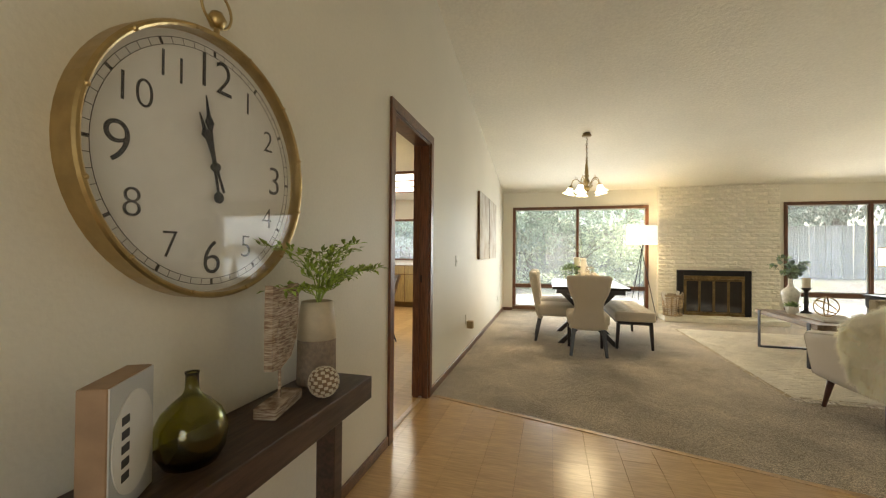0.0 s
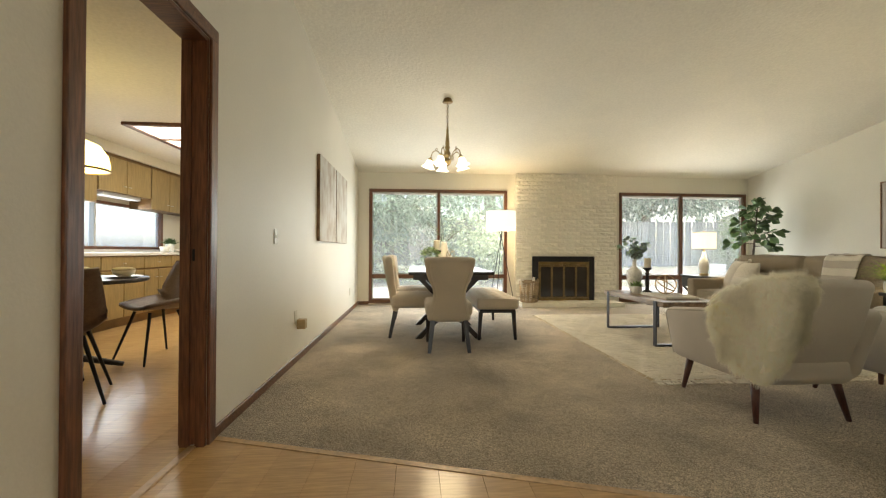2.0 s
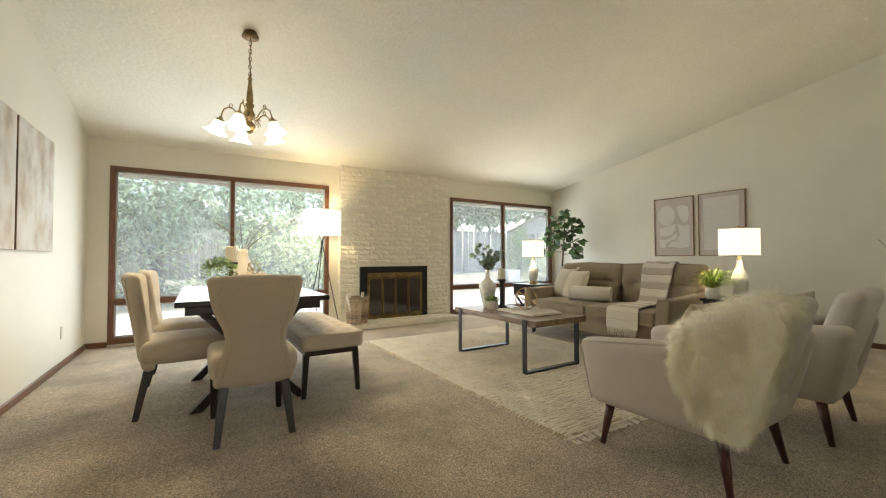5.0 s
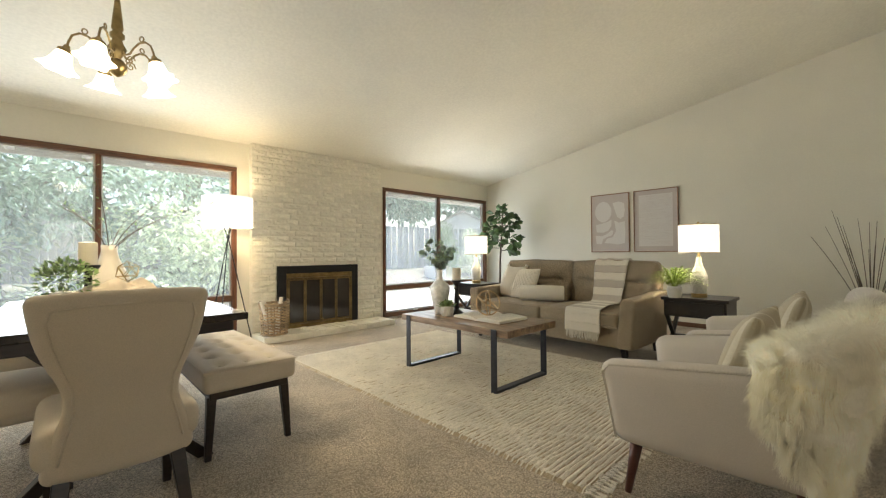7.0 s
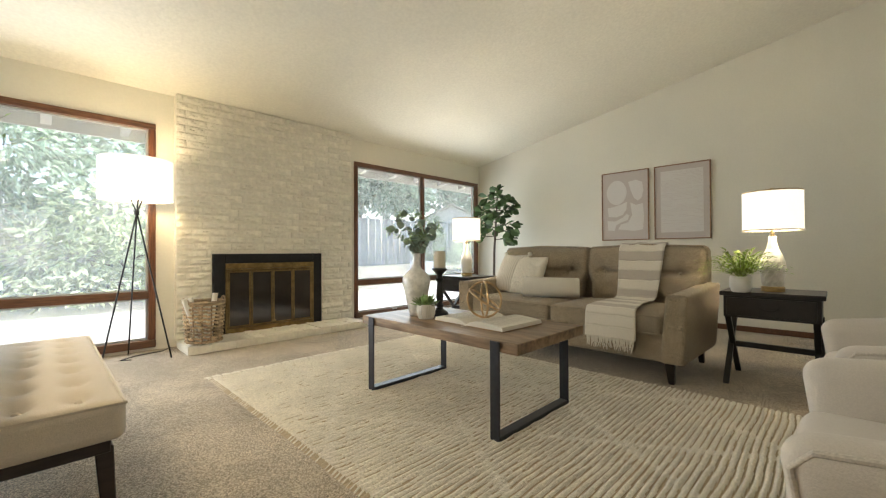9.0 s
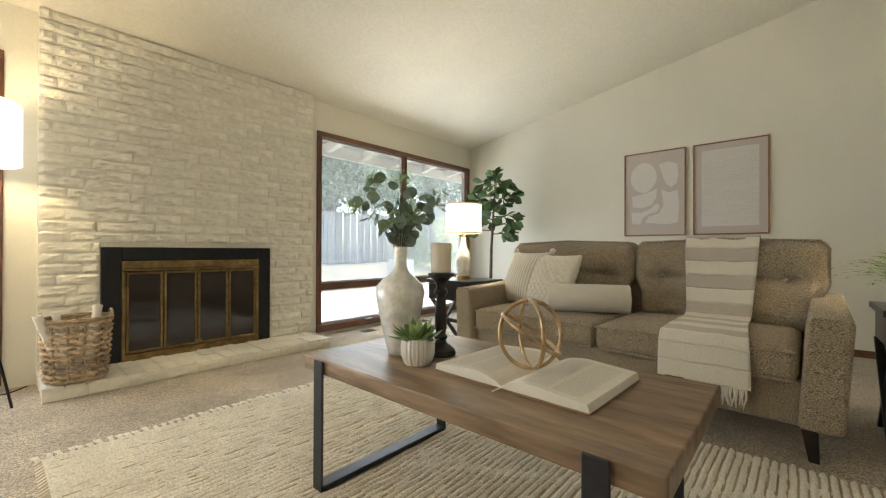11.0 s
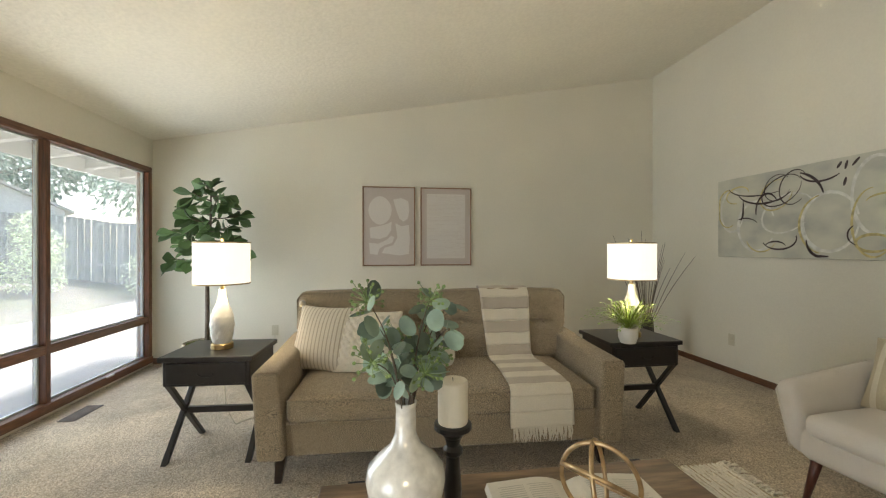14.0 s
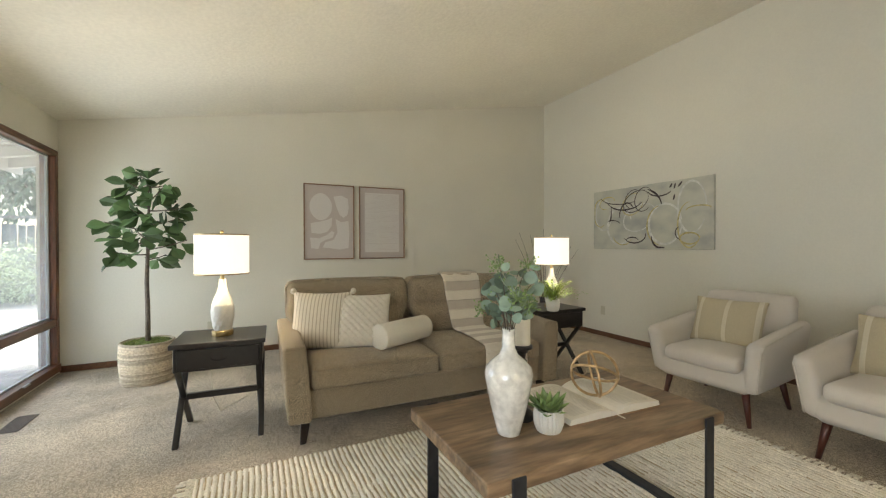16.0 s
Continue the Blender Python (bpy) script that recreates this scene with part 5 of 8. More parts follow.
def clock():
    # local x to the right, local y up, local z out of the wall
    R = 0.335
    face = Matrix.Translation((XW, 0.812, 1.405)) @ Matrix(((0, 0, 1, 0), (1, 0, 0, 0), (0, 1, 0, 0), (0, 0, 0, 1)))
    c = thing("wall_clock", "large round wall clock with a deep brass rim and white dial", "clock", face)
    part("rim", lathe(bmesh.new(), [(R + 0.004, 0.0), (R + 0.030, 0.0), (R + 0.030, 0.058), (R + 0.026, 0.065), (R + 0.020, 0.066), (R + 0.015, 0.062), (R + 0.014, 0.028), (R + 0.004, 0.0005)], 72), "brass_bright", c, smooth=False)
    part("dial", lathe(bmesh.new(), [(R + 0.018, 0.018), (R + 0.018, 0.026)], 64), "dial", c)
    g = part("glass", lathe(bmesh.new(), [(R + 0.017, 0.050), (R + 0.017, 0.053)], 64), "clear_glass", c, "clear glass over the dial")
    g.visible_shadow = False
    for n in range(1, 13):
        a = math.radians(90 - 30 * n)
        text_mesh(str(n), 0.138 if n % 3 == 0 else 0.100, "ink", c, "numeral", pose(0.258 * math.cos(a), 0.258 * math.sin(a), 0.0268))
    for r in (0.312, 0.329):
        part("track", lathe(bmesh.new(), [(r, 0.0262), (r + 0.0014, 0.0262), (r + 0.0014, 0.0268), (r, 0.0268), (r, 0.0263)], 72), "ink", c)
    for k in range(60):
        a = math.radians(6 * k)
        w = 0.004 if k % 5 == 0 else 0.0007
        part("tick", bx(0.3135, -w, 0.0264, 0.329, w, 0.0270), "ink", c).matrix_basis = pose(0, 0, 0, 0, 0, 6 * k)
    for ln, ang, z in ((0.195, 100, 0.034), (0.148, 113, 0.038)):
        b = bmesh.new()
        prism(b, [(-0.075, -0.004), (-0.03, -0.004), (0, -0.007), (ln * 0.30, -0.005), (ln * 0.52, -0.006), (ln * 0.62, -0.016), (ln * 0.72, -0.006), (ln, -0.0012), (ln, 0.0012), (ln * 0.72, 0.006), (ln * 0.62, 0.016), (ln * 0.52, 0.006), (ln * 0.30, 0.005), (0, 0.007), (-0.03, 0.004), (-0.075, 0.004)], "z", z - 0.001, z + 0.001)
        if ang == 100:
            lathe(b, [(0.017, z - 0.001), (0.017, z + 0.001)], 20, (-0.085, 0, 0))
        part("pointer", b, "black_metal", c, "black spade-shaped clock pointer").matrix_basis = pose(0, 0, 0, 0, 0, ang)
    part("boss", lathe(bmesh.new(), [(0.011, 0.028), (0.011, 0.044), (0.006, 0.047)], 16), "black_metal", c)
    for k in range(12):
        a = math.radians(30 * k + 15)
        part("stud", lathe(bmesh.new(), [(0.006, 0.058), (0.006, 0.068), (0.003, 0.071)], 8, ((R + 0.020) * math.cos(a), (R + 0.020) * math.sin(a), 0)), "brass_bright", c)
    part("crown_stem", rod(bmesh.new(), (0, R + 0.028, 0.032), (0, R + 0.06, 0.032), 0.008), "brass_bright", c)
    part("crown", lathe(bmesh.new(), [(0, -0.026), (0.016, -0.021), (0.026, 0), (0.016, 0.021), (0, 0.026)], 20), "brass_bright", c, smooth=True).matrix_basis = pose(0, R + 0.082, 0.032, -90)
    part("ring", tube(bmesh.new(), [(0.052 * math.cos(q), R + 0.115 + 0.052 * math.sin(q), 0.032) for q in (2 * math.pi * i / 28 for i in range(28))], 0.004, 8, closed=True), "brass_bright", c, smooth=True)


clock()
M["walnut_dark"] = mat("dark_walnut", (0.060, 0.034, 0.024), 0.42, grain=0.35, scale=9, stain=0.15, stain_scale=3, stretch=(8, 1, 8), bump=0.12, bump_scale=20)
CT = 0.678
con = thing("console_table", "dark walnut console table against the hall wall", "console table", pose(0, 0, 0))
part("tabletop", bx(XW + 0.004, -0.06, CT - 0.088, -0.535, 1.362, CT, 0.004, 2), "walnut_dark", con)
for y in (0.0, 1.27):
    part("leg", bx(-0.725, y, 0.0, -0.645, y + 0.06, CT - 0.088, 0.003, 1), "walnut_dark", con)

M["olive_glass"] = glass("olive_glass", (0.48, 0.45, 0.06), 0.02, 1.5)
ov = thing("bottle_vase", "olive green glass bottle vase on the console", "vase", pose(-0.652, 0.642, CT) @ Matrix.Scale(1.13, 4))
part("body", lathe(bmesh.new(), [(0.032, 0.0), (0.050, 0.006), (0.063, 0.03), (0.0675, 0.06), (0.065, 0.084), (0.054, 0.107), (0.035, 0.127), (0.018, 0.141), (0.013, 0.152), (0.012, 0.180), (0.014, 0.187), (0.0115, 0.186), (0.010, 0.16), (0.015, 0.143), (0.032, 0.123), (0.050, 0.104), (0.0605, 0.083), (0.063, 0.06), (0.059, 0.034), (0.046, 0.012), (0.0, 0.009)], 40), "olive_glass", ov, smooth=True)

M["carved"] = noise_bands("whitewashed_wood", (0.20, 0.12, 0.075), (0.52, 0.43, 0.33), 12, (2, 2, 22), 0.38, 0.62, 0.8)


def owl():
    b = bmesh.new()
    m = pose(-0.672, 0.985, CT, 0, 0, 12)
    box(b, -0.035, -0.105, 0.0, 0.035, 0.085, 0.034, 0.004, 1, m=m)
    tube(b, [m @ Vector((0, -0.01, 0.03)), m @ Vector((0, -0.01, 0.14))], 0.005, 8)
    outline = [(-0.085, 0.135), (-0.03, 0.128), (0.045, 0.15), (0.085, 0.20), (0.098, 0.26), (0.100, 0.33), (0.095, 0.385), (0.03, 0.374), (-0.04, 0.374), (-0.085, 0.39), (-0.088, 0.26)]
    lo = [b.verts.new(m @ Vector((-0.012, y, z))) for y, z in outline]
    hi = [b.verts.new(m @ Vector((0.012, y, z))) for y, z in outline]
    b.faces.new(lo)
    b.faces.new(hi[::-1])
    for i in range(len(outline)):
        j = (i + 1) % len(outline)
        b.faces.new((lo[i], hi[i], hi[j], lo[j]))
    for yy in (-0.03, 0.05):
        pts = [m @ Vector((0.014, yy + 0.022 * math.cos(a), 0.33 - 0.010 * math.sin(a))) for a in (math.pi * i / 6 for i in range(7))]
        tube(b, pts, 0.003, 5)
    for i in range(5):
        for j in range(6):
            y, z = -0.07 + 0.022 * j + (0.011 if i % 2 else 0), 0.17 + 0.024 * i
            if ((y + 0.015) / 0.07) ** 2 + ((z - 0.22) / 0.07) ** 2 < 1:
                box(b, 0.0125, y, z, 0.017, y + 0.018, z + 0.018, m=m)
    tagged(part("owl_sculpture", b, "carved"), "carved whitewashed wooden owl on a rod and block", "sculpture")


owl()
M["stoneware"] = mat("cream_stoneware", (0.58, 0.50, 0.37), 0.45, grain=0.05, scale=40)
M["raw_clay"] = mat("raw_brown_clay", (0.25, 0.19, 0.14), 0.85, grain=0.15, scale=60, bump=0.3, bump_scale=80)
tv = thing("tall_vase", "tall two-tone stoneware vase of leafy green stems", "vase", pose(-0.705, 1.235, CT))
part("lower_body", lathe(bmesh.new(), [(0.068, 0), (0.072, 0.006), (0.070, 0.165)], 32), "raw_clay", tv, "rough brown clay lower half")
part("upper_body", lathe(bmesh.new(), [(0.0705, 0.165), (0.067, 0.24), (0.058, 0.305), (0.053, 0.306), (0.060, 0.24), (0.060, 0.20)], 32), "stoneware", tv, "glazed cream upper half", smooth=True)
random.seed(11)
b, s = bmesh.new(), bmesh.new()
for k in range(9):
    a = -1.6 + 3.6 * k / 8 + rnd(-0.2, 0.2)
    reach, rise = rnd(0.18, 0.32), rnd(0.03, 0.19)
    p0, p2 = Vector((0, 0, 0.25)), Vector((max(-0.06, reach * math.cos(a) * 0.7), reach * math.sin(a) + 0.02, 0.33 + rise))
    p1 = Vector((0.01, 0.01, 0.36 + rise * 0.6))
    pts = [(1 - t) ** 2 * p0 + 2 * t * (1 - t) * p1 + t * t * p2 for t in (i / 8 for i in range(9))]
    tube(s, pts, [0.003 - 0.0002 * i for i in range(9)], 5)
    for i in range(3, 9):
        for sd in (-1, 1):
            d = (pts[i] - pts[i - 1]).normalized()
            side = d.cross(Vector((0, 0, 1))).normalized() * sd
            twig = pts[i] + side * rnd(0.03, 0.05) + d * 0.02
            tube(s, [pts[i], twig], 0.0012, 4)
            for q in range(5):
                base = pts[i].lerp(twig, 0.3 + 0.17 * q)
                leaf(b, base, base + (side * rnd(-0.4, 1) + d * rnd(0.2, 1) + Vector((0, 0, rnd(-0.5, 0.6)))).normalized() * rnd(0.024, 0.038), rnd(0.013, 0.018), (0, 0, 1), 2)
part("stem", s, "fern", tv)
part("foliage", b, "fern", tv, "small bright green leaves")
M["ball_base"] = mat("brown_ball", (0.22, 0.14, 0.08), 0.8, grain=0.1)
M["ball_chip"] = mat("bone_chip", (0.62, 0.54, 0.41), 0.5, grain=0.05, scale=40)
bl = thing("decor_ball", "brown ball covered with bone-coloured chips on the console", "ornament", pose(-0.59, 1.10, CT + 0.052) @ Matrix.Scale(1.17, 4))
b = bmesh.new()
bmesh.ops.create_icosphere(b, subdivisions=3, radius=0.042)
part("core", b, "ball_base", bl)
chips = bmesh.new()
for i in range(90):
    z = 1 - 2 * (i + 0.5) / 90
    a = i * 2.39996
    n = Vector((math.sqrt(1 - z * z) * math.cos(a), math.sqrt(1 - z * z) * math.sin(a), z))
    m = Matrix.Translation(n * 0.0425) @ n.to_track_quat("Z", "Y").to_matrix().to_4x4()
    box(chips, -0.0055, -0.0042, -0.001, 0.0055, 0.0042, 0.0018, m=m)
part("chip_cover", chips, "ball_chip", bl)["kind"] = "stuff"
M["tan_frame"] = mat("tan_wood", (0.30, 0.19, 0.11), 0.5, grain=0.15, scale=14)
bk = thing("wooden_block_sign", "tan wooden box frame with a worn white oval dial", "ornament", pose(-0.655, 0.475, CT, 0, 0, 28))
part("box", bx(-0.02, -0.08, 0.0, 0.028, 0.08, 0.25, 0.002, 1), "tan_frame", bk)
part("front_panel", bx(0.0282, -0.078, 0.002, 0.031, 0.078, 0.248), "alu", bk, "grey front panel")
b = bmesh.new()
lathe(b, [(0.074, 0.0), (0.074, 0.002)], 40)
part("oval_dial", b, "dial", bk, "worn white dial").matrix_basis = pose(0.0315, 0.0, 0.125, 0, 90, 0) @ Matrix.Diagonal((1.3, 1, 1, 1))
for k in range(5):
    part("mark", bx(0.0338, -0.045, 0.065 + 0.026 * k, 0.0348, -0.020, 0.080 + 0.026 * k), "ink", bk, "dark bar of worn writing")

# ---- basket on the hearth ----


def basket():
    b = thing("wicker_basket", "round woven wicker basket of rolled papers on the hearth", "basket", pose(2.28, 7.868, 0.09) @ Matrix.Diagonal((1.08, 1.08, 1.02, 1)))
    w = bmesh.new()
    H, R0, R1 = 0.36, 0.13, 0.15
    n = 26
    for row in range(11):
        z = 0.012 + row * 0.033
        r = R0 + (R1 - R0) * z / H
        pts = []
        for i in range(n * 3):
            a = 2 * math.pi * i / (n * 3)
            o = 0.008 * math.cos(n * a / 2 + (math.pi if row % 2 else 0))
            pts.append(((r + o) * math.cos(a), (r + o) * math.sin(a), z + 0.005 * math.sin(n * a / 2)))
        tube(w, pts, 0.0095, 5, closed=True)
    part("weave", w, "wicker", b)["kind"] = "stuff"
    for i in range(13):
        a = 2 * math.pi * i / 13
        part("stake", rod(bmesh.new(), (R0 * math.cos(a), R0 * math.sin(a), 0), (R1 * math.cos(a), R1 * math.sin(a), H), 0.006, n=6), "wicker", b)
    part("rim", tube(bmesh.new(), [((R1 + 0.002) * math.cos(q), (R1 + 0.002) * math.sin(q), H) for q in (2 * math.pi * i / 30 for i in range(30))], 0.013, 7, closed=True), "wicker", b)
    part("bottom", lathe(bmesh.new(), [(R0, 0), (R0, 0.008)], 24), "wicker", b)
    for s in (-1, 1):
        part("handle", tube(bmesh.new(), [(s * (R1 - 0.0), 0.05 * math.cos(q), H + 0.04 * math.sin(q)) for q in (math.pi * i / 8 for i in range(9))], 0.008, 6), "wicker", b)
    for x, y, lx, ly, ln, r in ((0.05, 0.02, 0.06, 0.02, 0.43, 0.024), (-0.02, 0.03, -0.07, 0.05, 0.40, 0.020), (-0.05, -0.04, -0.13, -0.05, 0.42, 0.022), (0.0, -0.05, 0.03, -0.09, 0.36, 0.018)):
        ob = tagged(part("paper_roll", lathe(bmesh.new(), [(r, 0), (r, ln), (r * 0.8, ln + 0.001), (r * 0.6, ln - 0.01)], 16), "paper"), "rolled cream paper standing in the wicker basket", "paper roll", "paper rolls in the basket")
        ob.matrix_basis = look((2.275 + x, 7.875 + y, 0.10), (2.275 + x - lx, 7.875 + y - ly, 0.10 - ln))


basket()

# ---- plants ----


def bez(p0, p1, p2, n=8):
    p0, p1, p2 = Vector(p0), Vector(p1), Vector(p2)
    return [(1 - t) ** 2 * p0 + 2 * t * (1 - t) * p1 + t * t * p2 for t in (i / n for i in range(n + 1))]


def fiddle_tree():
    random.seed(21)
    t = thing("potted_tree", "potted fiddle-leaf fig tree in a woven basket pot", "plant", pose(6.12, 7.44, 0))
    b = bmesh.new()
    for k in range(17):
        z = 0.012 + k * 0.0215
        r = 0.175 + 0.03 * math.sin(math.pi * (0.15 + 0.55 * k / 16))
        tube(b, [(r * math.cos(q), r * math.sin(q), z + 0.002 * math.sin(5 * q + k)) for q in (2 * math.pi * i / 40 for i in range(40))], 0.0125, 6, closed=True)
    part("basket", b, "rope", t, "coiled seagrass basket")
    part("liner", lathe(bmesh.new(), [(0.17, 0.0), (0.19, 0.2), (0.185, 0.345)], 24), "soil", t)
    b = bmesh.new()
    for i in range(90):
        a, r = rnd(0, 6.28), 0.17 * math.sqrt(random.random())
        m = Matrix.Translation((r * math.cos(a), r * math.sin(a), 0.345)) @ pose(0, 0, 0, rnd(-30, 30), rnd(-30, 30), rnd(0, 90))
        bmesh.ops.create_icosphere(b, subdivisions=1, radius=rnd(0.02, 0.035), matrix=m @ Matrix.Diagonal((1, 1, 0.7, 1)))
    part("moss", b, "moss", t, "green moss on the soil")
    trunk = [(0.0, 0, 0.3), (0.01, 0.0, 0.6), (0.03, 0.01, 0.9), (0.055, 0.005, 1.2), (0.08, 0.0, 1.5), (0.12, 0.01, 1.85)]
    part("trunk", tube(bmesh.new(), trunk, [0.022, 0.020, 0.018, 0.015, 0.011, 0.006], 10), "bark", t, "thin upright brown trunk", smooth=True)
    lf = bmesh.new()
    for k in range(17):
        h = 1.10 + 0.72 * k / 16
        i = min(4, int((h - 0.3) / 0.3))
        base = Vector(trunk[i]).lerp(Vector(trunk[i + 1]), ((h - trunk[i][2]) / (trunk[i + 1][2] - trunk[i][2])))
        a = k * 2.4 + rnd(-0.3, 0.3)
        ln = 0.36 * rnd(0.8, 1.1) * (1 - 0.62 * max(0, (h - 1.35) / 0.47))
        tip = base + Vector((ln * math.cos(a), ln * math.sin(a), rnd(0.0, 0.12)))
        pts = bez(base, base.lerp(tip, 0.5) + Vector((0, 0, -0.02)), tip, 5)
        part("limb", tube(bmesh.new(), pts, [0.007, 0.006, 0.005, 0.005, 0.004, 0.003], 6), "bark", t)
        for q in range(9):
            u = pts[2 + q // 3]
            aa = a + (rnd(0.5, 1.7) if q % 2 else rnd(-1.7, -0.5)) if q < 6 else a + rnd(-0.5, 0.5)
            d = Vector((math.cos(aa), math.sin(aa), rnd(-1.1, 0.35))).normalized() * rnd(0.13, 0.19)
            leaf(lf, u + d * 0.12, u + d * 1.15, rnd(0.09, 0.125), (rnd(-1, 1), rnd(-1, 1), rnd(0.1, 0.9)), 7, rnd(-0.3, 0.1), 1.45)
    for q in range(9):
        a = q * 2.4
        u = Vector(trunk[-1])
        leaf(lf, u, u + Vector((0.12 * math.cos(a), 0.12 * math.sin(a), rnd(0.02, 0.12))), 0.075, (0, 0, 1), 6, 0.1, 1.4)
    part("crown", lf, "leaf", t, "broad glossy dark green leaves")


fiddle_tree()


def pot_plant(name, label, m, material, n, ln, width, up, pot_r, pot_h, pot_mat, ribs=0, seed=1):
    random.seed(seed)
    t = thing(name, label, "plant", m)
    part("pot", lathe(bmesh.new(), [(pot_r * 0.72, 0), (pot_r * 0.80, 0.004), (pot_r * 0.98, pot_h * 0.35), (pot_r, pot_h * 0.7), (pot_r * 0.93, pot_h), (pot_r * 0.86, pot_h), (pot_r * 0.88, pot_h - 0.012)], 64 if ribs else 32, twist=(lambda a, z: 0.0022 * math.cos(ribs * a)) if ribs else None), pot_mat, t, smooth=not ribs)
    part("soil", lathe(bmesh.new(), [(pot_r * 0.8, pot_h - 0.03), (pot_r * 0.88, pot_h - 0.012)], 24), "soil", t)
    b = bmesh.new()
    for i in range(n):
        a = i * 2.39996 + rnd(-0.2, 0.2)
        k = (i + 0.5) / n
        el = up[0] + (up[1] - up[0]) * k
        l = ln * rnd(0.8, 1.15) * (0.7 + 0.3 * (1 - k))
        base = Vector((0.25 * pot_r * math.cos(a), 0.25 * pot_r * math.sin(a), pot_h - 0.012))
        d = Vector((math.cos(a) * math.cos(el), math.sin(a) * math.cos(el), math.sin(el)))
        if name == "potted_fern":
            pts = bez(base, base + d * l * 0.6 + Vector((0, 0, l * 0.25)), base + d * l + Vector((0, 0, -0.1 * l)), 7)
            for j in range(1, 7):
                e = (pts[j + 1] - pts[j - 1]).normalized()
                side = e.cross(Vector((0, 0, 1))).normalized()
                for sd in (-1, 1):
                    leaf(b, pts[j], pts[j] + side * sd * 0.030 * (1.1 - j / 8) + e * 0.026, 0.011, (0, 0, 1), 2)
            leaf(b, pts[0], pts[-1], 0.007, (0, 0, 1), 6, 0.3)
        else:
            leaf(b, base, base + d * l, width, (0, 0, 1) if el < 1.2 else (1, 0, 0), 5, -0.18)
    part("leaves", b, material, t)
    return t


CTZ = 0.4855
pot_plant("potted_succulent", "green succulent in a ribbed white pot on the coffee table", pose(2.93, 5.532, CTZ), "succulent", 34, 0.098, 0.036, (0.15, 1.3), 0.058, 0.092, "white_pot", 24, 3)
pot_plant("potted_fern", "bright green fern in a small white pot on the side table", pose(4.49, 4.135, 0.63), "fern", 64, 0.29, 0.01, (0.15, 1.25), 0.062, 0.105, "white_pot", 0, 4)


def round_leaf(bm, base, tip, wide, normal):
    """A nearly round, slightly cupped blade."""
    d = tip - base
    side = d.cross(Vector(normal)).normalized()
    up = side.cross(d).normalized()
    c, r = (base + tip) / 2, d.length / 2
    mid = bm.verts.new(c - up * r * 0.14)
    ring = [bm.verts.new(c + d.normalized() * r * math.cos(q) + side * r * wide * math.sin(q) * (1 + 0.12 * math.cos(q))) for q in (2 * math.pi * i / 12 for i in range(12))]
    for i in range(12):
        bm.faces.new((mid, ring[i], ring[(i + 1) % 12]))


def eucalyptus_vase():
    random.seed(8)
    t = thing("glass_vase", "mottled white glass vase of eucalyptus stems on the coffee table", "vase", pose(2.985, 5.685, CTZ))
    part("body", lathe(bmesh.new(), [(0.042, 0), (0.046, 0.004), (0.054, 0.04), (0.074, 0.12), (0.090, 0.20), (0.095, 0.235), (0.089, 0.262), (0.064, 0.288), (0.036, 0.312), (0.025, 0.34), (0.024, 0.40), (0.026, 0.412), (0.020, 0.411), (0.020, 0.36)], 40), "mercury", t, smooth=True)
    st, lf, be = bmesh.new(), bmesh.new(), bmesh.new()
    for k, (a, reach, rise) in enumerate(((2.7, 0.24, 0.13), (2.2, 0.15, 0.24), (1.2, 0.09, 0.16), (0.2, 0.10, 0.13), (-0.5, 0.20, 0.16), (-0.9, 0.22, 0.21), (-1.6, 0.10, 0.10), (3.6, 0.12, 0.08), (4.4, 0.14, 0.17), (0.6, 0.16, 0.05), (-2.3, 0.1, 0.24))):
        tip = Vector((0.72 * reach * math.cos(a), 0.72 * reach * math.sin(a), 0.42 + rise))
        pts = bez((0, 0, 0.30), (0.02 * math.cos(a), 0.02 * math.sin(a), 0.44 + rise * 0.5), tip, 9)
        tube(st, pts, [0.0028 - 0.0002 * i for i in range(10)], 5)
        for i in range(4, 10):
            d = (pts[i] - pts[i - 1]).normalized()
            for sd in (-1, 1) if i % 2 else (1,):
                side = d.cross(Vector((rnd(-1, 1), rnd(-1, 1), rnd(-1, 1)))).normalized()
                e = (side * 1.0 + d * rnd(0, 0.7)).normalized() * rnd(0.040, 0.064)
                round_leaf(lf, pts[i] + e * 0.15, pts[i] + e, rnd(0.85, 1.05), (rnd(-1, 1), rnd(-1, 1), rnd(-0.4, 0.6)))
        if k % 3 != 2:
            for q in range(34):
                o = Vector((rnd(-1, 1), rnd(-1, 1), rnd(-1, 1))) * 0.036
                tube(be, [tip, tip + o + Vector((0, 0, 0.01))], 0.0008, 3)
                bmesh.ops.create_icosphere(be, subdivisions=1, radius=0.0042, matrix=Matrix.Translation(tip + o + Vector((0, 0, 0.01))))
    part("stem", st, "bark", t)["kind"] = "stuff"
    part("foliage", lf, "eucalyptus", t, "round grey-green eucalyptus leaves")
    part("seed_head", be, "succulent", t, "tiny pale green seed heads")["kind"] = "stuff"


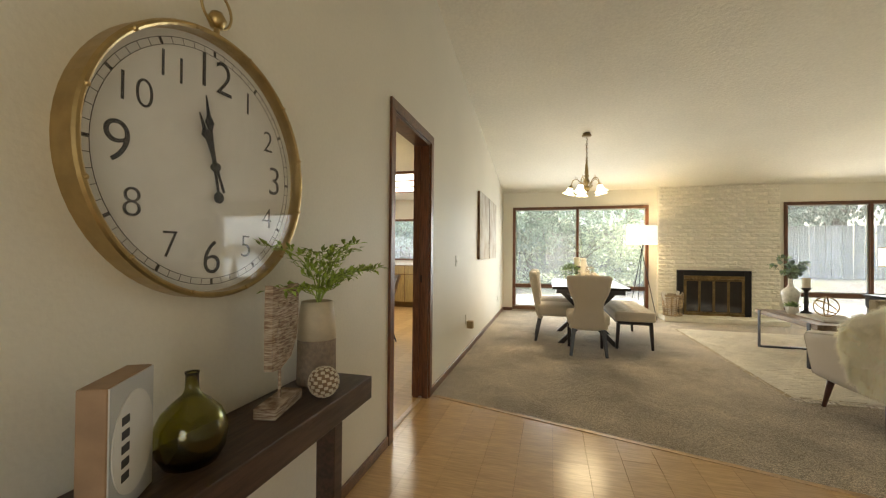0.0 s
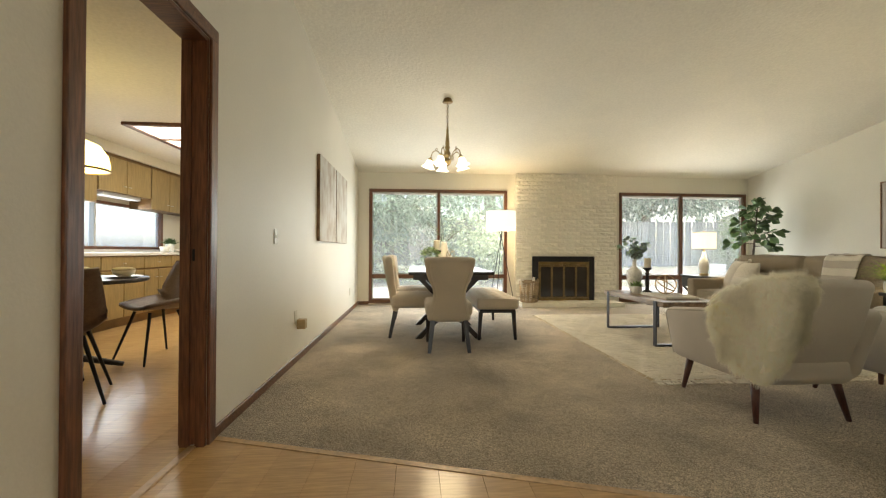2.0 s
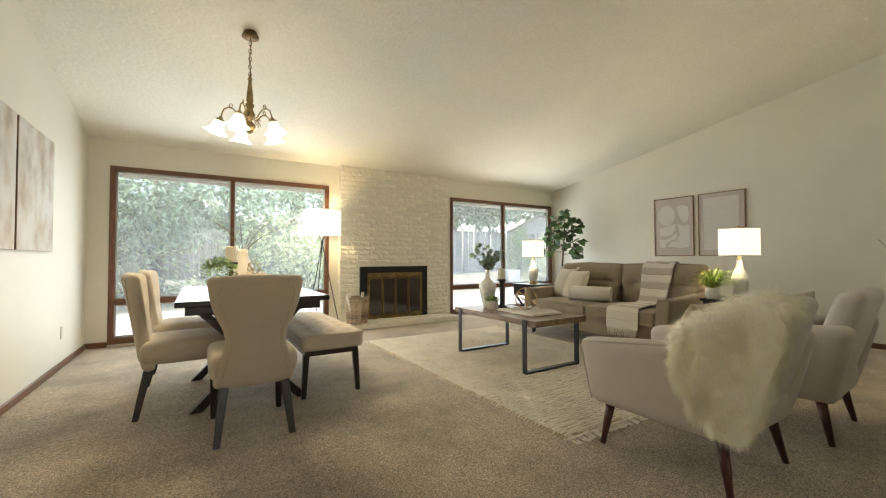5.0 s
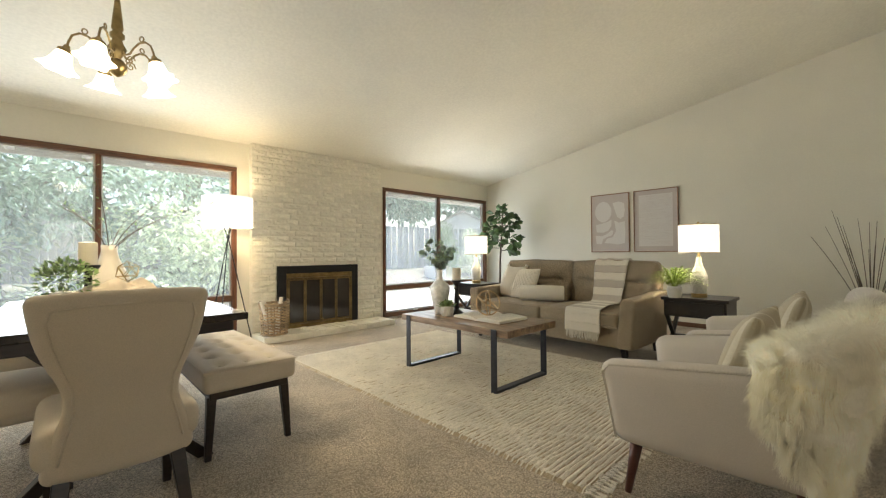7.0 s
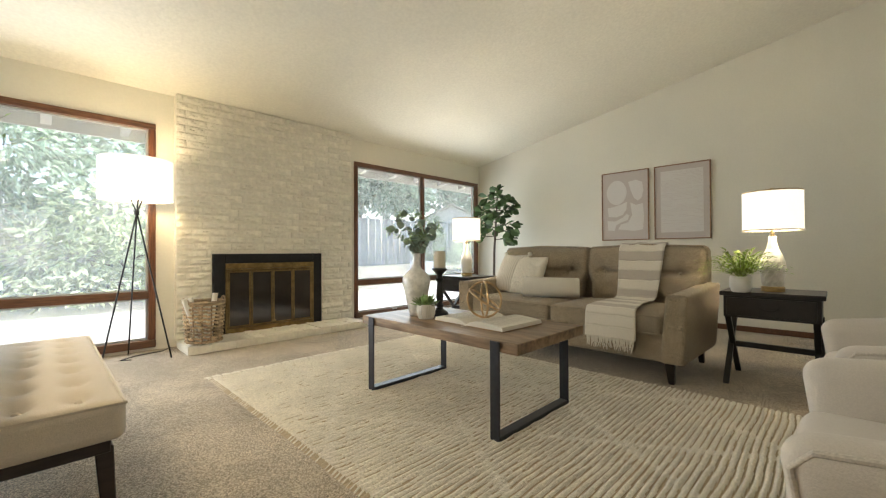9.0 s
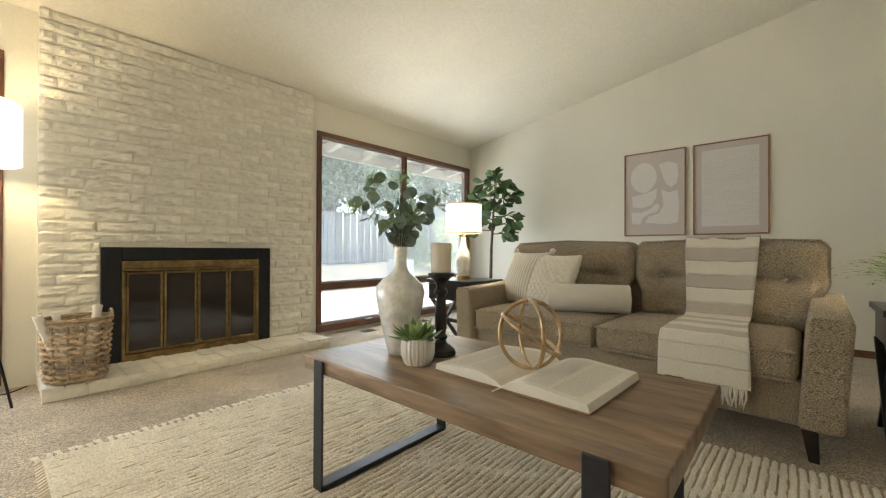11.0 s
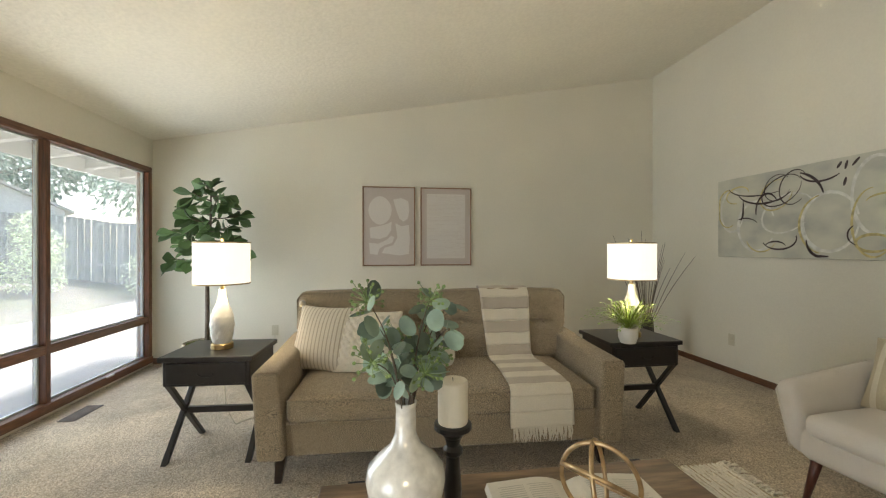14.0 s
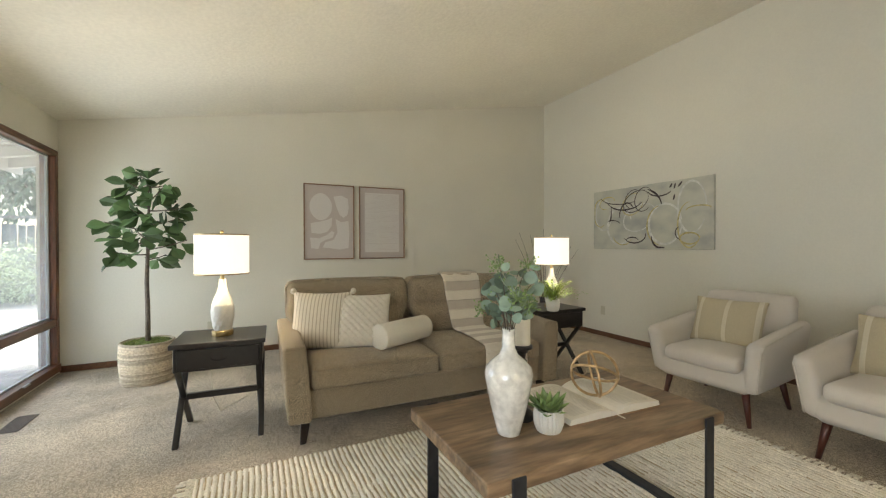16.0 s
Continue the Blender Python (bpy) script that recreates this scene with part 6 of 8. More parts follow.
eucalyptus_vase()
cs = thing("candlestick", "turned black wooden candlestick on the coffee table", "candlestick", pose(3.078, 5.556, CTZ))
part("turned_body", lathe(bmesh.new(), [(0.056, 0), (0.058, 0.006), (0.054, 0.022), (0.040, 0.034), (0.024, 0.044), (0.020, 0.056), (0.026, 0.064), (0.026, 0.072), (0.018, 0.08), (0.022, 0.10), (0.024, 0.14), (0.020, 0.19), (0.017, 0.225), (0.026, 0.235), (0.026, 0.245), (0.018, 0.255), (0.022, 0.275), (0.036, 0.29), (0.046, 0.298), (0.050, 0.300), (0.050, 0.312), (0.044, 0.314)], 28), "black_wood", cs, smooth=False)
cd = thing("pillar_candle", "ivory pillar candle on the black candlestick", "candle", pose(3.078, 5.556, CTZ + 0.315))
part("wax", lathe(bmesh.new(), [(0.039, 0), (0.040, 0.003), (0.040, 0.108), (0.037, 0.112), (0.030, 0.108)], 28), "candle", cd, smooth=False)
part("wick", rod(bmesh.new(), (0, 0, 0.106), (0.002, 0, 0.118), 0.001, n=5), "ink", cd)


def open_book():
    bk = thing("open_book", "large open book with cream pages on the coffee table", "book", pose(3.085, 5.165, CTZ, 0, 0, -92))
    part("cover", bx(-0.262, -0.185, 0.0, 0.262, 0.185, 0.004, 0.001, 1), "tan_frame", bk, "brown cover edges")
    for s in (-1, 1):
        n = 14
        top = [(s * 0.255 * i / n, 0.004 + 0.032 * (math.sin(math.pi * min(1, (i / n) * 1.25 + 0.02)) ** 0.6 if i / n < 0.42 else 1) * (1 - 0.35 * max(0, (i / n - 0.42) / 0.58))) for i in range(n + 1)]
        poly = [(s * 0.0, 0.0045)] + [(x, max(0.006, z)) for x, z in top] + [(s * 0.262, 0.0045)]
        b = prism(bmesh.new(), poly if s > 0 else poly[::-1], "y", -0.18, 0.18)
        pg = part("page_block", b, "paper", bk, "cream page block")
        tx = bmesh.new()
        random.seed(3 + s)
        for col in (0, 1):
            for r in range(30):
                x0 = 0.055 + col * 0.092
                i = int((x0 / 0.255) * n)
                zz = max(top[i][1], top[min(n, i + 1)][1], top[min(n, i + 5)][1]) + 0.0004
                y = -0.155 + r * 0.0103
                for q in range(4):
                    xa, xb = x0 + q * 0.02, x0 + (q + 1) * 0.02 - (0.008 if random.random() < 0.15 and q == 3 else 0)

                    def zat(x):
                        f = min(n - 1e-6, x / 0.255 * n)
                        j = int(f)
                        return max(0.006, top[j][1] + (top[j + 1][1] - top[j][1]) * (f - j)) + 0.0005

                    vs = [tx.verts.new((s * xx, yy, zat(xx))) for xx, yy in ((xa, y), (xb, y), (xb, y + 0.0036), (xa, y + 0.0036))]
                    tx.faces.new(vs)
        M["faint_ink"] = M.get("faint_ink") or mat("faint_print", (0.56, 0.53, 0.47), 0.8)
        part("print", tx, "faint_ink", pg, "pale grey lines of print")["kind"] = "stuff"
    part("ribbon", bx(-0.004, -0.22, 0.004, 0.004, -0.16, 0.0052), "paper", bk)


open_book()
M["gold_ring"] = mat("antique_gold", (0.52, 0.37, 0.21), 0.32, 0.9, grain=0.2, scale=30, stain=0.15, stain_scale=8)
orb = thing("metal_orb", "antique gold ornament of crossed metal rings on the book", "ornament", pose(3.05, 5.155, CTZ + 0.034 + 0.106) @ Matrix.Scale(0.87, 4))
for ax in ((90, 0, 50), (80, 0, -35), (28, 20, 0)):
    b = bmesh.new()
    mm = pose(0, 0, 0, *ax)
    pts = [mm @ Vector((0.118 * math.cos(q), 0.118 * math.sin(q), 0)) for q in (2 * math.pi * i / 40 for i in range(40))]
    tube(b, pts, 0.0075, 8, closed=True)
    part("ring", b, "gold_ring", orb, smooth=True)

rv = thing("branch_vase", "dark ribbed floor vase of bare dry branches in the corner", "vase", pose(6.08, 2.88, 0) @ Matrix.Scale(0.84, 4))
part("body", lathe(bmesh.new(), [(0.07, 0), (0.08, 0.01), (0.092, 0.2), (0.088, 0.4), (0.075, 0.56), (0.068, 0.60), (0.06, 0.60), (0.064, 0.55)], 48, twist=lambda a, z: 0.004 * math.cos(20 * a)), "black_wood", rv)
random.seed(14)
for k in range(19):
    a = k * 2.4
    r = rnd(0.16, 0.60)
    x, y = r * math.cos(a), r * math.sin(a)
    if x > 0.60:
        x = 0.60
    if y < -0.50:
        y = -0.50
    h = rnd(1.2, 1.75)
    part("branch", tube(bmesh.new(), bez((0, 0, 0.3), (x * 0.25, y * 0.25, 0.8), (x, y, h), 7), [0.006, 0.0055, 0.005, 0.0045, 0.004, 0.0035, 0.003, 0.002], 5), "bark", rv)

# ---- soft goods ----
M["stripe_cream"] = mat("cream_weave", (0.74, 0.69, 0.59), 0.9, grain=0.08, scale=200, bump=0.3, bump_scale=220, sheen=0.2)
M["stripe_taupe"] = mat("taupe_weave", (0.52, 0.46, 0.39), 0.9, grain=0.08, scale=200, bump=0.3, bump_scale=220, sheen=0.2)
M["knit"] = mat("cream_knit", (0.80, 0.74, 0.63), 0.95, grain=0.06, scale=120, bump=0.6, bump_scale=140, sheen=0.2)
M["fur"] = leafy("white_fur", (0.97, 0.94, 0.82), 0.02, 0.5)
M["hide"] = mat("fur_hide", (0.96, 0.92, 0.80), 0.9, grain=0.03, scale=60, bump=0.5, bump_scale=120, spec=0.1)


def stripes(name, a, b, axis, period, duty, thin=None):
    """Woven stripes in object space."""
    m = bpy.data.materials.new(name)
    m.use_nodes = True
    n, l = m.node_tree.nodes, m.node_tree.links
    tc, sp = n.new("ShaderNodeTexCoord"), n.new("ShaderNodeSeparateXYZ")
    l.new(tc.outputs["Object"], sp.inputs[0])

    def op(kind, x, y):
        o = n.new("ShaderNodeMath")
        o.operation = kind
        for i, v in enumerate((x, y)):
            if isinstance(v, float):
                o.inputs[i].default_value = v
            else:
                l.new(v, o.inputs[i])
        return o.outputs[0]

    u = op("ADD", sp.outputs[axis], 10.0)
    f = op("FRACT", op("DIVIDE", u, period), 0.0)
    g = op("LESS_THAN", f, duty)
    mx, ns, hs = n.new("ShaderNodeMix"), n.new("ShaderNodeTexNoise"), n.new("ShaderNodeHueSaturation")
    mx.data_type = "RGBA"
    mx.inputs["A"].default_value, mx.inputs["B"].default_value = (*a, 1), (*b, 1)
    l.new(g, mx.inputs["Factor"])
    ns.inputs["Scale"].default_value = 180
    l.new(tc.outputs["Object"], ns.inputs["Vector"])
    mr = n.new("ShaderNodeMapRange")
    mr.inputs["To Min"].default_value, mr.inputs["To Max"].default_value = 0.82, 1.18
    l.new(ns.outputs["Fac"], mr.inputs["Value"])
    l.new(mr.outputs[0], hs.inputs["Value"])
    l.new(mx.outputs["Result"], hs.inputs["Color"])
    bp = n.new("ShaderNodeBump")
    bp.inputs["Strength"].default_value, bp.inputs["Distance"].default_value = 0.3, 0.004
    l.new(ns.outputs["Fac"], bp.inputs["Height"])
    s = n["Principled BSDF"]
    s.inputs["Roughness"].default_value, s.inputs["Sheen Weight"].default_value = 0.9, 0.2
    l.new(hs.outputs[0], s.inputs["Base Color"])
    l.new(bp.outputs[0], s.inputs["Normal"])
    return m


M["ticking"] = stripes("ticking_stripe", (0.68, 0.62, 0.52), (0.46, 0.40, 0.31), "X", 0.026, 0.30)
M["lumbar"] = stripes("lumbar_stripe", (0.47, 0.40, 0.27), (0.62, 0.56, 0.43), "X", 0.20, 0.14)


def pillow(name, label, m, w, h, d, material, knit=False):
    """Centre at the origin, face towards local -y."""
    p = thing(name, label, "cushion", m)
    b = bmesh.new()

    def soft(q):
        u, v = q.x / (w / 2), q.z / (h / 2)
        edge = max(0.0, (1 - abs(u) ** 2.6)) * max(0.0, (1 - abs(v) ** 2.6))
        q.y = q.y / (d / 2) * (0.006 + (d / 2) * edge ** 0.55)
        q.x *= 1 - 0.07 * (1 - v * v)
        q.z *= 1 - 0.07 * (1 - u * u)
        if knit:
            q.y *= 1 + 0.2 * (abs(math.sin((q.x + q.z) * 62)) + abs(math.sin((q.x - q.z) * 62)) - 1)
        return q

    rbox(b, (0, 0, 0), (w / 2, d / 2, h / 2), 0.01, n=44 if knit else 18, warp=soft)
    part("cover", b, material, p, smooth=True)
    return p


def lean(x, y, z, rz, tip):
    """Face towards -x (the room), turned by rz, leaning back by tip."""
    return pose(x, y, z) @ pose(0, 0, 0, 0, 0, -90 + rz) @ pose(0, 0, 0, -tip, 0, 0)


p1 = pillow("throw_pillow", "cream and taupe striped cushion with pom-poms on the sofa", lean(4.71, 6.13, 0.675, -22, 22), 0.43, 0.43, 0.17, "ticking")
for sx in (-1, 1):
    for sz in (-1, 1):
        b = bmesh.new()
        bmesh.ops.create_icosphere(b, subdivisions=2, radius=0.023, matrix=Matrix.Translation((sx * 0.222, 0, sz * 0.222)))
        for v in b.verts:
            v.co += Vector((rnd(-1, 1), rnd(-1, 1), rnd(-1, 1))) * 0.0025
        part("pompom", b, "stripe_cream", p1, "cream wool pom-pom")
pillow("throw_pillow", "cream knitted cushion with a diamond pattern on the sofa", lean(4.60, 5.85, 0.668, -20, 24), 0.41, 0.41, 0.16, "knit", True)
bo = thing("bolster_pillow", "cream linen bolster cushion lying on the sofa", "cushion", pose(4.525, 5.56, 0.575, 0, 0, -90 + 27))
b = bmesh.new()
rp = [(0.0, -0.255), (0.07, -0.254), (0.084, -0.249), (0.09, -0.235), (0.092, 0), (0.09, 0.235), (0.084, 0.249), (0.07, 0.254), (0.0, 0.255)]
part("cover", lathe(bmesh.new(), rp, 36), "stripe_cream", bo, smooth=True).matrix_basis = pose(0, 0, 0, 0, 90, 0)
for s in (-1, 1):
    part("piping", tube(bmesh.new(), [(s * 0.247, 0.087 * math.cos(q), 0.087 * math.sin(q)) for q in (2 * math.pi * i / 32 for i in range(32))], 0.004, 6, closed=True), "stripe_cream", bo)


def blanket():
    t = thing("throw_blanket", "cream and taupe striped throw with fringe over the sofa", "blanket")
    prof = [(5.02, 0.72), (5.02, 0.90), (5.0, 0.955), (4.965, 0.976), (4.92, 0.968), (4.87, 0.93), (4.845, 0.86), (4.825, 0.78), (4.795, 0.68), (4.765, 0.59), (4.735, 0.525), (4.68, 0.505), (4.55, 0.507), (4.40, 0.506), (4.27, 0.500), (4.185, 0.488), (4.16, 0.45), (4.155, 0.39), (4.152, 0.31), (4.150, 0.265)]
    ln = [0.0]
    for a, c in zip(prof, prof[1:]):
        ln.append(ln[-1] + math.hypot(a[0] - c[0], a[1] - c[1]))
    nu, nv = 20, 152
    verts, faces = [], []
    for j in range(nv + 1):
        s = ln[-1] * j / nv
        i = max(k for k in range(len(ln) - 1) if ln[k] <= s + 1e-9)
        f = (s - ln[i]) / (ln[i + 1] - ln[i])
        x, z = prof[i][0] + (prof[i + 1][0] - prof[i][0]) * f, prof[i][1] + (prof[i + 1][1] - prof[i][1]) * f
        w0 = 0.17 + 0.015 * math.sin(s * 5)
        for k in range(nu + 1):
            u = -1 + 2 * k / nu
            o = 0.004 * noise.noise((u * 2, s * 4, 4)) + 0.002 * math.sin(u * 7 + s * 3)
            yy = 4.878 + u * w0 - 0.02 * (s / ln[-1] > 0.6) * (s / ln[-1] - 0.6)
            n = (-1, 0.35) if i < 14 else (-1, 0.1)
            verts.append((x - 0.008 + o * n[0], yy, z + o + 0.006))
    for j in range(nv):
        for k in range(nu):
            a = j * (nu + 1) + k
            faces.append((a, a + 1, a + nu + 2, a + nu + 1))
    for band in range(19):
        me = bpy.data.meshes.new("stripe")
        lo, hi = nv * band // 19, nv * (band + 1) // 19
        fs = [fc for fc in faces[lo * nu:hi * nu]]
        used = sorted({i for fc in fs for i in fc})
        ix = {v: q for q, v in enumerate(used)}
        me.from_pydata([verts[i] for i in used], [], [tuple(ix[i] for i in fc) for fc in fs])
        wide_pale = band >= 17
        me.materials.append(M["stripe_cream"] if (band % 2 == 0 or wide_pale) else M["stripe_taupe"])
        for p in me.polygons:
            p.use_smooth = True
        ob = new("stripe", me)
        ob.parent = t
        so = ob.modifiers.new("solid", "SOLIDIFY")
        so.thickness = 0.006
    random.seed(9)
    b = bmesh.new()
    for k in range(46):
        u = -1 + 2 * k / 45
        y = 4.870 + u * 0.168
        tube(b, [(4.143, y, 0.272), (4.138 + rnd(-0.006, 0.006), y + rnd(-0.008, 0.008), 0.24), (4.140 + rnd(-0.012, 0.01), y + rnd(-0.014, 0.014), rnd(0.185, 0.205))], [0.004, 0.0045, 0.002], 5)
    part("fringe", b, "stripe_cream", t, "cream twisted fringe")["kind"] = "stuff"


blanket()


def fur_throw():
    random.seed(31)
    t = thing("fur_throw", "long-haired white fur throw draped over the ivory armchair", "throw", AC1)
    plan = [(-0.425, -0.17, 0.66, 0.52), (-0.43, -0.23, 0.70, 0.45), (-0.43, -0.30, 0.74, 0.36), (-0.38, -0.43, 0.80, 0.30), (-0.28, -0.475, 0.825, 0.26), (-0.18, -0.48, 0.825, 0.34), (-0.10, -0.475, 0.82, 0.56)]

    def at(u, v):
        """u runs round the corner of the chair's back, v from inside over the top and down."""
        f = (u + 1) / 2 * (len(plan) - 1) * 0.9999
        i = int(f)
        f -= i
        f = f * f * (3 - 2 * f) * 0.4 + f * 0.6
        x, y, h, lo = (plan[i][q] + (plan[i + 1][q] - plan[i][q]) * f for q in range(4))
        n = Vector((x + 0.10, y + 0.12, 0)).normalized()
        if v < 0.25:
            k = (0.25 - v) / 0.25
            return Vector((x, y, h)) - n * (0.15 * math.sin(k * 1.4)) + Vector((0, 0, 0.02 * math.sin(k * 3.1) - 0.06 * k * k))
        k = (v - 0.25) / 0.75
        z = h - k * (h - lo)
        return Vector((x, y, z)) + Vector((0.02 * k * (1 if x < -0.3 else 0), 0.135 * k * (h - lo) / 0.55 * min(1, max(0, (-0.2 - y) / 0.2)), 0)) + n * 0.012

    def nrm(u, v):
        e = 0.02
        a = at(min(1, u + e), v) - at(max(-1, u - e), v)
        c = at(u, min(0.999, v + e)) - at(u, max(0, v - e))
        n = a.cross(c).normalized()
        c0 = Vector((-0.1, -0.2, 0.5))
        return n if n.dot(at(u, v) - c0) > 0 else -n

    nu, nv = 50, 90

    def fluff(u, v):
        q = at(u, v)
        edge = min(1, (1 - abs(u)) / 0.12, (1 - v) / 0.08, 0.3 + v / 0.1)
        return q + nrm(u, v) * (0.004 + edge * (0.014 + 0.014 * noise.noise(q * 16) + 0.010 * noise.noise(q * 45)))

    verts = [tuple(fluff(-1 + 2 * k / nu, 0.999 * j / nv)) for j in range(nv + 1) for k in range(nu + 1)]
    faces = [(j * (nu + 1) + k, j * (nu + 1) + k + 1, (j + 1) * (nu + 1) + k + 1, (j + 1) * (nu + 1) + k) for j in range(nv) for k in range(nu)]
    me = bpy.data.meshes.new("hide")
    me.from_pydata(verts, [], faces)
    me.materials.append(M["hide"])
    for p in me.polygons:
        p.use_smooth = True
    ob = new("hide", me)
    ob.parent = t
    ob.modifiers.new("solid", "SOLIDIFY").thickness = 0.01
    hv, hf = [], []
    for q in range(40000):
        u, v = rnd(-1.0, 1.0), rnd(0, 0.998)
        p, n = fluff(u, v), nrm(u, v)
        p = p - n * 0.008
        down = (at(u, min(0.999, v + 0.03)) - at(u, max(0, v - 0.03))).normalized() * (1 if v > 0.2 else -1)
        if v < 0.30 and v > 0.12:
            down = down * 0.3
        clump = Vector((noise.noise((u * 7, v * 11, 1)), noise.noise((u * 7, v * 11, 5)), noise.noise((u * 7, v * 11, 9))))
        out = (n * rnd(0.35, 0.75) + down * 0.6 + clump * 0.45 + Vector((rnd(-1, 1), rnd(-1, 1), rnd(-1, 1))) * 0.2).normalized()
        l = rnd(0.04, 0.07) * (1.15 if abs(u) > 0.8 or v > 0.9 else 1)
        side = out.cross(n + Vector((0.01, 0.02, 0.03)))
        side = side.normalized() * 0.0007 if side.length > 1e-6 else Vector((0.0007, 0, 0))
        mid = p + out * l * 0.55
        tip = p + (out + Vector((0, 0, -0.30)) + clump * 0.45 + down * 0.3).normalized() * l
        k = len(hv)
        hv += [tuple(p - side), tuple(p + side), tuple(mid + side * 0.8), tuple(mid - side * 0.8), tuple(tip)]
        hf += [(k, k + 1, k + 2, k + 3), (k + 3, k + 2, k + 4)]
    me = bpy.data.meshes.new("hair")
    me.from_pydata(hv, [], hf)
    me.materials.append(M["fur"])
    for p in me.polygons:
        p.use_smooth = True
    ob = new("hair", me)
    ob.parent = t
    tagged(ob, "long white fur strands", kind="stuff")


fur_throw()
for ac in (AC1, AC2):
    pl = pillow("lumbar_cushion", "tan woven cushion with pale stripes on the armchair", ac @ pose(0.02, -0.085, 0.625) @ pose(0, 0, 0, 0, 0, 180) @ pose(0, 0, 0, -20, 0, 0), 0.50, 0.37, 0.14, "lumbar")

# floor registers
M["vent_brown"] = mat("brown_enamel", (0.075, 0.055, 0.04), 0.6, grain=0.15, scale=40)
for x, y, size in ((5.42, 8.04, 1.0), (1.15, 8.02, 1.0), (4.66, 8.045, 0.5)):
    v = thing("floor_vent", "brown metal floor register set into the carpet", "vent", pose(x, y, 0) @ Matrix.Diagonal((size, 0.6 + 0.4 * size, 1, 1)))
    part("frame", bx(-0.15, -0.06, 0.0, 0.15, 0.06, 0.006, 0.002, 1), "vent_brown", v)
    for k in range(12):
        part("slat", bx(-0.132 + k * 0.0225, -0.045, 0.0065, -0.126 + k * 0.0225 + 0.006, 0.045, 0.010), "vent_brown", v)

# ---- things on the dining table ----
DZ = 0.7705
dv = thing("table_vase", "matte cream vase with bare budding twigs on the dining table", "vase", pose(0.64, 6.28, DZ) @ Matrix.Diagonal((1.2, 1.2, 1.0, 1)))
part("body", lathe(bmesh.new(), [(0.07, 0), (0.10, 0.01), (0.112, 0.05), (0.098, 0.11), (0.068, 0.19), (0.042, 0.26), (0.034, 0.31), (0.036, 0.345), (0.03, 0.345), (0.028, 0.30)], 40), "cream_ceramic", dv, smooth=True)
random.seed(17)
tw, bu = bmesh.new(), bmesh.new()
for k in range(8):
    a = k * 0.85 + 0.3
    r, h = rnd(0.18, 0.55), rnd(0.08, 0.42)
    pts = bez((0, 0, 0.28), (r * 0.25 * math.cos(a), r * 0.25 * math.sin(a), 0.42 + h * 0.4), (r * math.cos(a), r * math.sin(a), 0.40 + h), 8)
    tube(tw, pts, [0.003 - 0.00028 * i for i in range(9)], 5)
    for i in range(3, 9):
        for q in range(2):
            o = Vector((rnd(-1, 1), rnd(-1, 1), rnd(0, 1))).normalized()
            tube(tw, [pts[i], pts[i] + o * 0.035], 0.0011, 4)
            leaf(bu, pts[i] + o * 0.03, pts[i] + o * rnd(0.045, 0.06), 0.011, (0, 0, 1), 2)
part("twig", tw, "bark", dv)
part("bud", bu, "succulent", dv)["kind"] = "stuff"
ch2 = thing("candle_holder", "black pedestal candle holder on the dining table", "candle holder", pose(0.53, 6.02, DZ))
part("turned_body", lathe(bmesh.new(), [(0.05, 0), (0.05, 0.01), (0.02, 0.03), (0.014, 0.08), (0.02, 0.14), (0.014, 0.18), (0.05, 0.205), (0.055, 0.215), (0.055, 0.225)], 24), "black_wood", ch2)
cd2 = thing("pillar_candle", "ivory pillar candle on the black pedestal holder", "candle", pose(0.53, 6.02, DZ + 0.226))
part("wax", lathe(bmesh.new(), [(0.042, 0), (0.043, 0.003), (0.043, 0.125), (0.038, 0.13), (0.03, 0.126)], 24), "candle", cd2)
random.seed(6)
gp = thing("potted_greenery", "bushy small-leaved green plant in a pale pot on the dining table", "plant", pose(0.44, 5.86, DZ))
part("pot", lathe(bmesh.new(), [(0.05, 0), (0.056, 0.004), (0.068, 0.09), (0.062, 0.09), (0.058, 0.08)], 28), "white_pot", gp, smooth=True)
b = bmesh.new()
for k in range(330):
    d = Vector((random.gauss(0, 1), random.gauss(0, 1), random.gauss(0.25, 0.8))).normalized()
    p = Vector((0, 0, 0.155)) + Vector((d.x * 0.115, d.y * 0.115, d.z * 0.10)) * rnd(0.55, 1.05)
    e = (d + Vector((rnd(-1, 1), rnd(-1, 1), rnd(-0.5, 1))) * 0.7).normalized()
    leaf(b, p, p + e * rnd(0.024, 0.036), rnd(0.014, 0.02), (rnd(-1, 1), rnd(-1, 1), 1), 3, 0.15)
part("leaves", b, "succulent", gp, "small fresh green leaves")
nk = thing("cloth_napkin", "crumpled beige cloth on the dining table", "cloth", pose(0.66, 5.90, DZ))
verts, faces = [], []
for j in range(31):
    for i in range(41):
        x, y = -0.22 + 0.44 * i / 40, -0.11 + 0.22 * j / 30
        e = max(0, 1 - (x / 0.22) ** 4) * max(0, 1 - (y / 0.11) ** 4)
        verts.append((x, y, 0.004 + e * (0.115 + 0.045 * noise.noise((x * 11, y * 16, 2)) + 0.02 * abs(noise.noise((x * 20 + y * 9, y * 14, 6))))))
for j in range(30):
    for i in range(40):
        a = j * 41 + i
        faces.append((a, a + 1, a + 42, a + 41))
me = bpy.data.meshes.new("cloth")
me.from_pydata(verts, [], faces)
me.materials.append(M["linen"])
for p in me.polygons:
    p.use_smooth = True
ob = new("cloth", me)
ob.parent = nk
wp = thing("wire_ornament", "gold wire polyhedron ornament on the beige cloth", "ornament", pose(0.70, 5.93, DZ + 0.185))
b = bmesh.new()
ico = bmesh.new()
bmesh.ops.create_icosphere(ico, subdivisions=1, radius=0.06)
